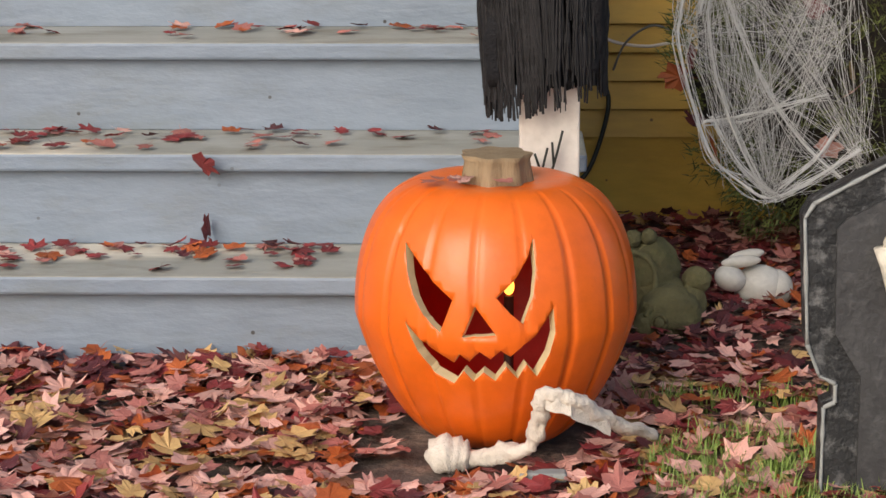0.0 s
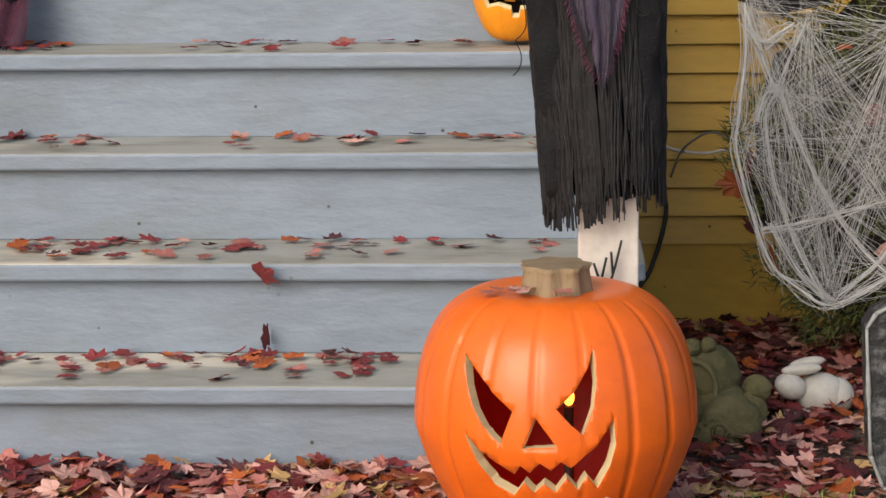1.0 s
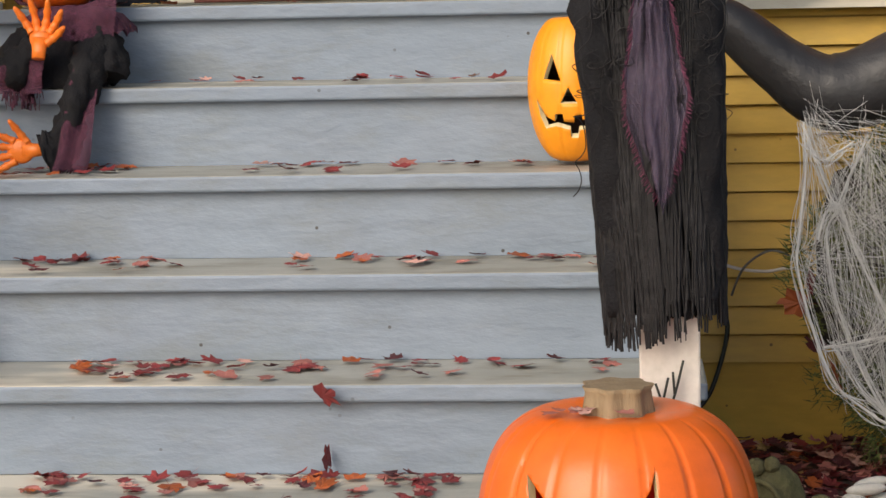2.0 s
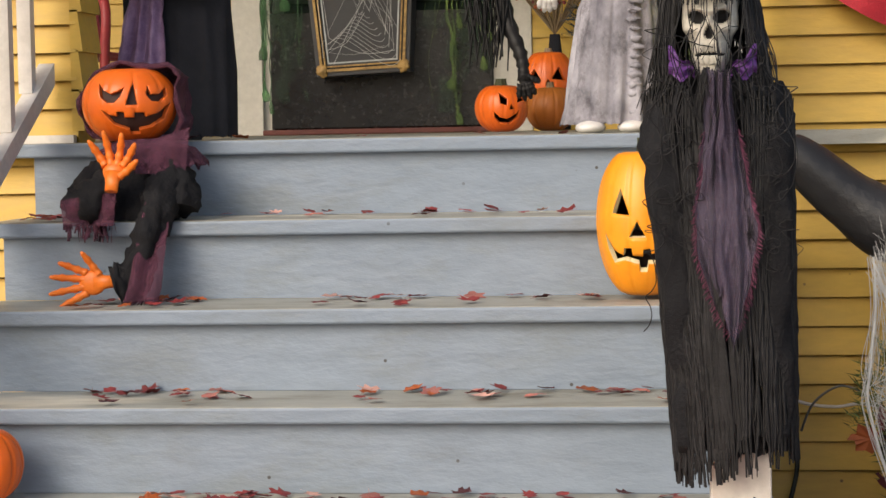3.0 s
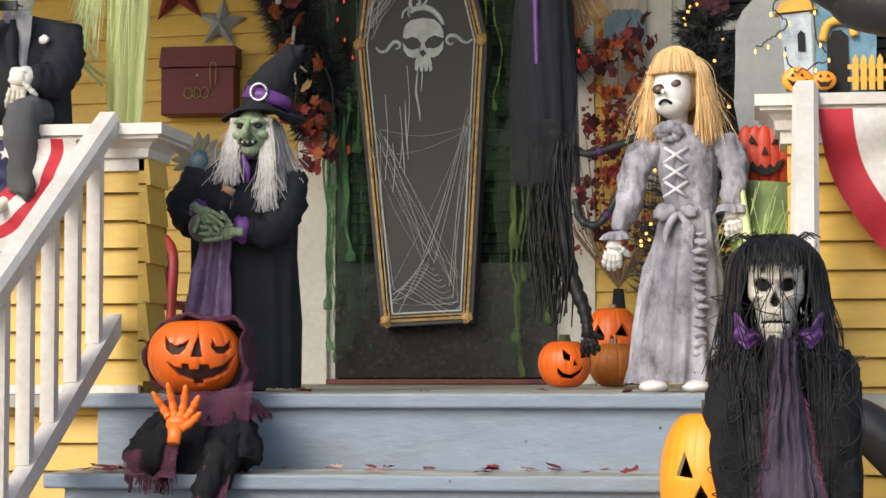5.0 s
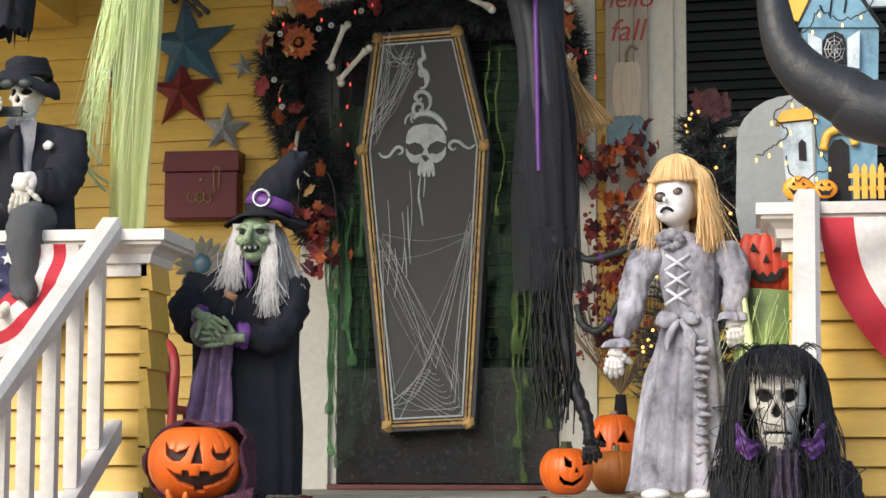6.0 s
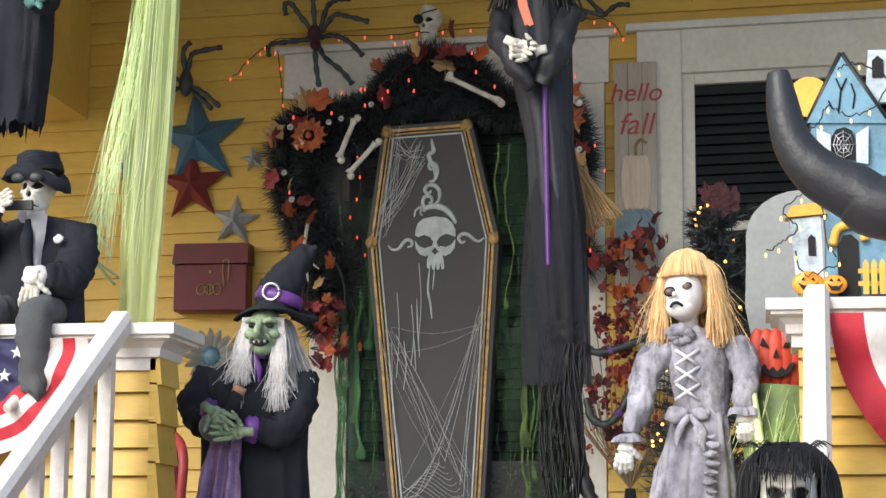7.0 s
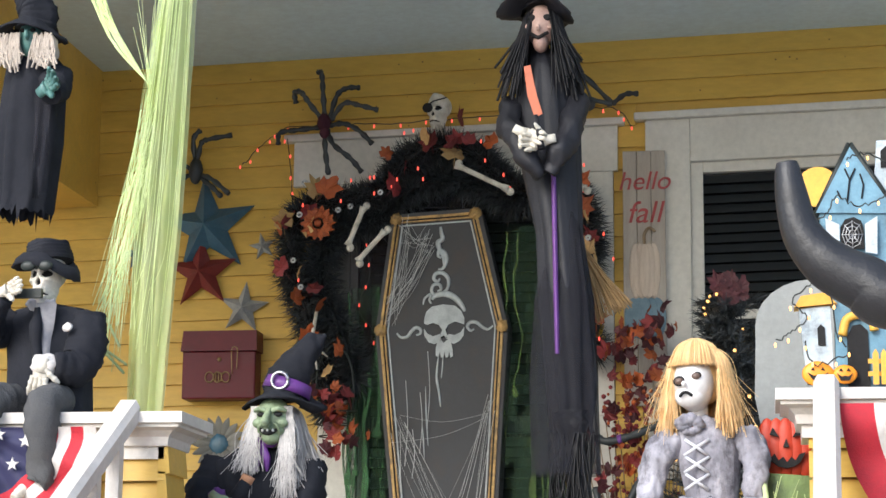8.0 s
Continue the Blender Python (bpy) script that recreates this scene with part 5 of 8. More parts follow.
    limb(bm, [P(950, 8), P(948, -30), P(958, -75), P(970, -110)], [0.06, 0.05, 0.028, 0.006], 0, n=18)
    tube(bm, [P(960, -60), (1.07, 1.15, 3.762)], 0.002, n=5, mi=0)
    rnd = random.Random(9)
    o = Vector((1.17, 1.3, 2.35))
    for i in range(120):
        u = rnd.uniform(-1, 1)
        tube(bm, [o + Vector((-0.02 + 0.01 * u, rnd.uniform(-0.01, 0.01), 0.12)), o + Vector((0.05 + 0.03 * u, 0.02 * rnd.uniform(-1, 1), 0.0)), o + Vector((0.1 + 0.055 * u, 0.03 * rnd.uniform(-1, 1), -0.1 - 0.02 * rnd.random() + 0.025 * u))], 0.0022, n=3, mi=8, caps=False)
    tube(bm, [o + Vector((-0.02, 0, 0.1)), o + Vector((-0.1, -0.05, 0.28))], 0.011, mi=8)
    crumple(bm, (0, 1), 0.012, 18)
    ob = part("hanging_witch_figure", bm, [SATIN, GAUZE, LATEX, DARK, PURPLE, YARN, BONE, ORANGEBLADE, STRAW])
    tagged(ob, "black-robed witch figure with knife hanging from the porch ceiling", "halloween figure")


hanging_witch()


# ---- skeleton in a suit sitting on the wall cap ----
def suit_skeleton():
    bm = B()
    P = plan(-0.144, 0.2, 1.81, 85, 722, 0.00142)
    def ring(x, y, rx, ry, d=0.0):
        p = P(x, y, d)
        return (p.x, p.y, p.z, rx, ry)
    robe(bm, [ring(78, 512, 0.03, 0.03), ring(80, 525, 0.09, 0.05), ring(82, 545, 0.12, 0.065), ring(85, 620, 0.115, 0.075), ring(88, 722, 0.115, 0.085)], 7, 0.04, 0, n=60, seed=51)
    rows = []
    for j in range(9):
        v = j / 8
        rows.append([P(lerp(lerp(68, 84, v), lerp(112, 100, v), u), lerp(520, 650, v), -0.075 - 0.012 * math.sin(u * 3.1)) for u in (0, 0.25, 0.5, 0.75, 1)])
    grid(bm, rows, 1)
    limb(bm, [P(78, 528, -0.09), P(80, 580, -0.096), P(86, 640, -0.09)], [0.008, 0.018, 0.008], 0, n=8, puff=0)
    for sx in (-1, 1):
        blob(bm, P(84 + sx * 15, 522, -0.075), (0.022, 0.01, 0.02), 1, n=10, k=6, lump=0.3, seed=sx)
    blob(bm, P(136, 566, -0.082), (0.013, 0.004, 0.012), 6, n=8, k=5, lump=0.6)
    limb(bm, [P(155, 540), P(160, 600, -0.03), P(150, 640, -0.07), P(118, 640, -0.11)], [0.05, 0.055, 0.05, 0.035], 0, seed=1)
    limb(bm, [P(10, 545), P(-20, 575, -0.06), P(5, 535, -0.12), P(25, 515, -0.13)], [0.045, 0.042, 0.034, 0.024], 0, seed=2)
    blob(bm, P(105, 640, -0.12), (0.035, 0.022, 0.03), 6, lump=0.35, seed=3)
    bone_hand(bm, Matrix.Translation(P(102, 655, -0.135)) @ pose(0, 0, 0, 180, 12, 0) @ Matrix.Scale(0.72, 4), 2, spread=0.5, curl=0.3, thick=0.009)
    bone_hand(bm, Matrix.Translation(P(36, 503, -0.15)) @ pose(0, 0, 0, 0, 70, 0) @ Matrix.Scale(0.5, 4), 2, spread=0.5, curl=0.5, thick=0.009)
    box(bm, (-0.028, -0.008, -0.012), (0.05, 0.008, 0.012), 5, m=Matrix.Translation(P(58, 506, -0.115)))
    # legs over the edge
    limb(bm, [P(120, 700, -0.02), P(120, 705, -0.12), P(120, 735, -0.18), P(122, 840, -0.17), P(118, 858, -0.17)], [0.045, 0.047, 0.046, 0.036, 0.034], 3, seed=4)
    limb(bm, [P(40, 700, -0.02), P(20, 705, -0.12), P(8, 735, -0.18), P(2, 860, -0.17)], [0.045, 0.047, 0.046, 0.036], 3, seed=5)
    for x, y in ((88, 870), (0, 885)):
        limb(bm, [P(112 if x > 50 else 2, 850, -0.17), P(x + 6, y - 4, -0.18), P(x - 6, y + 16, -0.21)], [0.014, 0.018, 0.012], 2)
    # head, glasses, hat
    skull(bm, Matrix.Translation(P(80, 458, -0.03)) @ pose(0, 0, 0, -4, 0, -8) @ Matrix.Scale(0.6, 4), 2, 4)
    for x in (60, 92):
        blob(bm, P(x, 452, -0.098), (0.021, 0.008, 0.014), 5, n=14, k=8)
    tube(bm, [P(60, 450, -0.1), P(92, 450, -0.1), P(118, 452, -0.04)], 0.003, n=6, mi=5)
    m = Matrix.Translation(P(80, 432, -0.02)) @ pose(0, 0, 0, 6, 10, 0)
    rows = []
    for r, z in ((0.06, 0.008), (0.075, 0.0), (0.088, -0.012), (0.093, -0.03), (0.088, -0.03), (0.06, 0.0)):
        rows.append([m @ Vector((r * math.cos(a), r * 0.95 * math.sin(a), z - 0.012 * math.cos(2 * a + 0.5))) for a in (2 * math.pi * i / 32 for i in range(32))])
    grid(bm, rows, 0, wrap=True)
    limb(bm, [P(80, 435, -0.02), P(78, 418, -0.02), P(76, 400, -0.02), P(76, 394, -0.02)], [0.063, 0.06, 0.055, 0.03], 0, n=22, puff=0.03)
    crumple(bm, (0, 1, 3), 0.008, 22)
    ob = part("skeleton_figure", bm, [SUIT, SHIRT, BONE, TROUSER, DARK, WIRE, FLAGWHITE])
    tagged(ob, "skeleton figure in black suit and hat seated on wall cap", "halloween figure")


suit_skeleton()


# ---- bearded witch hanging at the porch front ----
def bearded_witch():
    bm = B()
    P = plan(-0.261, 0.3, 2.921, 65, 40, 0.00145)
    def ring(x, y, rx, ry, d=0.0):
        p = P(x, y, d)
        return (p.x, p.y, p.z, rx, ry)
    robe(bm, [ring(66, 95, 0.03, 0.03), ring(68, 130, 0.08, 0.06), ring(66, 190, 0.088, 0.07), ring(62, 280, 0.09, 0.07), ring(58, 380, 0.085, 0.07), ring(55, 420, 0.08, 0.07)], 9, 0.09, 0, n=70, seed=61, ragged=0.06)
    limb(bm, [P(105, 150), P(122, 175, -0.05), P(122, 200, -0.1)], [0.045, 0.04, 0.03], 0, seed=1)
    sheet(bm, P(88, 190, -0.08), P(122, 190, -0.08), P(95, 400, -0.08), P(118, 385, -0.08), 8, 12, 0.02, 1, seed=3)
    bone_hand(bm, Matrix.Translation(P(122, 192, -0.12)) @ pose(0, 0, 0, 20, 60, 0) @ Matrix.Scale(0.62, 4), 2, spread=0.8, curl=0.7, thick=0.01)
    blob(bm, P(66, 82, -0.03), (0.04, 0.045, 0.06), 2, n=18, k=12)
    blob(bm, P(67, 80, -0.08), (0.008, 0.014, 0.016), 2, n=8, k=6)
    for x in (56, 76):
        blob(bm, P(x, 70, -0.07), (0.009, 0.006, 0.006), 4, n=8, k=5)
    rnd = random.Random(8)
    for sx, cx in ((-1, 32), (1, 100)):
        blob(bm, P(cx, 108, -0.05), (0.034, 0.035, 0.05), 3, lump=0.3, seed=sx, n=16, k=10)
        for i in range(70):
            s = P(cx + rnd.uniform(-20, 20), 85 + rnd.uniform(-10, 10), -0.08)
            tube(bm, [s, s + Vector((rnd.uniform(-0.01, 0.01), -0.005, -0.04)), s + Vector((rnd.uniform(-0.02, 0.02), 0.0, -rnd.uniform(0.05, 0.09)))], 0.003, n=4, mi=3, caps=False)
    m = Matrix.Translation(P(62, 55, -0.02)) @ pose(0, 0, 0, 4, 6, 0)
    rows = []
    for r, z in ((0.06, 0.01), (0.08, 0.0), (0.095, -0.012), (0.1, -0.02), (0.095, -0.022), (0.05, -0.004)):
        rows.append([m @ Vector((r * math.cos(a), r * 0.95 * math.sin(a), z - 0.012 * math.cos(2 * a))) for a in (2 * math.pi * i / 32 for i in range(32))])
    grid(bm, rows, 0, wrap=True)
    limb(bm, [P(64, 58), P(66, 25), P(52, -5), P(20, -35)], [0.062, 0.055, 0.045, 0.008], 0, n=20)
    tube(bm, [P(60, 10), (-0.26, 0.3, 3.762)], 0.002, n=5, mi=0)
    crumple(bm, (0,), 0.012, 18)
    ob = part("hanging_wizard_figure", bm, [SUIT, GAUZE, TEAL, BEARD, DARK])
    tagged(ob, "teal-faced bearded figure in black robe hanging from ceiling", "halloween figure")


bearded_witch()

# ---- lime gauze at the porch corner ----
def lime_net():
    net = thing("gauze_drape", "lime green creepy gauze hanging at the porch corner", "drape", at=(0.1, 0.3, 3.76))
    inv = net.matrix_world.inverted()
    P0 = plan(0.136, 0.3, 2.971, 310, 0, 0.00145)
    P = lambda x, y, d=0.0: inv @ P0(x, y, d)
    bm = B()
    def strip(a0, a1, b0, b1, c0, c1, ny, seed, d):
        rows = []
        for j in range(ny + 1):
            v = j / ny
            y = lerp(-40, 795, v)
            l = lerp(a0, b0, v / 0.45) if v < 0.45 else lerp(b0, c0, (v - 0.45) / 0.55)
            r = lerp(a1, b1, v / 0.45) if v < 0.45 else lerp(b1, c1, (v - 0.45) / 0.55)
            rows.append([P(lerp(l, r, u) + 3 * noise.noise(Vector((u * 8, v * 6, seed))), y, d + 0.03 * math.sin(u * 9 + seed) + 0.01 * noise.noise(Vector((u * 6, v * 9, seed)))) for u in (i / 18 for i in range(19))])
        grid(bm, rows)
    strip(284, 348, 240, 338, 238, 312, 24, 1, 0.0)
    strip(290, 342, 255, 330, 245, 300, 24, 5, 0.03)
    rows = [[P(lerp(288, 345, u), y, 0.02 * math.sin(u * 8)) for u in (i / 10 for i in range(11))] for y in (-545, -300, -40)]
    grid(bm, rows)
    part("cloth", bm, LIME, net)
    bm = B()
    rnd = random.Random(12)
    for i in range(30):
        u = rnd.random()
        pts = [P(lerp(286, 346, u), -20, -0.03), P(lerp(255, 340, u) + rnd.uniform(-6, 6), 250, -0.035), P(lerp(235, 330, u) + rnd.uniform(-10, 10), 480, -0.035), P(lerp(225, 312, u) + rnd.uniform(-14, 10), rnd.uniform(560, 718), -0.03)]
        tube(bm, smooth_path(pts, 5), rnd.uniform(0.0004, 0.001), n=3, caps=False)
    for i in range(46):
        pts = [P(rnd.uniform(255, 285), rnd.uniform(180, 330), -0.02), P(rnd.uniform(215, 255), rnd.uniform(400, 480), -0.02), P(rnd.uniform(165, 225), rnd.uniform(560, 690), -0.01)]
        tube(bm, smooth_path(pts, 5), rnd.uniform(0.0006, 0.0016), n=3, caps=False)
    for i in range(40):
        pts = [P(rnd.uniform(130, 165), -30, 0.0), P(rnd.uniform(180, 205), 70, 0), P(262, 163, 0)]
        tube(bm, smooth_path(pts, 4), rnd.uniform(0.0008, 0.0022), n=3, caps=False)
    for i in range(16):
        tube(bm, [P(rnd.uniform(225, 290), rnd.uniform(-30, 60), 0), P(262 + rnd.uniform(-2, 8), 165, 0)], 0.0007, n=3, caps=False)
    for a, b in (((160, 650), (240, 700)), ((175, 600), (225, 665)), ((170, 660), (235, 715))):
        tube(bm, [P(*a, 0.1), P(*b, 0.0)], 0.004, n=5, caps=False)
    part("loose_thread", bm, LIMECORD, net, "loose lime green threads")["kind"] = "stuff"


lime_net()

# ---- louvred shutters in the doorway ----
for x0, x1 in ((0.04, 0.47), (0.515, 0.945)):
    sh = thing("louvred_shutter", "dark green louvred shutter standing in the doorway", "shutter", "door shutters")
    yb = WALL - 0.005
    for a, b in ((x0, x0 + 0.05), (x1 - 0.05, x1)):
        bm = B()
        box(bm, (a, yb, PORCH + 0.03), (b, yb + 0.035, DTOP - 0.06), bevel=0.003)
        part("stile", bm, SHUTTER, sh)
    for z in (PORCH + 0.03, 2.1, DTOP - 0.13):
        bm = B()
        box(bm, (x0 + 0.05, yb + 0.002, z), (x1 - 0.05, yb + 0.033, z + 0.07), bevel=0.003)
        part("cross_rail", bm, SHUTTER, sh)
    bm = B()
    box(bm, (x0 + 0.05, yb + 0.01, PORCH + 0.1), (x1 - 0.05, yb + 0.03, 1.56))
    part("lower_panel", bm, SHUTTER, sh)
    z = 1.59
    while z < DTOP - 0.16:
        if not 2.08 < z < 2.18:
            bm = B()
            box(bm, (x0 + 0.05, -0.003, -0.024), (x1 - 0.05, 0.003, 0.024), m=pose(0, yb + 0.018, z, -35))
            part("slat", bm, SHUTTER, sh)
        z += 0.043

bm = B()
box(bm, (DX0 + 0.032, WALL - 0.016, PORCH + 0.026), (DX1 - 0.032, WALL - 0.008, 1.62), bevel=0.003)
part("kick_panel", bm, DOORBLACK, door_1, "glossy black lower panel")

# ---- coffin ----
def coffin():
    th = thing("coffin", "grey foam coffin with gilt border and skull relief", "coffin", at=(0.42, 3.35, 1.36))
    inv = Vector((0.42, 3.35, 1.36))
    pts = [(0.2, 3.0), (0.573, 3.02), (0.69, 2.524), (0.628, 1.368), (0.25, 1.35), (0.137, 2.51)]
    c = (sum(p[0] for p in pts) / 6, 2.2)
    def inset(d):
        out = []
        for i in range(6):
            p0, p1, p2 = (Vector(pts[i - 1]), Vector(pts[i]), Vector(pts[(i + 1) % 6]))
            n1 = Vector(((p1 - p0).y, -(p1 - p0).x)).normalized()
            n2 = Vector(((p2 - p1).y, -(p2 - p1).x)).normalized()
            m = (n1 + n2).normalized()
            out.append(p1 + m * (d / max(0.3, m.dot(n1))))
        return [(q.x - inv.x, q.y - inv.z) for q in out]
    test = inset(0.03)
    sgn = 1 if abs(test[0][0]) < abs(inset(-0.03)[0][0]) else -1
    def band(name, d0, d1, y0, mat):
        a, b = inset(sgn * d0), inset(sgn * d1)
        bm = B()
        va = [bm.verts.new((x, y0, z)) for x, z in a]
        vb = [bm.verts.new((x, y0, z)) for x, z in b]
        wa = [bm.verts.new((x, 0.0, z)) for x, z in a]
        wb = [bm.verts.new((x, 0.0, z)) for x, z in b]
        for i in range(6):
            j = (i + 1) % 6
            bm.faces.new((va[i], va[j], vb[j], vb[i]))
            bm.faces.new((wa[j], va[j], va[i], wa[i]))
            bm.faces.new((vb[i], vb[j], wb[j], wb[i]))
        bmesh.ops.recalc_face_normals(bm, faces=bm.faces)
        return part(name, bm, mat, th)
    bm = B()
    prism(bm, inset(0), 0.0, 0.14)
    bmesh.ops.recalc_face_normals(bm, faces=bm.faces)
    part("body", bm, COFFIN, th)
    band("border", 0.002, 0.018, -0.006, COFFIN)
    band("gilt_band", 0.018, 0.029, -0.014, GOLD)
    band("dark_band", 0.029, 0.036, -0.008, DARK)
    band("gilt_band", 0.036, 0.042, -0.012, GOLD)
    band("pale_band", 0.05, 0.056, -0.006, PALEPAINT)
    # painted skull and scrolls, standing slightly proud of the lid
    P0 = plan(0.424, 0, 2.614, 346, 333, 0.002174)
    P = lambda x, y, d=0.0: P0(x, y, -0.003 + d) - Vector((inv.x, 0, inv.z))
    bm = B()
    for shape in ([(308, 368), (309, 356), (313, 345), (323, 336), (345, 332), (367, 335), (379, 345), (385, 358), (385, 371), (379, 369), (368, 365), (355, 371), (350, 379), (346, 384), (341, 378), (336, 371), (325, 367), (314, 371)],
                  [(308, 378), (309, 392), (317, 404), (328, 408), (337, 404), (343, 395), (338, 389), (326, 393), (315, 388)], [(385, 376), (384, 392), (376, 403), (365, 408), (356, 403), (350, 395), (356, 389), (367, 391), (378, 386)],
                  [(343, 381), (349, 381), (354, 394), (351, 398), (346, 391), (341, 398), (338, 394)],
                  [(334, 405), (341, 400), (346, 406), (352, 400), (360, 404), (363, 418), (364, 431), (359, 434), (357, 422), (354, 433), (350, 434), (348, 422), (345, 435), (341, 433), (339, 422), (336, 433), (331, 430), (331, 416)]):
        prism(bm, [(P(x, y).x, P(x, y).z) for x, y in shape], -0.007, -0.001)
    bmesh.ops.recalc_face_normals(bm, faces=bm.faces)
    part("skull_relief", bm, PALEPAINT, th, "pale painted skull")
    bm = B()
    def curl(pts, r, taper=1.0):
        path = smooth_path([P(x, y, -0.001) for x, y in pts], 6)
        n = len(path)
        tube(bm, path, [r * (0.25 + 0.75 * math.sin(math.pi * (0.08 + 0.84 * i / (n - 1)))) * lerp(1, taper, i / (n - 1)) for i in range(n)], n=6, flat=0.5)
    curl([(306, 332), (309, 320), (320, 312), (318, 324), (322, 330)], 0.006)
    curl([(322, 322), (332, 314), (348, 312), (364, 318), (378, 332), (386, 346)], 0.014)
    curl([(342, 316), (330, 316), (322, 306), (326, 294), (337, 294), (340, 303), (333, 306)], 0.008)
    curl([(338, 312), (352, 302), (354, 284), (344, 272), (331, 272), (326, 282), (333, 288), (338, 282)], 0.009)
    curl([(334, 264), (344, 262), (350, 246), (346, 232), (336, 228), (334, 238), (340, 242)], 0.009)
    curl([(346, 258), (344, 240), (336, 224), (334, 212), (342, 206), (340, 194), (338, 182)], 0.011)
    curl([(256, 386), (264, 394), (276, 393), (284, 383), (292, 376), (301, 379), (301, 387), (293, 390)], 0.008)
    curl([(440, 374), (430, 381), (420, 377), (409, 368), (397, 367), (391, 375), (397, 383), (404, 380)], 0.008)
    curl([(336, 432), (333, 470), (338, 500), (341, 527)], 0.005)
    curl([(345, 432), (344, 452), (342, 472)], 0.003)
    curl([(312, 488), (314, 545), (318, 600)], 0.003)
    curl([(306, 560), (309, 590), (311, 625)], 0.003)
    part("scroll_relief", bm, PALEPAINT, th, "pale painted scrolls", smooth=True)
    # cast ornaments at the corners of the border
    for x, z in inset(sgn * 0.024):
        bm = B()
        blob(bm, (x, -0.012, z), (0.024, 0.008, 0.024), n=24, k=14, lump=0.5, seed=x * 9)
        part("corner_ornament", bm, GOLD, th, smooth=True)
    # stretched web
    bm = B()
    rnd = random.Random(3)
    def thread(pts, r=0.0011):
        tube(bm, smooth_path([Vector(p) for p in pts], 4), r, n=3, caps=False)
    W = lambda x, z, d=-0.02: Vector((x - inv.x, d, z - inv.z))
    hub = [(0.24, 2.1), (0.62, 2.2), (0.45, 1.62), (0.3, 1.45), (0.56, 1.5), (0.25, 2.95), (0.35, 2.9), (0.2, 2.6)]
    for i in range(30):
        a, b = rnd.sample(hub[:5], 2)
        p, q = W(a[0] + rnd.uniform(-0.03, 0.03), a[1] + rnd.uniform(-0.06, 0.06)), W(b[0] + rnd.uniform(-0.03, 0.03), b[1] + rnd.uniform(-0.05, 0.05))
        m = (p + q) / 2 + Vector((rnd.uniform(-0.03, 0.03), 0, -rnd.uniform(0.0, 0.05)))
        thread([p, m, q], rnd.choice((0.0005, 0.0006, 0.001)))
    for i in range(34):
        a, b = rnd.sample(hub[5:], 2)
        p, q = W(a[0] + rnd.uniform(-0.02, 0.04), a[1] + rnd.uniform(-0.08, 0.05)), W(b[0] + rnd.uniform(-0.02, 0.04), b[1] + rnd.uniform(-0.08, 0.05))
        thread([p, (p + q) / 2 + Vector((rnd.uniform(-0.02, 0.02), 0, -0.03)), q], 0.0008)
    for k in range(9):
        r = 0.03 + 0.02 * k
        thread([W(0.45 + r * math.cos(a) * 0.8, 1.62 - r * 0.9 + 0.3 * r * math.sin(2 * a)) for a in (math.pi * (1.1 + 0.8 * i / 6) for i in range(7))], 0.0008)
    for x, z0, z1 in ((0.27, 2.3, 1.95), (0.33, 2.25, 2.0), (0.36, 2.42, 2.1), (0.3, 2.1, 1.9)):
        thread([W(x, z0), W(x + 0.01, (z0 + z1) / 2), W(x, z1)], 0.0016)
    part("cobweb", bm, WEBWHITE, th, "stretched white cobweb")["kind"] = "stuff"


coffin()

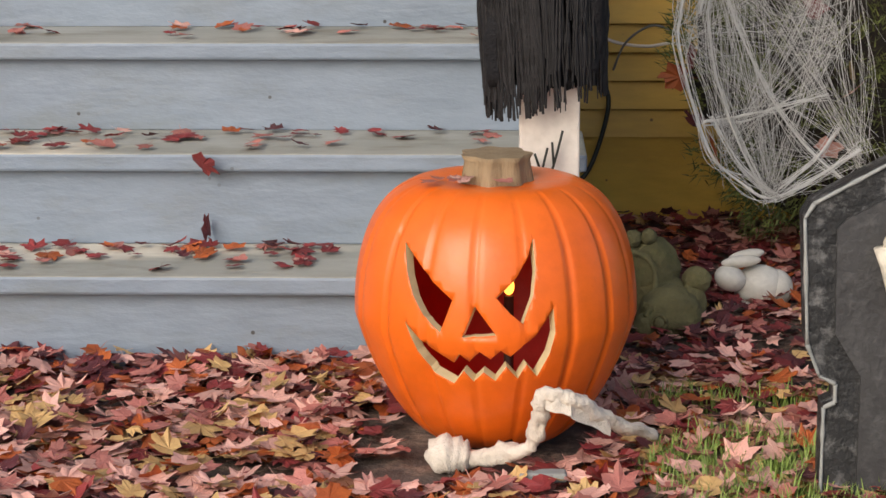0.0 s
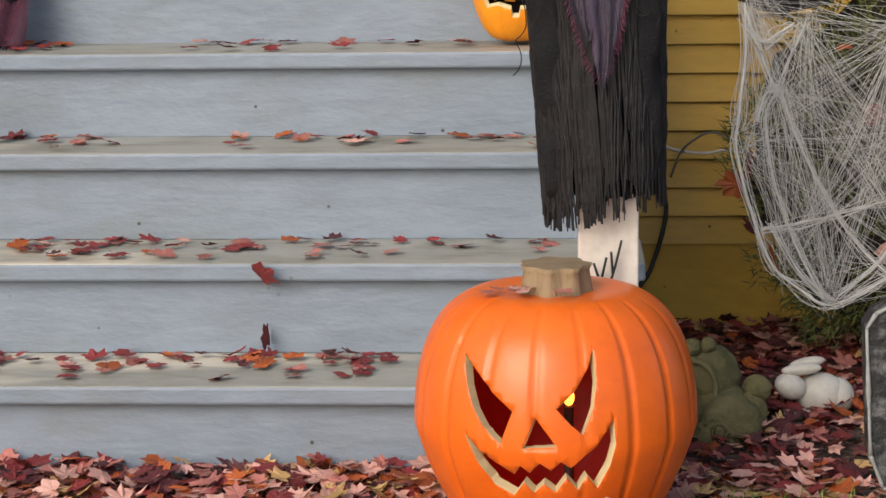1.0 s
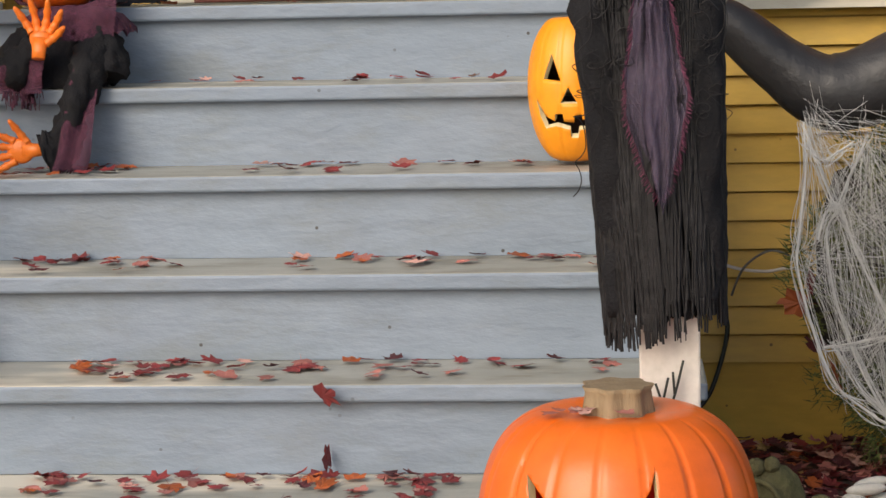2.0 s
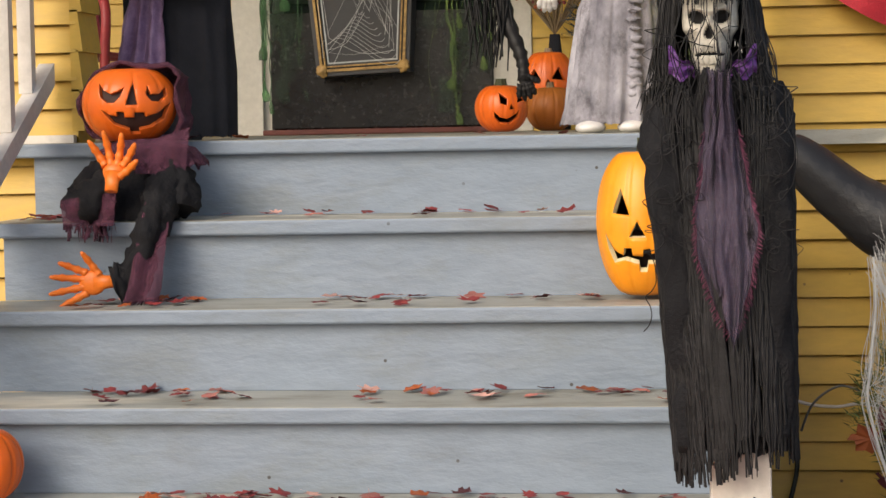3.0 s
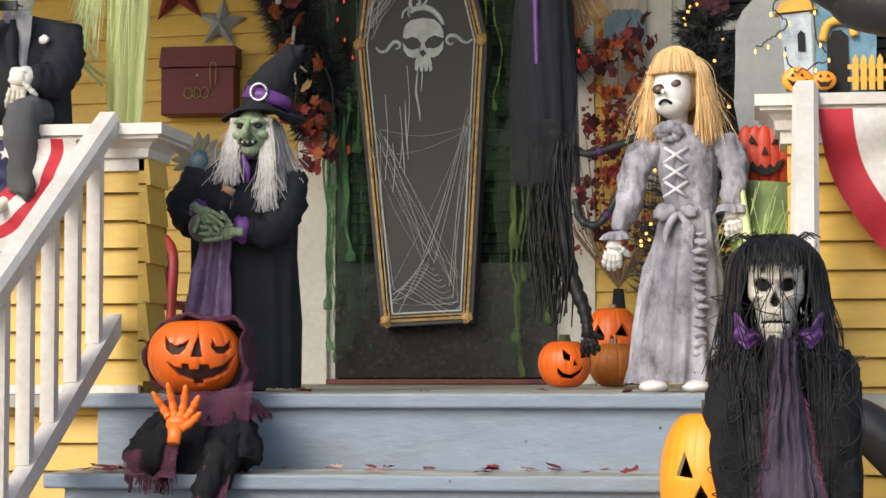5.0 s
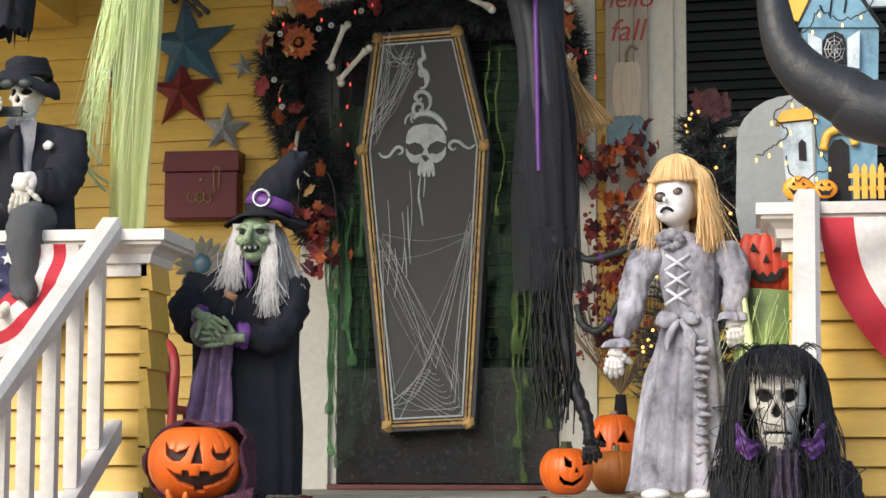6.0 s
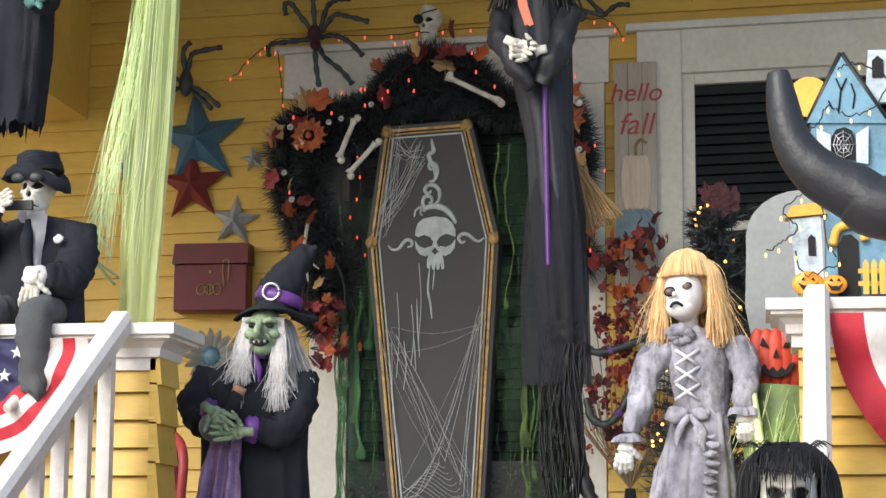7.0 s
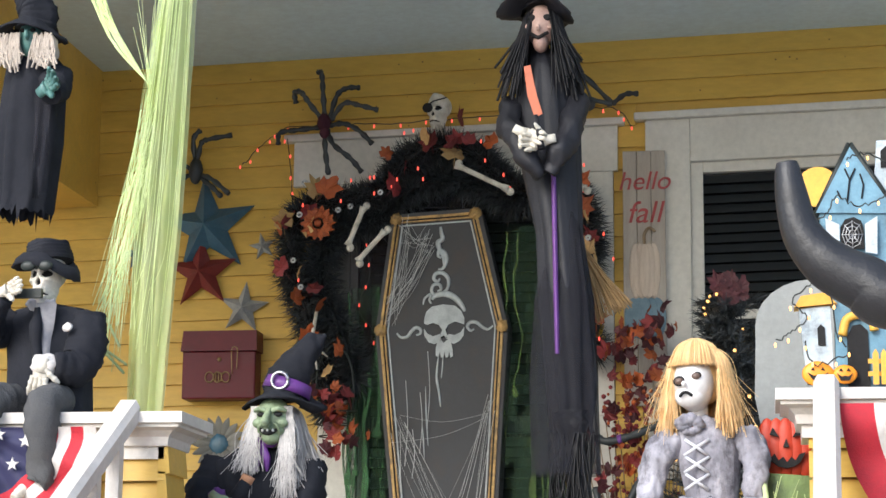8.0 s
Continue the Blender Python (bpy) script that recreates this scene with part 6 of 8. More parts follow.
# ---- green creepy cloth beside the coffin ----
def creepy(x0, x1, z0, z1, seed, hem):
    """Torn gauze: sheets full of holes, with the torn edges drawn out into thick drips."""
    th = thing("green_creepy_cloth", "ragged green gauze cloth hanging beside the coffin", "drape", "door drapes", at=(x0, 3.42, z1))
    rnd = random.Random(seed)
    w, h = x1 - x0, z1 - z0
    verts, fcs = [], []
    for k in range(3):
        nx, ny = 22, 110
        base = len(verts)
        for j in range(ny + 1):
            for i in range(nx + 1):
                u, v = i / nx, j / ny
                q = Vector((u * 2, v * 5, seed * 3 + k))
                verts.append((w * (u + 0.16 * noise.noise(q)), -0.012 * k - 0.02 * math.sin(u * 7 + v * 4 + seed + k) - 0.006, -h * v * (1 - 0.1 * k)))
        for j in range(ny):
            for i in range(nx):
                u, v = i / nx, j / ny
                hole = noise.noise(Vector((u * 3.2, v * 4.5, seed + 9 * k))) + 0.55 * noise.noise(Vector((u * 9, v * 16, seed + 5 * k)))
                edge = 0.9 * max(0, abs(u - 0.5) - 0.3) + 0.5 * max(0, v - 0.75)
                if hole > -0.12 + edge * 2.2:
                    a = base + j * (nx + 1) + i
                    fcs.append((a, a + 1, a + nx + 2, a + nx + 1))
    me = bpy.data.meshes.new("gauze")
    me.from_pydata(verts, [], fcs)
    me.materials.append(GREENCLOTH)
    ob = new("gauze", me)
    ob.parent = th
    bm = B()
    for i in range(9):
        x, v0 = w * rnd.random(), rnd.uniform(0.0, 0.55)
        v1 = min(1.03, v0 + rnd.uniform(0.3, 0.6))
        pts = []
        for s in range(12):
            v = lerp(v0, v1, s / 11)
            pts.append((x + 0.13 * w * noise.noise(Vector((i * 3.1, v * 6, seed))) + 0.05 * w * noise.noise(Vector((i * 3.1, v * 22, seed))), -0.05, -h * v))
        path = smooth_path(pts, 4)
        big = rnd.uniform(0.006, 0.017)
        tube(bm, path, [big * (0.35 + 0.8 * abs(noise.noise(Vector((t * 0.13, i, seed))))) + (big * 0.9 if t > len(path) - 4 else 0) for t in range(len(path))], n=8, flat=0.3)
    for i in range(46):
        x, v0 = w * rnd.random(), rnd.uniform(0, 0.7)
        ln = rnd.uniform(0.1, 0.35)
        pts = [(x + 0.25 * w * noise.noise(Vector((i * 1.7, s * 0.5, seed))), -0.04, -h * (v0 + ln * s / 4)) for s in range(5)]
        tube(bm, smooth_path(pts, 3), rnd.uniform(0.0006, 0.0014), n=3, caps=False)
    part("torn_edge", bm, hem, th, "thick green dripping threads")["kind"] = "stuff"


GREENCORD = material("green_cord", (0.12, 0.28, 0.11), (0.05, 0.14, 0.05), rough=0.9, vary=0.3, scale=14, alpha=0.6)
OLIVECORD = material("olive_cord", (0.17, 0.26, 0.07), (0.08, 0.13, 0.04), rough=0.9, vary=0.3, scale=14, alpha=0.6)
creepy(0.01, 0.2, 1.25, 2.7, 1, GREENCORD)
creepy(0.66, 0.97, 1.2, 2.95, 2, OLIVECORD)

# ---- garland over the door ----
def garland():
    P0 = plan(-0.214, 3.36, 2.817, 520, 460, 0.00226)
    th = thing("garland", "black tinsel garland with autumn leaves and red lights", "garland", at=tuple(P0(780, 260)))
    base = P0(780, 260)
    P = lambda x, y, d=0.0: P0(x, y, d) - base
    path = smooth_path([P(x, y) for x, y in ((592, 745), (575, 650), (545, 560), (518, 480), (520, 400), (560, 358), (630, 352), (690, 330), (730, 275), (790, 255), (860, 270), (900, 310), (960, 350), (1030, 340), (1062, 400), (1065, 470), (1050, 560), (1075, 640))], 8)
    rnd = random.Random(71)
    bm = B()
    verts, fcs = [], []
    inner = smooth_path([P(x, y, 0.02) for x, y in ((640, 690), (612, 600), (575, 520), (570, 450), (600, 405), (660, 390), (720, 340), (790, 310), (870, 325), (930, 360))], 8)
    for i in range(27000):
        strand = path if i % 3 else inner
        k = rnd.random() * (len(strand) - 1)
        a = int(k)
        p = strand[a].lerp(strand[min(a + 1, len(strand) - 1)], k - a)
        d = Vector((rnd.gauss(0, 1), rnd.gauss(0, 0.8), rnd.gauss(0, 1))).normalized()
        s = p + d * rnd.uniform(0.0, 0.03)
        e = p + d * rnd.uniform(0.06, 0.125) + Vector((0, 0, -0.008))
        side = d.cross(Vector((rnd.gauss(0, 1), 1, rnd.gauss(0, 1)))).normalized() * 0.0045
        k0 = len(verts)
        verts += [s - side, s + side, e]
        fcs.append((k0, k0 + 1, k0 + 2))
    me = bpy.data.meshes.new("tinsel")
    me.from_pydata(verts, [], fcs)
    me.materials.append(TINSEL)
    ob = new("tinsel", me)
    ob.parent = th
    bm = B()
    tube(bm, path, 0.035, n=10)
    part("core", bm, DARK, th)
    bm = B()
    sheet(bm, P(585, 400, 0.05), P(705, 380, 0.05), P(612, 720, 0.05), P(672, 700, 0.05), 24, 30, 0.03, seed=2)
    sheet(bm, P(690, 300, 0.04), P(960, 320, 0.04), P(690, 395, 0.04), P(985, 385, 0.04), 40, 10, 0.025, seed=3, droop=-0.02)
    part("shroud", bm, GAUZE, th, "black gauze gathered under the garland")
    for i in range(44):
        p = rnd.choice(path)
        d = Vector((rnd.gauss(0, 0.06), -0.09 - 0.03 * rnd.random(), rnd.gauss(0, 0.06)))
        bm = B()
        add_leaf(bm, Matrix.Translation(p + d) @ pose(0, 0, 0, rnd.uniform(50, 120), rnd.uniform(-50, 50), rnd.uniform(0, 360)), rnd, rnd.uniform(0.045, 0.085), 0.3)
        part("maple_leaf", bm, rnd.choice((LEAFRED[3], LEAFRED[3], LEAFRED[0], LEAFRED[0], LEAFRED[5])), th)
    for x, y in ((575, 402),):
        bm = B()
        for i in range(14):
            a = 2 * math.pi * i / 14
            c = P(x, y, -0.115)
            add_leaf(bm, Matrix.Translation(c + Vector((0.035 * math.cos(a), 0, 0.035 * math.sin(a)))) @ pose(0, 0, 0, 80, math.degrees(-a) + 90, 0), rnd, 0.04, 0.4, stalk=False)
        blob(bm, P(x, y, -0.125), 0.016, n=8, k=6)
        part("flower", bm, LEAFRED[3], th, "rust orange silk flower")
    for i in range(30):
        p = rnd.choice(path) + Vector((rnd.gauss(0, 0.06), -0.1, rnd.gauss(0, 0.06)))
        bm = B()
        blob(bm, p, (0.004, 0.004, 0.009), n=8, k=6)
        part("red_bulb", bm, REDLIGHT, th)
    for x, y in ((548, 325), (612, 378), (690, 347), (635, 372), (540, 385), (1070, 440), (530, 470), (545, 520)):
        bm = B()
        for i in range(7):
            a = 2 * math.pi * i / 7
            blob(bm, P(x, y, -0.12) + Vector((0.008 * math.cos(a), 0, 0.008 * math.sin(a))), (0.006, 0.004, 0.006), n=6, k=4)
        part("silver_flower", bm, SILVER, th)
    for a, b in (((660, 375), (632, 445)), ((700, 420), (650, 475)), ((830, 300), (925, 348)), ((1030, 325), (1065, 350))):
        bm = B()
        p, q = P(*a, -0.125), P(*b, -0.125)
        tube(bm, [p, p.lerp(q, 0.15), p.lerp(q, 0.85), q], [0.018, 0.011, 0.011, 0.018], n=10)
        blob(bm, p + Vector((0.012, 0, 0.006)), 0.016, n=8, k=6)
        blob(bm, q + Vector((0.01, 0, -0.01)), 0.017, n=8, k=6)
        part("bone", bm, BONE, th, "grey plastic bone", smooth=True)


garland()

# ---- lights along the door head ----
def string(name, label, pts, every, mat, sag=0.02, bulb=(0.004, 0.004, 0.009), seed=0, wire=0.0022):
    th = thing(name, label, "string lights", at=tuple(pts[0]))
    o = Vector(pts[0])
    path = smooth_path([Vector(p) - o for p in pts], 8)
    rnd = random.Random(seed)
    path = [p + Vector((0, 0, rnd.uniform(-sag, sag) * 0.3)) for p in path]
    bm = B()
    tube(bm, path, wire, n=5)
    part("wire", bm, WIRE, th)
    for i in range(0, len(path), every):
        bm = B()
        blob(bm, path[i] + Vector((rnd.uniform(-0.01, 0.01), -0.008, -0.014)), bulb, n=8, k=6)
        part("bulb", bm, mat, th)


string("string_lights", "red mini lights strung along the door head", [(-0.46, 3.4, 3.24), (-0.36, 3.4, 3.34), (-0.25, 3.4, 3.4), (0.0, 3.4, 3.405), (0.3, 3.4, 3.41), (0.6, 3.4, 3.42), (0.9, 3.4, 3.43), (1.12, 3.4, 3.44), (1.2, 3.4, 3.36)], 3, REDLIGHT, seed=2)
string("string_lights", "red mini lights hanging beside the door casing", [(-0.27, 3.42, 3.36), (-0.25, 3.42, 3.2), (-0.24, 3.42, 3.05), (-0.22, 3.42, 2.9)], 4, REDLIGHT, seed=3)
string("string_lights", "red mini lights trailing down the doorway", [(0.08, 3.4, 2.9), (0.1, 3.4, 2.75), (0.05, 3.4, 2.62), (0.12, 3.4, 2.5), (0.03, 3.4, 2.4)], 5, REDLIGHT, seed=4)

# ---- spiders on the wall ----
def spider(label, c, legs, body, mat_body, r=0.011):
    th = thing("toy_spider", label, "toy spider", "wall spiders", at=c)
    bm = B()
    for i, (b, off) in enumerate(body):
        blob(bm, off, b, lump=0.1, seed=i)
    part("body", bm, mat_body, th, smooth=True)
    for lg in legs:
        bm = B()
        path = smooth_path(lg, 6)
        tube(bm, path, [r * (1 + 0.25 * math.sin(i * 1.9)) for i in range(len(path))], n=7)
        part("leg", bm, TINSEL, th, smooth=True)


k = 0.0022
def SP(pts):
    return [Vector((x * k, -0.02 - 0.03 * math.sin(i), -y * k)) for i, (x, y) in enumerate(pts)]
spider("black plush spider with maroon body above the door", (-0.1, 3.4, 3.41), [SP(p) for p in (
    ([(-5, -8), (-30, -40), (-45, -60), (-60, -62), (-60, -45)]), ([(0, -10), (-2, -60), (-5, -95), (-14, -102)]), ([(10, -8), (25, -50), (45, -65), (68, -68)]), ([(12, -5), (40, -35), (70, -30), (105, -22)]),
    ([(10, 5), (40, 5), (70, 20), (95, 45)]), ([(5, 12), (20, 45), (55, 75), (75, 100)]), ([(0, 15), (5, 60), (12, 105)]), ([(-10, 8), (-50, 15), (-85, 20), (-90, 40)]))],
    [((0.03, 0.03, 0.04), (0, -0.03, 0)), ((0.022, 0.025, 0.022), (0.005, -0.04, -0.05))], material("maroon_plush", (0.08, 0.015, 0.03), rough=0.9, bump=0.8, bscale=200))
spider("black plush spider clinging to the yellow wall", (-0.66, 3.42, 3.22), [SP(p) for p in (
    ([(0, -5), (10, -50), (25, -60), (70, -70)]), ([(0, -8), (-5, -60), (10, -80)]), ([(5, 5), (35, 20), (70, 50)]), ([(5, 10), (30, 30), (55, 55)]), ([(-5, 5), (-30, 20), (-50, 60)]), ([(-5, 0), (-40, -20), (-60, 0)]))],
    [((0.03, 0.03, 0.06), (0, -0.03, 0))], TINSEL)
spider("black plush spider behind the hanging witch", (1.12, 3.42, 3.46), [SP(p) for p in (([(0, 0), (-60, -10), (-90, -5)]), ([(0, 0), (-60, -60), (-95, -75), (-85, -60)]), ([(0, 0), (25, -15), (50, -15)]))], [((0.03, 0.03, 0.03), (-0.1, -0.03, 0))], TINSEL)

bm = B()
skull(bm, pose(0.391, 3.37, 3.458, 0, 0, -22) @ Matrix.Scale(0.62, 4), 0, 1)
blob(bm, (0.352, 3.318, 3.447), (0.022, 0.01, 0.021), 1)
tube(bm, [(0.335, 3.33, 3.445), (0.375, 3.31, 3.472), (0.43, 3.33, 3.492)], 0.0028, mi=1, n=5)
tagged(part("skull_ornament", bm, [BONE, DARK]), "grey skull ornament with eye patch on the door head", "skull")

# ---- stars, letter box, tin flower ----
def star(label, c, r, mat, turn):
    th = thing("tin_star", label, "wall star", "tin stars", at=c)
    bm = B()
    hub = bm.verts.new((0, -0.35 * r, 0))
    back = bm.verts.new((0, 0.0, 0))
    ring = []
    for i in range(10):
        a = math.pi / 2 + turn + math.pi * i / 5
        q = r if i % 2 == 0 else 0.4 * r
        ring.append(bm.verts.new((q * math.cos(a), -0.02 * r, q * math.sin(a))))
    for i in range(10):
        bm.faces.new((ring[i], ring[(i + 1) % 10], hub))
        bm.faces.new((ring[(i + 1) % 10], ring[i], back))
    bmesh.ops.recalc_face_normals(bm, faces=bm.faces)
    part("star_body", bm, mat, th)


star("large dark blue tin star on the yellow wall", (-0.62, 3.47, 2.99), 0.225, STARBLUE, 0.1)
star("dark red tin star on the yellow wall", (-0.64, 3.46, 2.79), 0.165, STARRED, 0.05)
star("galvanised tin star above the letter box", (-0.455, 3.47, 2.635), 0.115, STARGREY, -0.1)
star("small patterned tin star on the yellow wall", (-0.378, 3.47, 2.9), 0.062, STARGREY, 0.2)
star("small dark tin star behind the gauze", (-0.93, 3.47, 2.88), 0.07, STARBLUE, 0.2)
mb = thing("letter_box", "maroon metal wall letter box with brass ornament", "letter box", at=(-0.53, 3.4, 2.24))
bm = B()
box(bm, (-0.16, -0.02, 0), (0.155, 0.08, 0.2), bevel=0.006)
part("body", bm, MAROON, mb)
bm = B()
prism(bm, [(-0.165, 0.2), (0.162, 0.2), (0.16, 0.285), (-0.155, 0.285)], -0.035, 0.08)
bmesh.ops.recalc_face_normals(bm, faces=bm.faces)
part("lid", bm, MAROON, mb)
bm = B()
for cx in (-0.035, 0.0, 0.035):
    tube(bm, [(-0.005 + cx + 0.018 * math.cos(a), -0.026, 0.09 + 0.022 * math.sin(a)) for a in (2 * math.pi * i / 14 for i in range(15))], 0.0028, n=5)
for x in (-0.012, 0.0, 0.012):
    tube(bm, [(x, -0.026, 0.072), (x, -0.026, 0.108)], 0.003, n=5)
part("ornament", bm, BRASS, mb, "scrolled brass ornament")
bm = B()
tube(bm, smooth_path([(0.06, -0.035, 0.1), (0.055, -0.035, 0.2), (0.07, -0.035, 0.215), (0.08, -0.035, 0.2), (0.078, -0.035, 0.12)], 5), 0.0022, n=5)
part("hook", bm, BRASS, mb)
bm = B()
blob(bm, (0.0, -0.022, 0.165), (0.009, 0.006, 0.009))
part("lock", bm, BRASS, mb)
sf = thing("tin_flower", "weathered metal sunflower against the yellow wall", "wall flower", at=(-0.53, 3.42, 2.055))
for i in range(16):
    a = 2 * math.pi * i / 16
    bm = B()
    rows = []
    for j in range(6):
        v = j / 5
        w = 0.017 * math.sin(math.pi * (0.1 + 0.85 * v))
        rows.append([Vector(((0.035 + 0.08 * v) * math.cos(a) - w * s * math.sin(a), -0.01 - 0.02 * v - 0.004 * (1 - s * s), (0.035 + 0.08 * v) * math.sin(a) + w * s * math.cos(a))) for s in (-1, -0.3, 0.3, 1)])
    grid(bm, rows)
    part("petal", bm, PETAL, sf)
bm = B()
blob(bm, (0, -0.01, 0), (0.042, 0.014, 0.042), lump=0.2)
part("disc", bm, STARBLUE, sf)
bm = B()
tube(bm, [(0, 0.02, 0), (0.01, 0.04, -0.5), (0.0, -0.2, -0.937)], 0.006)
part("stalk", bm, PETAL, sf)

# ---- window ----
win = thing("window_1", "dark window with closed blinds in cream casing", "window", kind="structure")
for lo, hi, nm in (((1.25, WALL - 0.03, 1.9), (1.435, WALL + 0.02, 3.4), "casing"), ((2.5, WALL - 0.03, 1.9), (2.69, WALL + 0.02, 3.4), "casing"), ((1.435, WALL - 0.03, 3.215), (2.5, WALL + 0.02, 3.4), "head_casing"), ((1.205, WALL - 0.055, 3.4), (2.72, WALL + 0.02, 3.432), "head_cap"), ((1.435, WALL - 0.03, 1.9), (2.5, WALL + 0.02, 1.97), "sill")):
    bm = B()
    box(bm, lo, hi, bevel=0.004)
    part(nm, bm, CREAM, win)
for lo, hi in (((1.435, WALL - 0.005, 1.97), (1.487, WALL + 0.04, 3.215)), ((2.45, WALL - 0.005, 1.97), (2.5, WALL + 0.04, 3.215)), ((1.487, WALL - 0.004, 3.17), (2.45, WALL + 0.038, 3.215)), ((1.487, WALL - 0.004, 1.97), (2.45, WALL + 0.038, 2.02)), ((1.487, WALL + 0.0, 2.55), (2.45, WALL + 0.03, 2.59))):
    bm = B()
    box(bm, lo, hi, bevel=0.003)
    part("sash", bm, CREAM, win)
bm = B()
box(bm, (1.487, WALL + 0.03, 2.0), (2.45, WALL + 0.034, 3.18))
part("pane", bm, GLASS, win)
z = 2.05
while z < 3.16:
    bm = B()
    box(bm, (-0.48, -0.002, -0.02), (0.48, 0.002, 0.02), m=pose(1.968, WALL + 0.012, z, -30))
    part("blind_slat", bm, BLINDS, win)
    z += 0.042

settle(win.children)

# ---- painted board sign ----
sg = thing("wooden_sign", "tall whitewashed board painted with red words and pumpkins", "sign", at=(1.245, 3.45, 2.2))
for i in range(3):
    bm = B()
    box(bm, (-0.088 + i * 0.059, -0.012, 0), (-0.088 + i * 0.059 + 0.0572, 0.012, 1.065), bevel=0.002)
    part("plank", bm, SIGNWHITE, sg)
for word, z, size in (("hello", 0.9, 0.11), ("fall", 0.76, 0.13)):
    cu = bpy.data.curves.new("lettering", "FONT")
    cu.body, cu.size, cu.extrude, cu.align_x = word, size, 0.001, "CENTER"
    cu.shear = 0.25
    cu.materials.append(REDPAINT)
    ob = new("lettering", cu)
    ob.parent = sg
    ob.matrix_local = pose(0.0, -0.0145, z, 90)
for mat, z, w, h in ((BLUEPAINT, 0.36, 0.082, 0.085), (material("cream_paint", (0.6, 0.5, 0.4), (0.45, 0.36, 0.28), rough=0.6, scale=14, stretch=(5, 1, 0.5)), 0.56, 0.062, 0.115)):
    for i in (-2, 2, -1, 1, 0):
        bm = B()
        blob(bm, (i * w * 0.3, -0.012 - 0.002 * (2 - abs(i)), z), (w * 0.45, 0.004, h), n=16, k=10)
        part("painted_pumpkin_lobe", bm, mat, sg)
bm = B()
tube(bm, smooth_path([(0, -0.02, 0.67), (0.0, -0.02, 0.71), (0.02, -0.02, 0.735), (0.045, -0.02, 0.72)], 4), 0.006)
part("painted_stalk", bm, STEM, sg)

# ---- dark tree with lights, by the window ----
def dark_tree():
    th = thing("christmas_tree", "black artificial tree with small warm lights", "artificial tree", at=(1.6, 2.4, PORCH))
    rnd = random.Random(15)
    bm = B()
    tube(bm, [(0, 0, 0), (0, 0, 1.36)], [0.025, 0.008])
    part("trunk", bm, TINSEL, th)
    verts, fcs = [], []
    for i in range(260):
        z = rnd.uniform(0.25, 1.33)
        a = rnd.uniform(0, 6.28)
        ln = 0.24 * (1 - (z - 0.2) / 1.25) + 0.075
        d = Vector((math.cos(a), math.sin(a), 0.25))
        for s in range(80):
            t = rnd.uniform(0.1, 1)
            p = Vector((0, 0, z)) + d * ln * t
            n = Vector((rnd.gauss(0, 1), rnd.gauss(0, 1), rnd.gauss(0, 1))).normalized()
            side = n.cross(d).normalized() * 0.0032
            k0 = len(verts)
            verts += [p - side, p + side, p + n * 0.035 + d * 0.02]
            fcs.append((k0, k0 + 1, k0 + 2))
    me = bpy.data.meshes.new("needles")
    me.from_pydata(verts, [], fcs)
    me.materials.append(TINSEL)
    ob = new("needles", me)
    ob.parent = th
    for i in range(34):
        z = rnd.uniform(0.3, 1.35)
        a = rnd.uniform(math.pi, 2 * math.pi)
        ln = 0.26 * (1 - (z - 0.2) / 1.3) + 0.05
        bm = B()
        blob(bm, (ln * math.cos(a), ln * math.sin(a), z), 0.006, n=8, k=6)
        part("bulb", bm, WARMLIGHT, th)
    bm = B()
    for i in range(10):
        add_leaf(bm, pose(rnd.uniform(-0.05, 0.05), -0.05, 1.36 + rnd.uniform(-0.04, 0.04), 80, rnd.uniform(-90, 90), 0), rnd, 0.05, 0.3)
    part("leaf_spray", bm, LEAFRED[4], th)


dark_tree()

# ---- autumn flowers in a basket by the wall ----
mums = thing("dried_flowers", "red and orange dried flowers in a hanging bunch", "flowers", at=(1.22, 3.3, 1.5))
rnd = random.Random(17)
bm = B()
for i in range(60):
    a, b = rnd.uniform(-1.2, 1.2), rnd.uniform(0.2, 0.75)
    tube(bm, [(0, 0, 0), (0.35 * math.sin(a) * b, -0.05, 0.4 * b), (0.45 * math.sin(a) * b - 0.02, -0.08 * rnd.random(), 0.9 * b)], 0.0022, n=4, caps=False)
part("dry_stalk", bm, STEM, mums)["kind"] = "stuff"
bm = B()
for i in range(200):
    blob(bm, (rnd.gauss(-0.02, 0.09), rnd.uniform(-0.12, 0), rnd.uniform(0.1, 0.75)), rnd.uniform(0.005, 0.012), n=6, k=4, mi=rnd.choice((0, 0, 1)))
part("berry_cluster", bm, [LEAFRED[0], LEAFRED[3]], mums)["kind"] = "stuff"
bm = B()
for i in range(130):
    add_leaf(bm, pose(rnd.gauss(-0.02, 0.09), rnd.uniform(-0.14, 0), rnd.uniform(0.2, 1.1), rnd.uniform(40, 120), rnd.uniform(-90, 90), rnd.uniform(0, 360)), rnd, rnd.uniform(0.03, 0.06), 0.4, mi=rnd.choice((0, 1, 2)))
part("leaves", bm, [LEAFRED[4], LEAFRED[0], LEAFRED[3]], mums)
bm = B()
tube(bm, [(0, 0, 0.0), (0, 0, -0.38)], [0.02, 0.06])
part("vase", bm, SUIT, mums)
yf = thing("yellow_flower", "yellow artificial flower beside the door casing", "flower", at=(1.03, 3.38, 2.42))
bm = B()
for i in range(50):
    a, b = rnd.uniform(0, 6.28), rnd.uniform(0.02, 0.06)
    tube(bm, [(0, 0, -0.06), (b * math.cos(a), -0.03 + b * 0.5 * math.sin(a), 0.07 + rnd.uniform(-0.04, 0.04))], [0.006, 0.002], n=4)
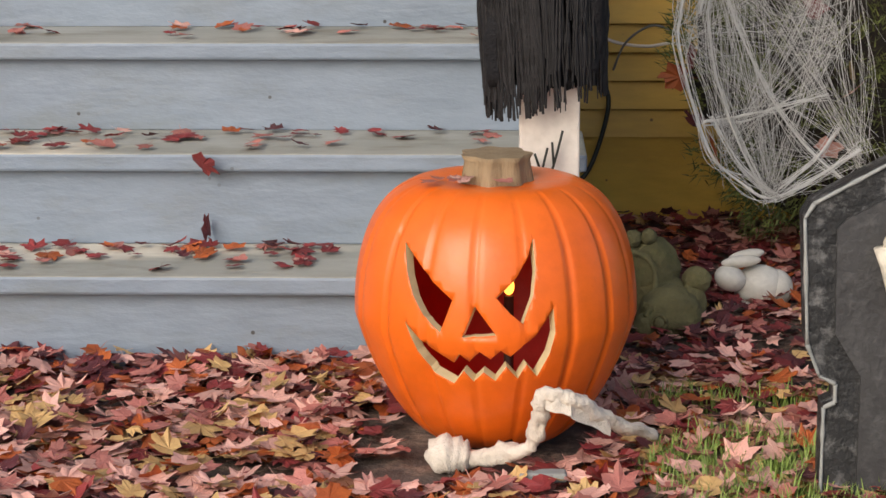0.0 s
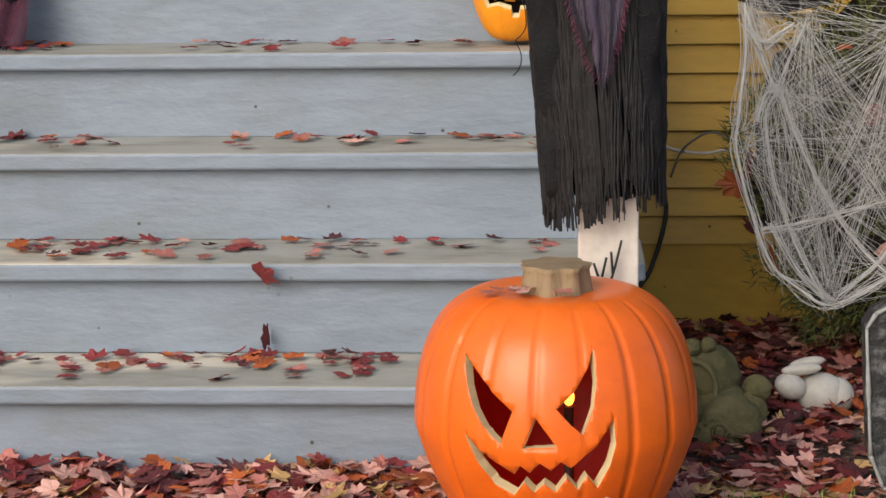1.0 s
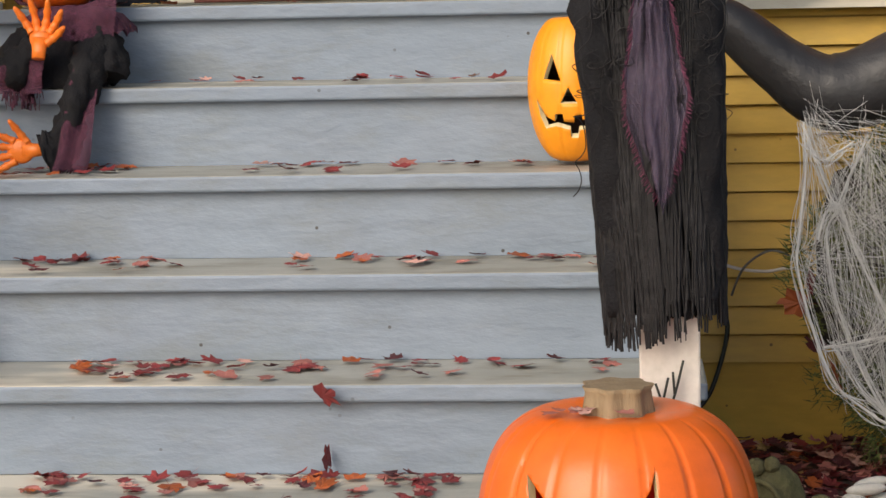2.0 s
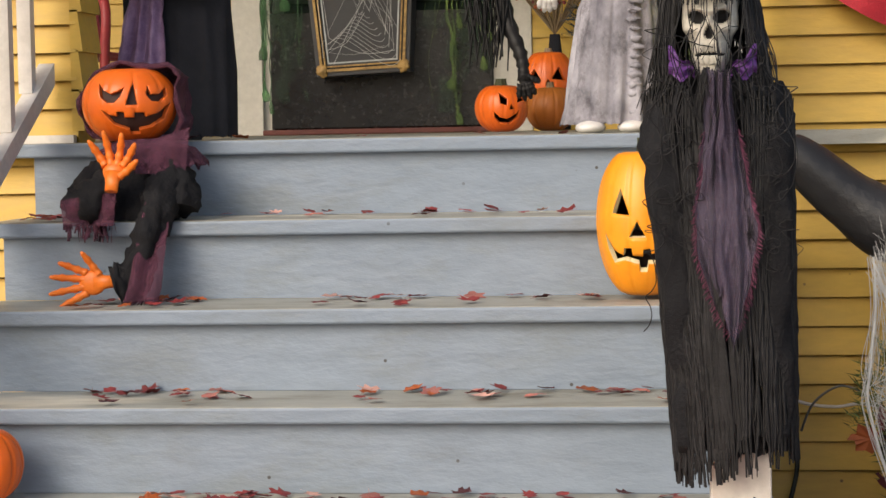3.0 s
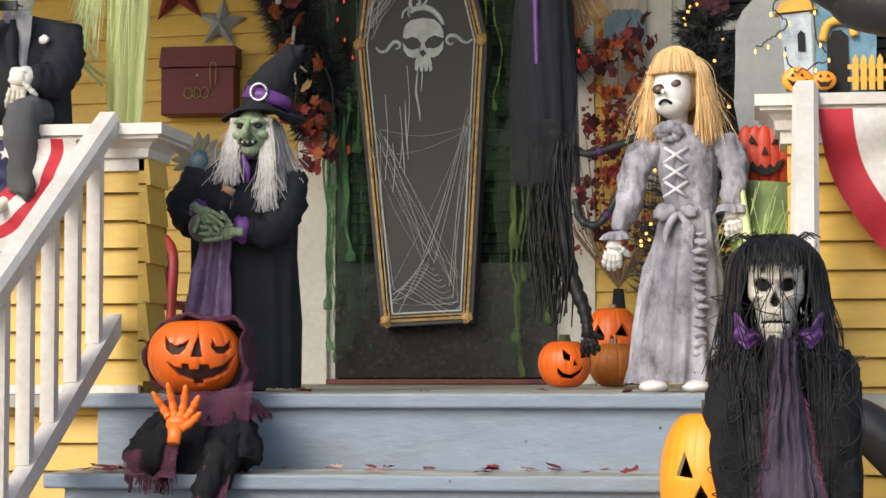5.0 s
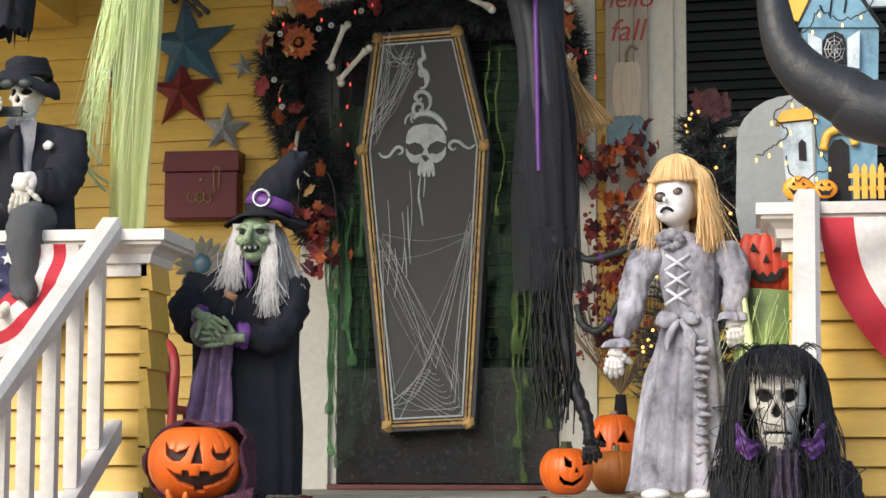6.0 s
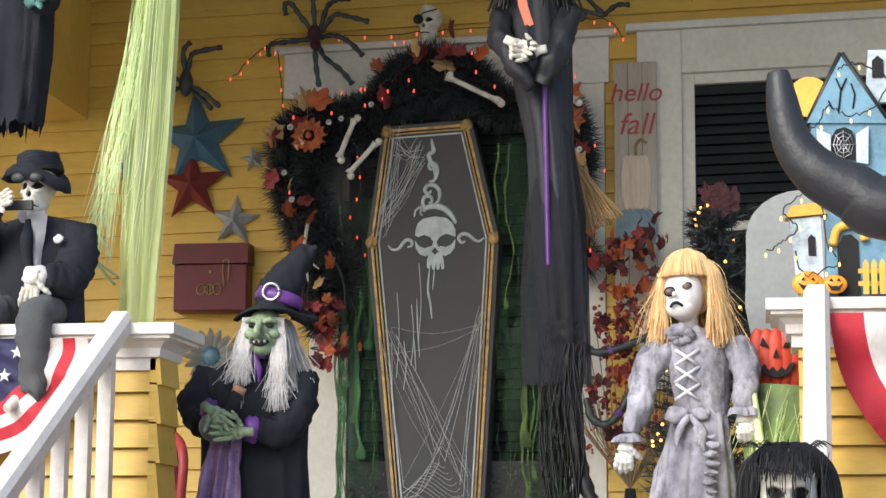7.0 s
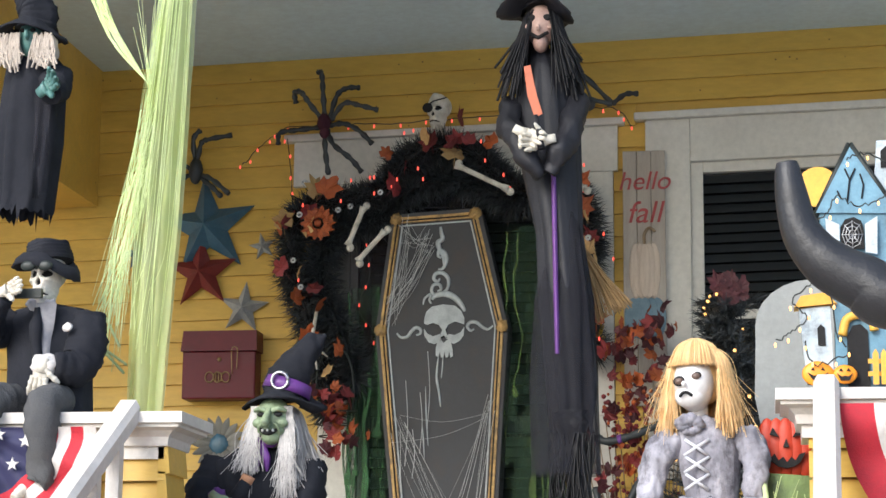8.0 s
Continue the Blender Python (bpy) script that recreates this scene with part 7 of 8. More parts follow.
part("petals", bm, material("yellow_petals", (0.5, 0.34, 0.02), (0.35, 0.24, 0.02), rough=0.7), yf)
sl = thing("toy_spider", "black plush spider leg trim with purple bands by flowers", "toy spider", "wall spiders", at=(1.15, 3.2, 1.95))
for pts in ([(-0.12, 0, 0.12), (-0.05, -0.02, 0.08), (0.05, -0.03, 0.1), (0.17, -0.02, 0.15)], [(0.13, 0, 0.08), (0.08, -0.02, -0.08), (0.0, -0.03, -0.2), (-0.07, -0.03, -0.18), (-0.09, -0.02, -0.1)]):
    bm = B()
    path = smooth_path(pts, 6)
    tube(bm, path, [0.016 * (1 + 0.2 * math.sin(i * 2)) for i in range(len(path))], n=8)
    part("leg", bm, TINSEL, sl)
    bm = B()
    tube(bm, path[9:11], 0.019, n=8)
    part("band", bm, PURPLE, sl)

# ---- basket and bony hand by the witch hat ----
bk = thing("hanging_basket", "small wire basket of red leaves hung on the casing", "basket", at=(-0.02, 3.3, 2.15))
for i in range(3):
    bm = B()
    tube(bm, [((0.06 + 0.02 * i) * math.cos(a), 0.05 * math.sin(a), -0.08 + 0.05 * i) for a in (2 * math.pi * j / 20 for j in range(21))], 0.003, n=5)
    part("hoop", bm, WIRE, bk)
bm = B()
for i in range(40):
    add_leaf(bm, pose(rnd.gauss(0, 0.045), rnd.uniform(-0.08, 0), rnd.uniform(-0.16, 0.12), rnd.uniform(40, 120), rnd.uniform(-90, 90), rnd.uniform(0, 360)), rnd, rnd.uniform(0.03, 0.06), 0.4, mi=rnd.choice((0, 0, 1, 2)))
part("leaves", bm, [LEAFRED[0], LEAFRED[3], LEAFRED[4]], bk)
bm = B()
tube(bm, smooth_path([(-0.08, 0, 0.0), (-0.07, 0, 0.2), (0, 0, 0.3), (0.07, 0, 0.2), (0.08, 0, 0)], 5), 0.004, n=5)
part("handle", bm, WIRE, bk)
bm = B()
bone_hand(bm, pose(-0.1, 3.2, 2.42, 180, 10, 0) @ Matrix.Scale(1.0, 4), 0, spread=0.6, curl=0.3, thick=0.005)
tube(bm, [(-0.1, 3.2, 2.44), (-0.1, 3.3, 2.6)], 0.008, mi=0)
tagged(part("skeleton_hand", bm, BONE), "bony grey hand ornament hanging by the garland", "skeleton hand")

# ---- red things behind the left wall ----
rc = thing("red_chair", "red metal porch chair behind the low wall", "chair", at=(-0.2, 1.5, PORCH))
bm = B()
tube(bm, smooth_path([(-0.1, 0.05, 0.0), (-0.08, 0.05, 0.3), (-0.04, 0.05, 0.47), (0.05, 0.0, 0.49), (0.12, -0.1, 0.42), (0.12, -0.12, 0.25), (0.12, -0.14, 0.0)], 6), 0.016, n=10)
part("arm_frame", bm, REDPAINT, rc)
bm = B()
box(bm, (-0.3, -0.15, 0.26), (0.1, 0.25, 0.285), bevel=0.01)
part("seat", bm, REDPAINT, rc)
bm = B()
prism(bm, [(-0.28, 0.28), (0.02, 0.28), (-0.01, 0.62), (-0.1, 0.85), (-0.24, 0.85)], 0.22, 0.25)
part("backrest", bm, MAROON, rc)
for x in (-0.28, 0.08):
    bm = B()
    tube(bm, [(x, 0.2, 0.26), (x, 0.24, 0.0)], 0.013)
    part("leg", bm, REDPAINT, rc)

# ---- things on and behind the right wall ----
tg = thing("foam_tombstone", "pale grey foam tombstone standing on the porch", "tombstone", "tombstones", at=(1.86, 0.85, PORCH))
bm = B()
out = [(-0.15, 0)] + [(-0.15, 0.72), (-0.165, 0.8), (-0.16, 0.95)] + [(0.16 * math.cos(a), 1.0 + 0.13 * math.sin(a)) for a in (math.pi * (1 - i / 12) for i in range(13))] + [(0.16, 0.95), (0.165, 0.8), (0.15, 0.72), (0.15, 0)]
prism(bm, out, -0.02, 0.02)
bmesh.ops.recalc_face_normals(bm, faces=bm.faces)
part("slab", bm, TOMBGREY, tg)
pm = thing("pumpkin_sign", "flat red-orange pumpkin cutout with a jagged smile", "sign", at=(1.775, 0.55, 1.66))
REDORANGE = material("red_orange_paint", (0.55, 0.05, 0.015), (0.45, 0.035, 0.012), rough=0.5)
for i in (-2, -1, 1, 2, 0):
    bm = B()
    blob(bm, (i * 0.024, -0.003 * (3 - abs(i)), 0.085), (0.028, 0.014, 0.08), n=14, k=10)
    part("lobe", bm, REDORANGE, pm, smooth=True)
bm = B()
for q in ([(-0.042, 0.118), (-0.018, 0.112), (-0.034, 0.138)], [(0.042, 0.118), (0.018, 0.112), (0.034, 0.138)], [(-0.008, 0.085), (0.009, 0.085), (0.001, 0.108)],
          [(-0.052, 0.072), (-0.038, 0.06), (-0.03, 0.068), (-0.02, 0.05), (-0.008, 0.06), (0.002, 0.046), (0.014, 0.06), (0.024, 0.05), (0.034, 0.066), (0.052, 0.072), (0.036, 0.044), (0.02, 0.034), (0.0, 0.03), (-0.02, 0.034), (-0.04, 0.048)]):
    prism(bm, q, -0.031, -0.02)
bmesh.ops.recalc_face_normals(bm, faces=bm.faces)
part("face", bm, DARK, pm)
bm = B()
tube(bm, [(0, 0.03, 0.05), (0.0, 0.05, PORCH - 1.66)], 0.007)
part("stake", bm, LIMECORD, pm)
lt = thing("lime_gauze_heap", "lime green gauze bunched behind the low wall", "drape", at=(1.8, 0.48, PORCH))
bm = B()
for i in range(2):
    sheet(bm, (-0.12 + 0.02 * i, 0.02 * i, 0.56), (0.12, 0.02 * i, 0.54), (-0.1 - 0.01 * i, 0.03 * i, 0.02), (0.12, 0.02 * i, 0.02), 10, 14, 0.03, seed=i)
part("gauze", bm, material("dim_green_gauze", (0.1, 0.13, 0.08), (0.3, 0.42, 0.12), rough=0.95, scale=9, bump=0.5, bscale=120, stretch=(1, 1, 0.6)), lt)
bm = B()
for i in range(110):
    a = (rnd.uniform(-0.12, 0.1), -0.03, rnd.uniform(0.1, 0.55))
    tube(bm, [a, (a[0] + rnd.uniform(-0.06, 0.06), -0.03, a[2] - rnd.uniform(0.05, 0.2))], 0.0012, n=3, caps=False)
tube(bm, [(-0.09, -0.04, 0.53), (-0.06, -0.04, 0.33), (-0.02, -0.04, 0.22)], 0.012, n=6)
part("threads", bm, LIMECORD, lt)

def haunted_house():
    z0 = 1.842
    th = thing("tin_haunted_house", "weathered blue tin haunted house ornament on the wall cap", "ornament house", at=(1.9, 0.18, z0))
    P0 = plan(1.788, 0.18, z0 + 0.012, 1400, 680, 0.00142)
    o = Vector((1.9, 0.18, z0))
    def Q(*pts):
        return [((P0(x, y) - o).x, (P0(x, y) - o).z) for x, y in pts]
    def plate(name, pts, y0, y1, mat, label=""):
        bm = B()
        prism(bm, Q(*pts), y0, y1)
        bmesh.ops.recalc_face_normals(bm, faces=bm.faces)
        return part(name, bm, mat, th, label)
    bm = B()
    box(bm, (-0.11, -0.05, 0), (0.2, 0.05, 0.012))
    part("base", bm, WIRE, th)
    plate("body", ((1478, 680), (1478, 520), (1462, 470), (1456, 360), (1590, 360), (1580, 680)), -0.02, 0.04, HOUSEBLUE)
    plate("gable", ((1450, 368), (1512, 250), (1590, 372)), -0.028, 0.03, HOUSEBLUE)
    for a, b in (((1446, 378), (1512, 243)), ((1512, 243), (1598, 380))):
        bm = B()
        (ax, az), (bx, bz) = Q(a, b)
        tube(bm, [(ax, -0.02, az), (bx, -0.02, bz)], 0.008, n=6)
        part("roof_edge", bm, WIRE, th)
    plate("wing", ((1428, 670), (1416, 540), (1470, 535), (1474, 672)), -0.03, 0.02, HOUSEWHITE)
    plate("wing_roof", ((1408, 538), (1420, 518), (1462, 512), (1482, 532)), -0.04, 0.03, MOON)
    plate("door_arch", ((1498, 680), (1498, 590), (1508, 570), (1522, 568), (1534, 580), (1536, 680)), -0.026, -0.018, DARK)
    bm = B()
    arc = [(x, -0.03, z) for x, z in Q((1490, 588), (1498, 560), (1520, 552), (1540, 560), (1545, 580))]
    tube(bm, smooth_path(arc, 4), 0.011, n=8)
    part("door_hood", bm, MOON, th)
    win_p = [(1492, 435), (1492, 395), (1500, 382), (1515, 378), (1528, 385), (1532, 400), (1532, 435)]
    plate("window", win_p, -0.034, -0.026, DARK)
    bm = B()
    (wx, wz), = Q((1512, 410))
    for i in range(8):
        a = math.pi * i / 4
        tube(bm, [(wx, -0.037, wz), (wx + 0.027 * math.cos(a), -0.037, wz + 0.036 * math.sin(a))], 0.0012, n=4)
    for r in (0.35, 0.65, 0.95):
        tube(bm, [(wx + 0.026 * r * math.cos(a), -0.037, wz + 0.035 * r * math.sin(a)) for a in (math.pi * i / 4 for i in range(9))], 0.0011, n=4)
    part("window_web", bm, SILVER, th)
    plate("shutter", ((1466, 380), (1490, 392), (1490, 440), (1468, 436)), -0.04, -0.03, HOUSEWHITE)
    plate("shutter", ((1534, 392), (1556, 378), (1554, 446), (1534, 442)), -0.04, -0.03, HOUSEWHITE)
    plate("wing_window", ((1448, 605), (1447, 575), (1453, 568), (1460, 574), (1461, 606)), -0.034, -0.029, DARK)
    bm = B()
    (mx, mz), = Q((1456, 312))
    tube(bm, [(mx, 0.03, mz), (mx, 0.036, mz)], 0.052, n=28)
    part("moon", bm, MOON, th, "yellow tin moon")
    bm = B()
    for pts in (((1505, 350), (1510, 310), (1502, 290)), ((1510, 312), (1520, 290)), ((1530, 345), (1534, 320), (1528, 300)), ((1495, 345), (1488, 330))):
        tube(bm, [(x, -0.032, z) for x, z in Q(*pts)], 0.0022, n=4)
    part("painted_branches", bm, DARK, th)
    for cx, cy, r in ((1446, 656, 0.034), (1492, 658, 0.026)):
        (x, z), = Q((cx, cy))
        bm = B()
        blob(bm, (x, -0.045, z), (r * 1.15, 0.01, r * 0.92), n=16, k=10, lump=0.05)
        pk = part("tin_pumpkin", bm, PUMPKIN_Y, th)
        bm = B()
        for s in (-1, 1):
            prism(bm, [(x + s * r * 0.35 - 0.005, z + 0.008), (x + s * r * 0.35 + 0.005, z + 0.006), (x + s * r * 0.35, z + 0.015)], -0.057, -0.05)
        prism(bm, [(x - r * 0.75, z + 0.002), (x - r * 0.3, z - 0.006), (x, z - 0.004), (x + r * 0.3, z - 0.006), (x + r * 0.75, z + 0.002), (x + r * 0.4, z - 0.016), (x - r * 0.4, z - 0.016)], -0.057, -0.05)
        bmesh.ops.recalc_face_normals(bm, faces=bm.faces)
        part("tin_face", bm, DARK, pk)
    for i in range(4):
        plate("picket", ((1540 + i * 14, 676), (1540 + i * 14, 622), (1545 + i * 14, 614), (1550 + i * 14, 622), (1550 + i * 14, 676)), -0.05, -0.045, MOON)
    for y in (634, 656):
        plate("fence_rail", ((1532, y + 5), (1532, y - 3), (1600, y - 3), (1600, y + 5)), -0.044, -0.04, MOON)
    plate("ghost_tower", ((1552, 330), (1560, 235), (1620, 235), (1612, 330)), 0.0, 0.02, HOUSEWHITE)
    plate("tower_window", ((1566, 285), (1566, 255), (1576, 246), (1586, 255), (1586, 285)), -0.006, -0.001, DARK)
    pts = [P0(x, y, -0.06) for x, y in ((1375, 600), (1400, 585), (1430, 560), (1405, 530), (1440, 500), (1470, 520), (1480, 590), (1500, 620), (1440, 640), (1425, 600))]
    return pts


pts = haunted_house()
string("string_lights", "warm mini lights on dark wire over the ornament house", pts, 6, WARMLIGHT, seed=6, bulb=(0.003, 0.003, 0.006), wire=0.002)
Pq = plan(1.788, 0.12, 1.854, 1400, 680, 0.00142)
string("string_lights", "warm mini lights draped over the ornament roof", [Pq(x, y) for x, y in ((1440, 395), (1470, 370), (1485, 345), (1520, 360), (1560, 350), (1590, 300), (1540, 270), (1505, 275))], 8, WARMLIGHT, seed=7, bulb=(0.003, 0.003, 0.006), wire=0.002)

# ---- bunting ----
def bunting(label, cx, cz, r, y, stars):
    th = thing("flag_bunting", label, "bunting", "buntings", at=(cx, y, cz))
    ringw = [0.0, 0.6, 0.7, 0.8, 0.9, 1.0] if stars else [0.0, 0.36, 0.52, 0.68, 0.84, 1.0]
    for k in range(5):
        bm = B()
        rows = []
        for t in (0, 0.33, 0.67, 1):
            q = lerp(ringw[k], ringw[k + 1], t) * r
            rows.append([(-q * math.cos(a), -0.012 - 0.014 * math.sin(a * 14) * q / r, -q * math.sin(a) * 0.95) for a in (math.pi * i / 60 for i in range(61))])
        grid(bm, rows)
        part("canton" if k == 0 else "stripe", bm, (FLAGBLUE, FLAGRED, FLAGWHITE, FLAGRED, FLAGWHITE)[k] if stars else (FLAGBLUE, FLAGWHITE, FLAGRED, FLAGWHITE, FLAGRED)[k], th)
    if stars:
        for i in range(14):
            a, q = math.pi * (0.08 + 0.84 * (i % 7) / 6), r * (0.48 if i < 7 else 0.26)
            bm = B()
            pts = [(0.018 * (1 if j % 2 == 0 else 0.4) * math.cos(math.pi / 2 + math.pi * j / 5), 0.018 * (1 if j % 2 == 0 else 0.4) * math.sin(math.pi / 2 + math.pi * j / 5)) for j in range(10)]
            prism(bm, [(-q * math.cos(a) + x, -q * math.sin(a) * 0.95 + z) for x, z in pts], -0.034, -0.028)
            bmesh.ops.recalc_face_normals(bm, faces=bm.faces)
            part("star", bm, FLAGWHITE, th)


bunting("red and white striped bunting hung on the wall cap", 2.4, 1.80, 0.5, 0.025, False)
bunting("red, white and blue starred bunting hung on the wall", -0.28, 1.76, 0.33, 0.025, True)

# ---- inflatable ----
inf = thing("inflatable_spider", "black vinyl inflatable with long curved arms", "inflatable", at=(3.0, -0.5, 0))
def arm(pts, radii):
    bm = B()
    path = smooth_path([Vector(p) - Vector((3.0, -0.5, 0)) for p in pts], 10)
    n = len(path)
    rr = []
    for i in range(n):
        t = i / (n - 1) * (len(radii) - 1)
        a = int(min(t, len(radii) - 2))
        rr.append(lerp(radii[a], radii[a + 1], t - a))
    tube(bm, path, rr, n=24)
    for v in bm.verts:
        v.co += v.co.normalized() * 0.006 * noise.noise(v.co * 16)
    part("arm", bm, PVC, inf, smooth=True)


k = 0.001207
A = plan(1.778, -0.6, 2.256, 1390, 285, k)
arm([A(1392, 288), A(1398, 340), A(1412, 410), A(1455, 470), A(1520, 510), A(1600, 545), (2.45, -0.6, 1.9), (2.9, -0.55, 1.7)], [0.022, 0.034, 0.042, 0.055, 0.062, 0.07, 0.09, 0.12])
A = plan(1.985, -0.3, 1.066, 1470, 400, 0.00129)
arm([(1.955, -0.3, 1.075), (2.0, -0.3, 1.04), (2.1, -0.3, 0.955), (2.2, -0.3, 0.9), (2.32, -0.3, 0.925), (2.5, -0.32, 1.05), (2.9, -0.5, 1.4)], [0.042, 0.055, 0.066, 0.088, 0.09, 0.09, 0.12])
bm = B()
blob(bm, (0.15, 0.0, 0.95), (0.42, 0.38, 0.95), n=28, k=18, lump=0.05)
part("body", bm, PVC, inf, smooth=True)

# ---- bush with stretched web ----
def bush():
    th = thing("evergreen_bush", "mossy green conifer bush against the house", "bush", at=(2.55, -0.25, 0))
    rnd = random.Random(23)
    bm = B()
    tube(bm, [(0, 0, -0.02), (0.02, 0, 0.3), (0, 0.02, 0.6)], [0.035, 0.025, 0.012])
    for i in range(12):
        a = rnd.uniform(0, 6.28)
        tube(bm, [(0, 0, rnd.uniform(0.1, 0.5)), (0.22 * math.cos(a), 0.15 * math.sin(a), rnd.uniform(0.2, 0.8))], [0.012, 0.004], n=5)
    part("trunk", bm, STEM, th)
    verts, fcs = [], []
    for i in range(1400):
        a, b = rnd.uniform(0, 6.28), rnd.uniform(-0.9, 1)
        rr = rnd.uniform(0.7, 1.05)
        c = Vector((0.42 * rr * math.cos(a) * math.sqrt(1 - b * b * 0.9), 0.2 * rr * math.sin(a) * math.sqrt(1 - b * b * 0.9), 0.47 + 0.46 * b * rr))
        if noise.noise(c * 5) < -0.15:
            continue
        d0 = Vector((c.x, c.y * 2, (c.z - 0.3))).normalized()
        for s in range(22):
            n = (d0 + Vector((rnd.gauss(0, 0.6), rnd.gauss(0, 0.6), rnd.gauss(0, 0.6)))).normalized()
            side = n.cross(Vector((rnd.gauss(0, 1), rnd.gauss(0, 1), rnd.gauss(0, 1)))).normalized() * 0.0022
            p = c + Vector((rnd.gauss(0, 0.014), rnd.gauss(0, 0.014), rnd.gauss(0, 0.014)))
            k0 = len(verts)
            verts += [p - side, p + side, p + n * rnd.uniform(0.018, 0.034)]
            fcs.append((k0, k0 + 1, k0 + 2))
    me = bpy.data.meshes.new("needles")
    me.from_pydata(verts, [], fcs)
    me.materials.append(material("conifer_green", (0.15, 0.17, 0.04), (0.08, 0.1, 0.03), rough=0.8, scale=9, vary=0.5))
    ob = new("needles", me)
    ob.parent = th
    # solid filler lump behind the needles, far darker than the trunk
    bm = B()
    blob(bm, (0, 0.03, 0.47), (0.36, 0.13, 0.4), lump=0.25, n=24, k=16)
    part("twig_mass", bm, material("core_dark_brown", (0.03, 0.022, 0.014), (0.015, 0.012, 0.01), rough=0.95, scale=30, bump=1.0), th)


bush()

def web():
    th = thing("stretched_web", "white stretched spider web over the bush", "spider web", at=(2.12, -0.3, 0.86))
    o = Vector((2.12, -0.3, 0.86))
    P0 = plan(2.126, -0.52, 0.849, 1345, 90, 0.00123)
    P = lambda x, y, d=0.0: P0(x, y, d) - o
    rnd = random.Random(29)
    # outer cords
    bm = B()
    for pts, r in ((((1345, 92), (1348, 180), (1338, 290), (1335, 350), (1365, 470), (1400, 555), (1450, 600), (1500, 628), (1568, 600), (1660, 540)), 0.007), (((1350, 130), (1375, 160), (1405, 145), (1430, 130)), 0.006),
                   (((1345, 100), (1390, 220), (1410, 245), (1440, 330), (1500, 450), (1568, 540), (1640, 600)), 0.006), (((1405, 248), (1385, 290), (1400, 400), (1440, 520), (1490, 615)), 0.005),
                   (((1450, 130), (1420, 200), (1400, 250)), 0.005), (((1380, 490), (1450, 480), (1530, 460), (1600, 440)), 0.005), (((1410, 245), (1385, 250), (1370, 300)), 0.006), (((1395, 480), (1450, 570), (1510, 620)), 0.006), (((1520, 610), (1580, 560), (1620, 500)), 0.007)):
        path = smooth_path([P(x, y, -0.01) for x, y in pts], 6)
        tube(bm, path, [r * 0.5 * (0.6 + 0.9 * abs(noise.noise(p * 9))) for p in path], n=6, caps=False)
        for k in range(9):
            off = [Vector((rnd.gauss(0, 0.008), rnd.gauss(0, 0.006), rnd.gauss(0, 0.008))) for _ in pts]
            tube(bm, smooth_path([P(x, y, -0.01) + q for (x, y), q in zip(pts, off)], 6), 0.0009, n=3, caps=False)
    part("web_cord", bm, WEBWHITE, th, "thick twisted web strand")["kind"] = "stuff"
    bm = B()
    hubs = [(1405, 246), (1345, 100), (1490, 615), (1340, 340), (1440, 130), (1650, 560), (1600, 330), (1600, 150), (1410, 550)]
    for i in range(520):
        a, b = rnd.sample(hubs, 2)
        p = P(a[0] + abs(rnd.gauss(0, 16)), a[1] + rnd.gauss(0, 20), rnd.uniform(-0.02, 0.03))
        q = P(b[0] + abs(rnd.gauss(0, 24)), b[1] + rnd.gauss(0, 30), rnd.uniform(-0.02, 0.03))
        m = p.lerp(q, 0.5) + Vector((rnd.gauss(0, 0.015), -0.02, rnd.gauss(0, 0.015)))
        tube(bm, smooth_path([p, m, q], 4), rnd.choice((0.00025, 0.0003, 0.0005)), n=3, caps=False)
    part("fibre", bm, WEBWHITE, th, "fine white fibres")["kind"] = "stuff"


web()

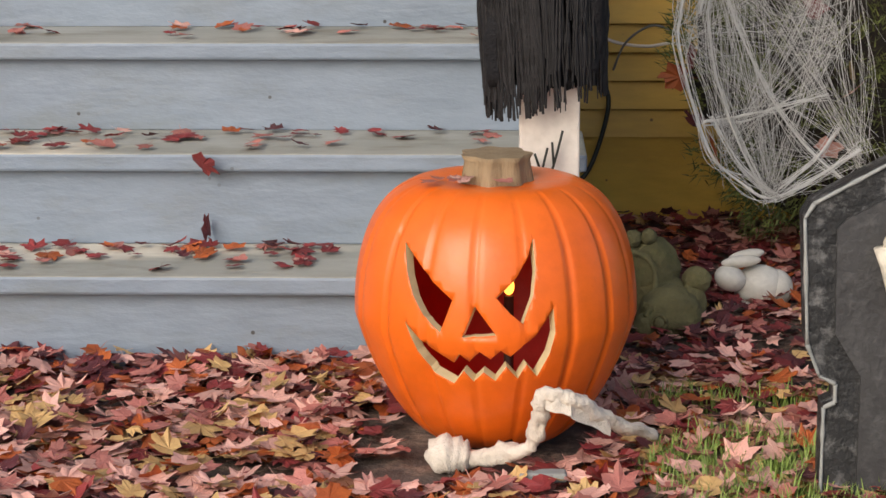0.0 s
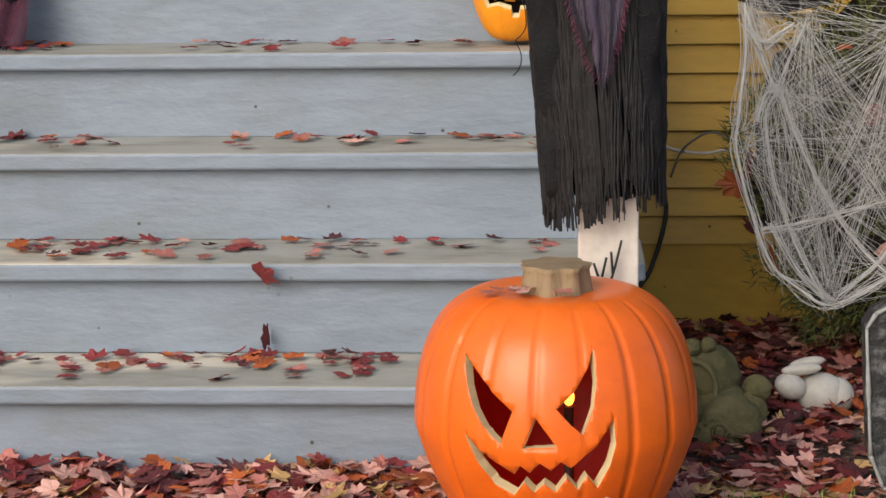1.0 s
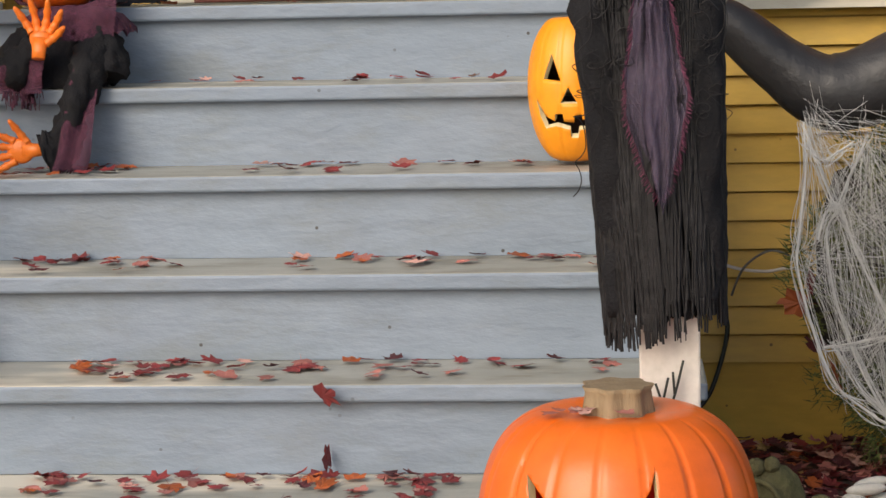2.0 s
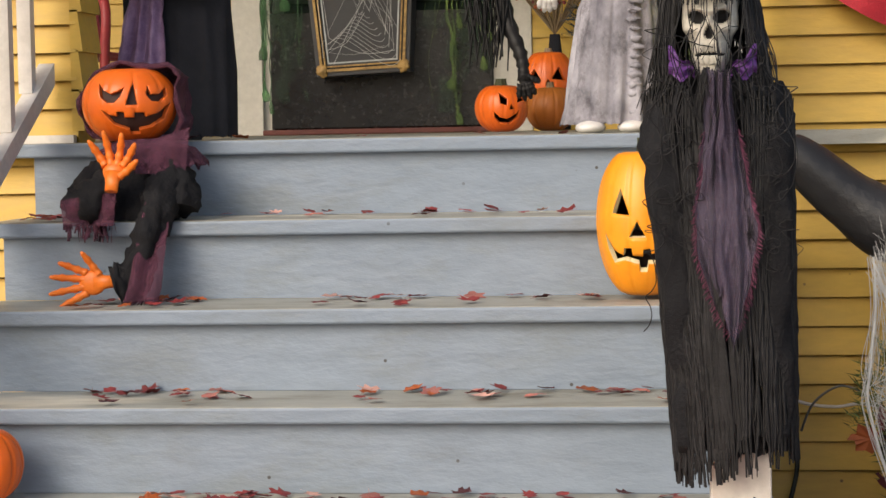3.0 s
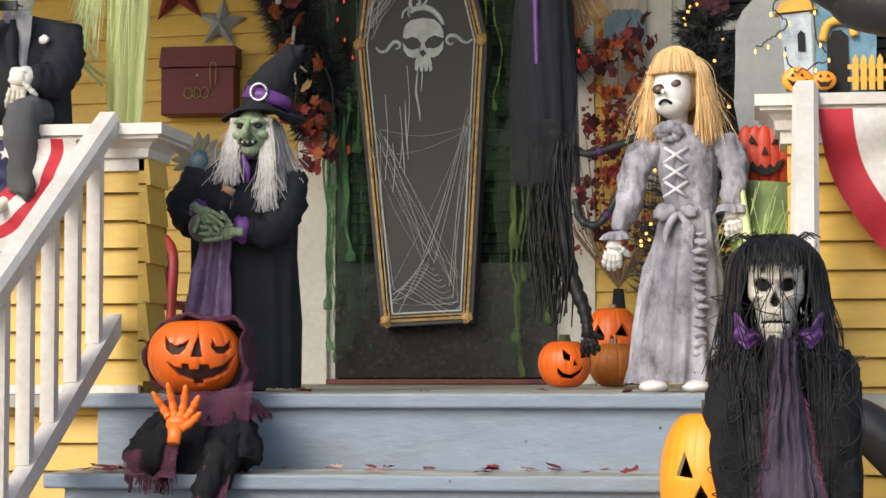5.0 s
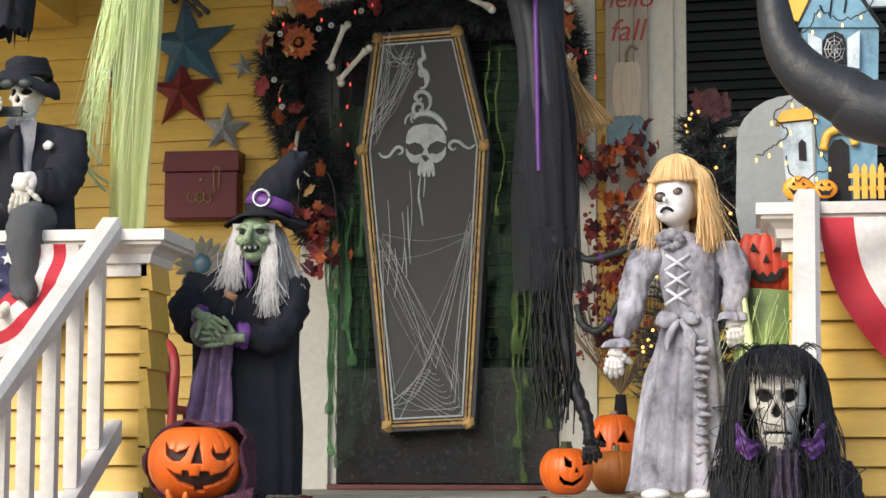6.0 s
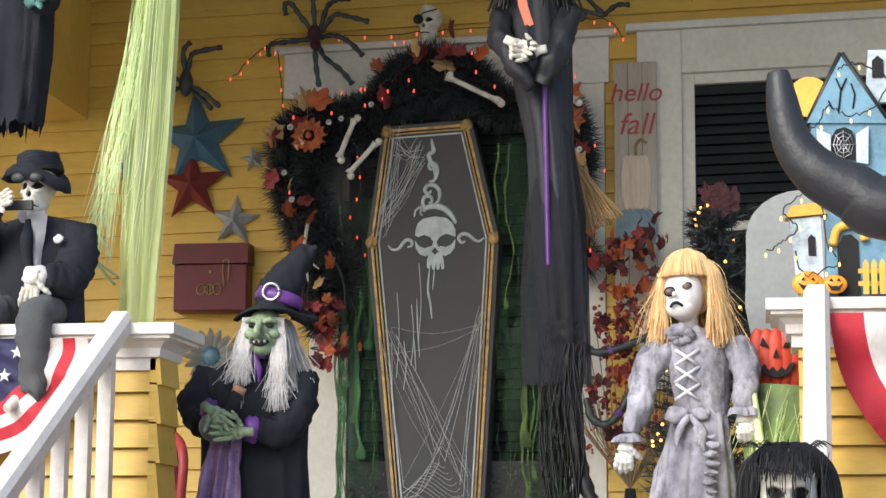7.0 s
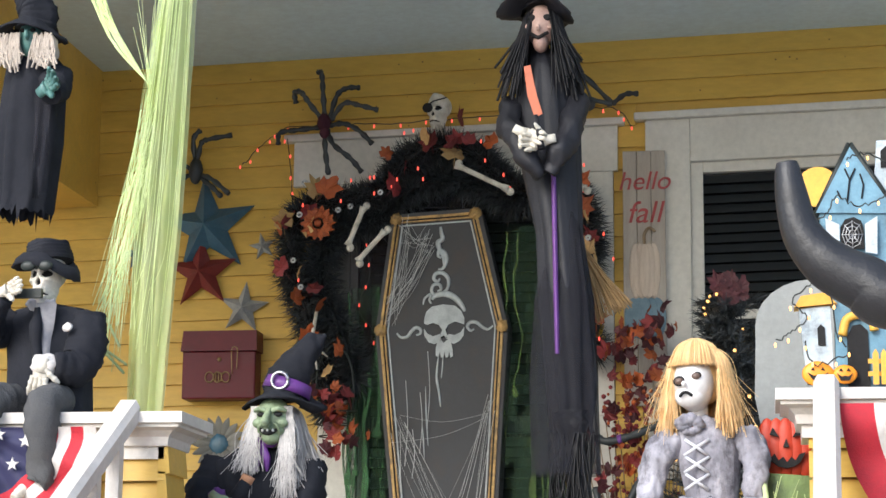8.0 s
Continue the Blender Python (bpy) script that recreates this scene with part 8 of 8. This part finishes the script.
# ---- black foam tombstone at the path ----
def front_tomb():
    th = thing("foam_tombstone", "black foam tombstone with a worn grey edge", "tombstone", "tombstones", at=(2.36, -1.98, 0))
    P0 = plan(2.228, -1.98, 0.0, 1450, 890, 0.00083)
    left = [(1450, 890), (1450, 700), (1470, 690), (1470, 655), (1440, 640), (1416, 580), (1404, 345), (1420, 318), (1568, 235)]
    mid = 1640
    out = left + [(2 * mid - x, y) for x, y in left[::-1]]
    def Q(pts):
        return [(P0(x, y).x - 2.36, P0(x, y).z) for x, y in pts]
    bm = B()
    prism(bm, Q(out), 0, 0.06)
    bmesh.ops.recalc_face_normals(bm, faces=bm.faces)
    part("slab", bm, material("worn_foam_edge", (0.035, 0.036, 0.038), (0.02, 0.021, 0.022), rough=0.5, scale=14, bump=0.8, bscale=50, spec=0.2, dirt=(0.42, 0.42, 0.42), dirt_amount=0.35, dirt_scale=26), th)
    bm = B()
    edge = [Vector((x, -0.003, z)) for x, z in Q(out)]
    for a, b in zip(edge, edge[1:]):
        n = 8
        pts = [a.lerp(b, i / n) for i in range(n + 1)]
        tube(bm, pts, [0.0045 * (0.5 + abs(noise.noise(p * 30))) for p in pts], n=6)
    part("worn_edge", bm, TOMBGREY, th, "chipped pale edge")
    panel = [(1515, 884), (1515, 640), (1490, 600), (1466, 560), (1462, 365), (1480, 345), (1640, 262), (1800, 345), (1818, 365), (1814, 560), (1790, 600), (1765, 640), (1765, 884)]
    bm = B()
    prism(bm, Q(panel), -0.006, 0.0)
    bmesh.ops.recalc_face_normals(bm, faces=bm.faces)
    part("panel", bm, material("black_foam_face", (0.03, 0.03, 0.032), (0.05, 0.05, 0.052), rough=0.6, scale=8, bump=0.4, dirt=(0.1, 0.1, 0.1), dirt_amount=0.5, dirt_scale=30), th)
    bm = B()
    p, q = P0(1545, 392) - Vector((2.36, 0, 0)), P0(1570, 510) - Vector((2.36, 0, 0))
    p.y = q.y = -0.02
    tube(bm, [p, p.lerp(q, 0.3), p.lerp(q, 0.75), q], [0.017, 0.012, 0.009, 0.014], n=12)
    blob(bm, p + Vector((0.014, 0, 0.004)), 0.017)
    blob(bm, q + Vector((0.01, 0, 0)), 0.014)
    part("bone", bm, BONE, th, "pale plastic bone", smooth=True)


front_tomb()

# ---- garden statues ----
MOSS = material("mossy_stone", (0.17, 0.15, 0.065), (0.1, 0.09, 0.04), rough=0.95, scale=14, bump=0.8, bscale=60, dirt=(0.06, 0.07, 0.02), dirt_amount=0.6, dirt_scale=10)
bm = B()
for c, r in (((2.07, -0.97, 0.038), (0.066, 0.06, 0.058)), ((2.03, -1.005, 0.022), (0.034, 0.036, 0.03)), ((2.04, -0.88, 0.11), (0.058, 0.055, 0.068)), ((2.05, -0.9, 0.05), (0.06, 0.05, 0.06)),
             ((2.0, -0.9, 0.178), (0.018, 0.016, 0.018)), ((2.032, -0.9, 0.182), (0.016, 0.016, 0.017)), ((2.13, -0.9, 0.092), (0.03, 0.028, 0.028)), ((2.12, -0.91, 0.04), (0.03, 0.03, 0.05)),
             ((2.045, -1.038, 0.037), (0.01, 0.008, 0.012)), ((2.064, -1.036, 0.012), (0.011, 0.008, 0.011)), ((2.046, -1.042, 0.003), (0.008, 0.008, 0.011))):
    blob(bm, c, r, lump=0.14, n=28, k=20, seed=c[0] * 9)
ring = [(2.045 + 0.014 * math.cos(a), -1.036, 0.037 + 0.017 * math.sin(a)) for a in (2 * math.pi * i / 14 for i in range(15))]
tube(bm, ring, 0.0035, n=6)
tube(bm, smooth_path([Vector(p) for p in ((1.99, -0.925, 0.158), (2.02, -0.936, 0.15), (2.04, -0.942, 0.125), (2.043, -0.955, 0.09), (2.035, -1.0, 0.068), (2.02, -1.02, 0.045))], 5), 0.006, n=8)
tagged(part("garden_statue", bm, MOSS), "mossy stone frog statue among fallen leaves", "statue")
bm = B()
blob(bm, (2.275, -0.76, 0.045), (0.055, 0.042, 0.046), n=24, k=16)
blob(bm, (2.31, -0.755, 0.04), (0.036, 0.04, 0.04), n=20, k=14)
blob(bm, (2.21, -0.785, 0.068), (0.034, 0.027, 0.027), n=20, k=14, m=Matrix.Rotation(0.35, 3, "Y"))
blob(bm, (2.232, -0.785, 0.104), (0.042, 0.012, 0.013), n=18, k=12, m=Matrix.Rotation(-0.1, 3, "Y"))
blob(bm, (2.245, -0.765, 0.113), (0.038, 0.011, 0.012), n=18, k=12, m=Matrix.Rotation(-0.2, 3, "Y"))
blob(bm, (2.225, -0.8, 0.014), (0.03, 0.016, 0.014), n=14, k=10)
tagged(part("rabbit_statue", bm, material("white_ceramic", (0.62, 0.6, 0.55), (0.5, 0.48, 0.42), rough=0.5, scale=12)), "small white ceramic rabbit lying in fallen leaves", "statue")

# ---- gauze-wrapped bone arm on the ground ----
bm = B()
Pa = plan(1.801, -1.9, 0.125, 960, 740, 0.00087)
GZ = material("pale_gauze", (0.72, 0.65, 0.57), (0.6, 0.53, 0.45), rough=0.9, scale=14, bump=0.6, bscale=120)
path = [Vector(p) for p in ((1.655, -1.86, 0.032), (1.731, -1.875, 0.042), (1.783, -1.9, 0.065), (1.797, -1.925, 0.12), (1.806, -1.935, 0.162), (1.845, -1.935, 0.15), (1.91, -1.88, 0.1), (1.985, -1.79, 0.05))]
limb(bm, path, [0.018, 0.015, 0.012, 0.012, 0.014, 0.013, 0.014, 0.008], 0, puff=0.08)
crumple(bm, (0,), 0.006, 30)
for i in range(2):
    a, b = path[4 + i], path[5 + i]
    sheet(bm, a + Vector((0, -0.012, 0.012)), b + Vector((0, -0.012, 0.012)), a + Vector((0.0, -0.02, -0.02)), b + Vector((0, -0.02, -0.016)), 6, 4, 0.006, seed=i)
limb(bm, [path[0] + Vector((-0.02, 0, -0.012)), path[0] + Vector((-0.005, -0.004, 0.006)), path[0] + Vector((0.03, -0.006, 0.004))], [0.02, 0.036, 0.02], 0, n=20, puff=0.12)
crumple(bm, (0,), 0.005, 70)
tagged(part("bone_prop", bm, GZ), "bent skeleton arm wrapped in pale gauze on leaves", "bone prop")
bm = B()
box(bm, (1.765, -1.945, 0.02), (1.84, -1.915, 0.035), bevel=0.004)
tagged(part("garden_stake", bm, TOMBGREY), "small grey plastic stake lying in the grass", "stake")

# ---- cables beside the steps ----
cb = thing("power_cable", "black and white cables hanging on the yellow wall", "cable", at=(1.98, 0.06, 0.1))
def cable(pts, r, mat):
    bm = B()
    tube(bm, smooth_path([Vector(p) - Vector((1.98, 0.06, 0.1)) for p in pts], 8), r, n=7)
    part("cord", bm, mat, cb, smooth=True)


cable([(1.9, 0.05, 1.2), (1.92, 0.05, 1.0), (1.93, 0.05, 0.8), (1.97, 0.05, 0.62), (1.945, 0.05, 0.5), (1.97, 0.05, 0.38), (1.99, 0.04, 0.3), (1.95, 0.02, 0.16), (1.9, 0.0, 0.1)], 0.006, WIRE)
cable([(1.9, 0.05, 0.55), (1.945, 0.05, 0.58), (1.965, 0.05, 0.72), (1.945, 0.05, 0.735), (1.92, 0.05, 0.73)], 0.0035, WHITE)
cable([(1.92, 0.03, 0.5), (2.0, 0.03, 0.46), (2.08, 0.02, 0.45), (2.14, 0.0, 0.46), (2.2, -0.1, 0.46)], 0.004, WHITE)
cable([(2.0, 0.03, 0.39), (2.03, 0.02, 0.46), (2.09, 0.02, 0.5), (2.14, 0.0, 0.49)], 0.003, PETAL)
tw = thing("dry_twig", "dry dark weed stalk against the newel post", "twig", at=(1.81, -1.49, 0.2))
bm = B()
for pts in (((0.0, 0, 0), (0.003, 0, 0.14), (0.0, 0, 0.2), (-0.018, 0, 0.26)), ((0.0, 0, 0.2), (0.015, 0, 0.24), (0.03, 0, 0.3)), ((-0.005, 0, 0.23), (0.004, 0, 0.27)), ((0.015, 0, 0.24), (0.012, 0, 0.28))):
    tube(bm, smooth_path(pts, 4), 0.0024, n=5)
part("stalk", bm, WIRE, tw)

# ---- grass ----
rnd = random.Random(37)
verts, fcs = [], []
for i in range(9000):
    x, y = rnd.uniform(1.78, 2.75), rnd.uniform(-2.15, -1.45)
    dens = noise.noise(Vector((x * 4, y * 4, 7))) + 0.45 * (x - 2.0)
    if dens < 0.0 or (y > -1.6 and x < 1.95):
        continue
    h = rnd.uniform(0.02, 0.06)
    a = rnd.uniform(0, 6.28)
    lean = Vector((math.cos(a), math.sin(a), 0)) * h * rnd.uniform(0.2, 0.8)
    s = Vector((-math.sin(a), math.cos(a), 0)) * 0.0016
    b = Vector((x, y, 0.002))
    k0 = len(verts)
    verts += [b - s, b + s, b + lean * 0.4 + Vector((0, 0, h * 0.6)) + s * 0.7, b + lean * 0.4 + Vector((0, 0, h * 0.6)) - s * 0.7, b + lean + Vector((0, 0, h * 0.9))]
    fcs += [(k0, k0 + 1, k0 + 2, k0 + 3), (k0 + 3, k0 + 2, k0 + 4)]
me = bpy.data.meshes.new("grass")
me.from_pydata(verts, [], fcs)
me.materials.append(material("grass_green", (0.16, 0.26, 0.04), (0.26, 0.32, 0.09), rough=0.6, scale=9, vary=0.35))
tagged(new("grass", me), "short green grass tufts between fallen leaves", "grass", kind="stuff")

# ---- fallen leaves ----
def litter(name, count, area, seed, lo, hi, weights, label, zr=(0.004, 0.035), keep=lambda x, y: True):
    rnd = random.Random(seed)
    verts, fcs, mats = [], [], []
    for i in range(count):
        x, y = rnd.uniform(area[0], area[1]), rnd.uniform(area[2], area[3])
        if not keep(x, y):
            continue
        size = rnd.uniform(lo, hi)
        m = pose(x, y, rnd.uniform(*zr), rnd.gauss(0, 13), rnd.gauss(0, 13), rnd.uniform(0, 360))
        pts = leaf_points(rnd, size, rnd.uniform(-0.3, 0.45))
        k0 = len(verts)
        verts.append(m @ Vector((0, 0, 0)))
        verts += [m @ p for p in pts]
        n = len(pts)
        mi = rnd.choices(range(6), weights)[0]
        for j in range(n):
            fcs.append((k0, k0 + 1 + j, k0 + 1 + (j + 1) % n))
            mats.append(mi)
        verts += [m @ Vector((0, -0.1 * size, 0)), m @ Vector((0.05 * size, -0.1 * size, 0)), m @ Vector((0.1 * size, -size * 1.0, 0.15 * size))]
        fcs.append((len(verts) - 3, len(verts) - 2, len(verts) - 1))
        mats.append(mi)
    me = bpy.data.meshes.new(name)
    me.from_pydata(verts, [], fcs)
    for mt in LEAFRED:
        me.materials.append(mt)
    me.polygons.foreach_set("material_index", mats)
    return tagged(new(name, me), label, "leaves", kind="stuff")


def bare(x, y):
    if (x - 1.726) ** 2 + (y + 1.68) ** 2 < 0.19 ** 2:
        return False
    if y > -1.27 and x < 1.88:
        return False
    if 1.765 < x < 1.87 and -1.47 < y < -1.365:
        return False
    return noise.noise(Vector((x * 3.2, y * 4.5, 2))) > (-0.32 if x < 1.7 else -0.45)


litter("leaf_litter", 5000, (0.2, 3.0, -2.25, -1.25), 1, 0.02, 0.048, (3.0, 4.5, 7.0, 2.4, 1.0, 2.2), "red, pink and brown fallen maple leaves on soil", keep=bare)
# uppermost pale leaves; their massed colour also paints in a sunlit patch
litter("leaf_litter", 620, (0.2, 1.45, -2.25, -1.5), 11, 0.024, 0.05, (0.6, 1.5, 6.0, 0.8, 0.1, 5.0), "pale pink and yellow fallen maple leaves, massed to imitate a sun patch", zr=(0.03, 0.05), keep=lambda x, y: noise.noise(Vector((x * 2.6, y * 3.5, 9))) > -0.12)
litter("leaf_litter", 2600, (1.86, 3.2, -1.3, 0.08), 2, 0.018, 0.042, (4, 2.5, 2, 1.5, 4, 0.7), "dark red fallen maple leaves beside the house", keep=lambda x, y: True)
def apart(x, y):
    if 0.2 < x < 3.0 and y > -2.25 or x < 1.9 and y > -1.26:
        return False
    return noise.noise(Vector((x * 1.7, y * 1.9, 5))) > -0.25


litter("leaf_litter", 6500, (-1.6, 4.4, -4.4, 0.05), 8, 0.024, 0.05, (3.0, 4.0, 5.0, 2.0, 1.2, 0.9), "scattered red and brown fallen maple leaves on soil", keep=apart)
litter("leaf_litter", 420, (0.2, 1.8, -1.4, -1.26), 3, 0.022, 0.045, (4, 3, 3, 2, 3, 1), "fallen maple leaves piled against the bottom riser", zr=(0.01, 0.05))

# ---- single leaves on the steps, the porch and the pumpkin ----
rnd = random.Random(53)
leafmesh = []
for i in range(10):
    bm = B()
    add_leaf(bm, Matrix(), rnd, 0.036, rnd.uniform(-0.3, 0.35))
    me = bpy.data.meshes.new("fallen_leaf")
    bm.to_mesh(me)
    bm.free()
    me.materials.append(LEAFRED[(0, 0, 1, 2, 0, 4, 0, 3, 0, 1)[i]])
    leafmesh.append(me)


def lay(x, y, z, s=1.0, tilt=7, label="dry red maple leaf lying on a painted step"):
    ob = new("fallen_leaf", rnd.choice(leafmesh[2:4] if "pink" in label else leafmesh))
    ob.matrix_world = pose(x, y, z, rnd.gauss(0, tilt), rnd.gauss(0, tilt), rnd.uniform(0, 360)) @ Matrix.Scale(s, 4)
    tagged(ob, label, "leaf", "leaves on the steps")


for k, count, spans in ((1, 64, ((0.55, 1.4),)), (2, 54, ((0.6, 0.95), (1.0, 1.72))), (3, 46, ((0.4, 0.8), (1.0, 1.72))), (4, 36, ((0.3, 0.6), (0.9, 1.6))), (5, 26, ((0.12, 0.3), (0.6, 1.5)))):
    for i in range(count):
        a, b = rnd.choice(spans)
        back = rnd.random() ** 2
        lay(rnd.uniform(a, b), -(6 - k) * RUN + RUN * (0.95 - 0.8 * back), k * RISE + 0.008, rnd.uniform(0.6, 1.15))
lay(1.145, -4 * RUN - 0.008, 2 * RISE - 0.02, 1.3, 70)
lay(1.15, -5 * RUN + 0.26, RISE + 0.03, 1.2, 60)
for x in (0.45, 0.5, 0.62, 0.9, 1.2, 1.42):
    lay(x, rnd.uniform(0.05, 0.4), PORCH + 0.006, rnd.uniform(0.6, 1.0))
for i in range(7):
    lay(1.65 + rnd.gauss(0, 0.03), -1.74 + rnd.gauss(0, 0.025), 0.462, rnd.uniform(0.5, 0.75), 4, "pink maple leaf lying on the carved pumpkin")
lay(1.74, -1.76, 0.464, 0.7, 8, "pink maple leaf lying on the carved pumpkin")
for x, y, z in ((2.16, -0.5, 0.35), (2.12, -0.5, 0.45), (2.14, -0.5, 0.5), (2.2, -0.52, 0.28), (2.4, -0.5, 0.6), (2.5, -0.5, 0.42), (2.35, -0.5, 0.75), (2.45, -0.5, 0.3)):
    lay(x, y, z, rnd.uniform(0.9, 1.5), 60, "brown maple leaf caught in the spider web")
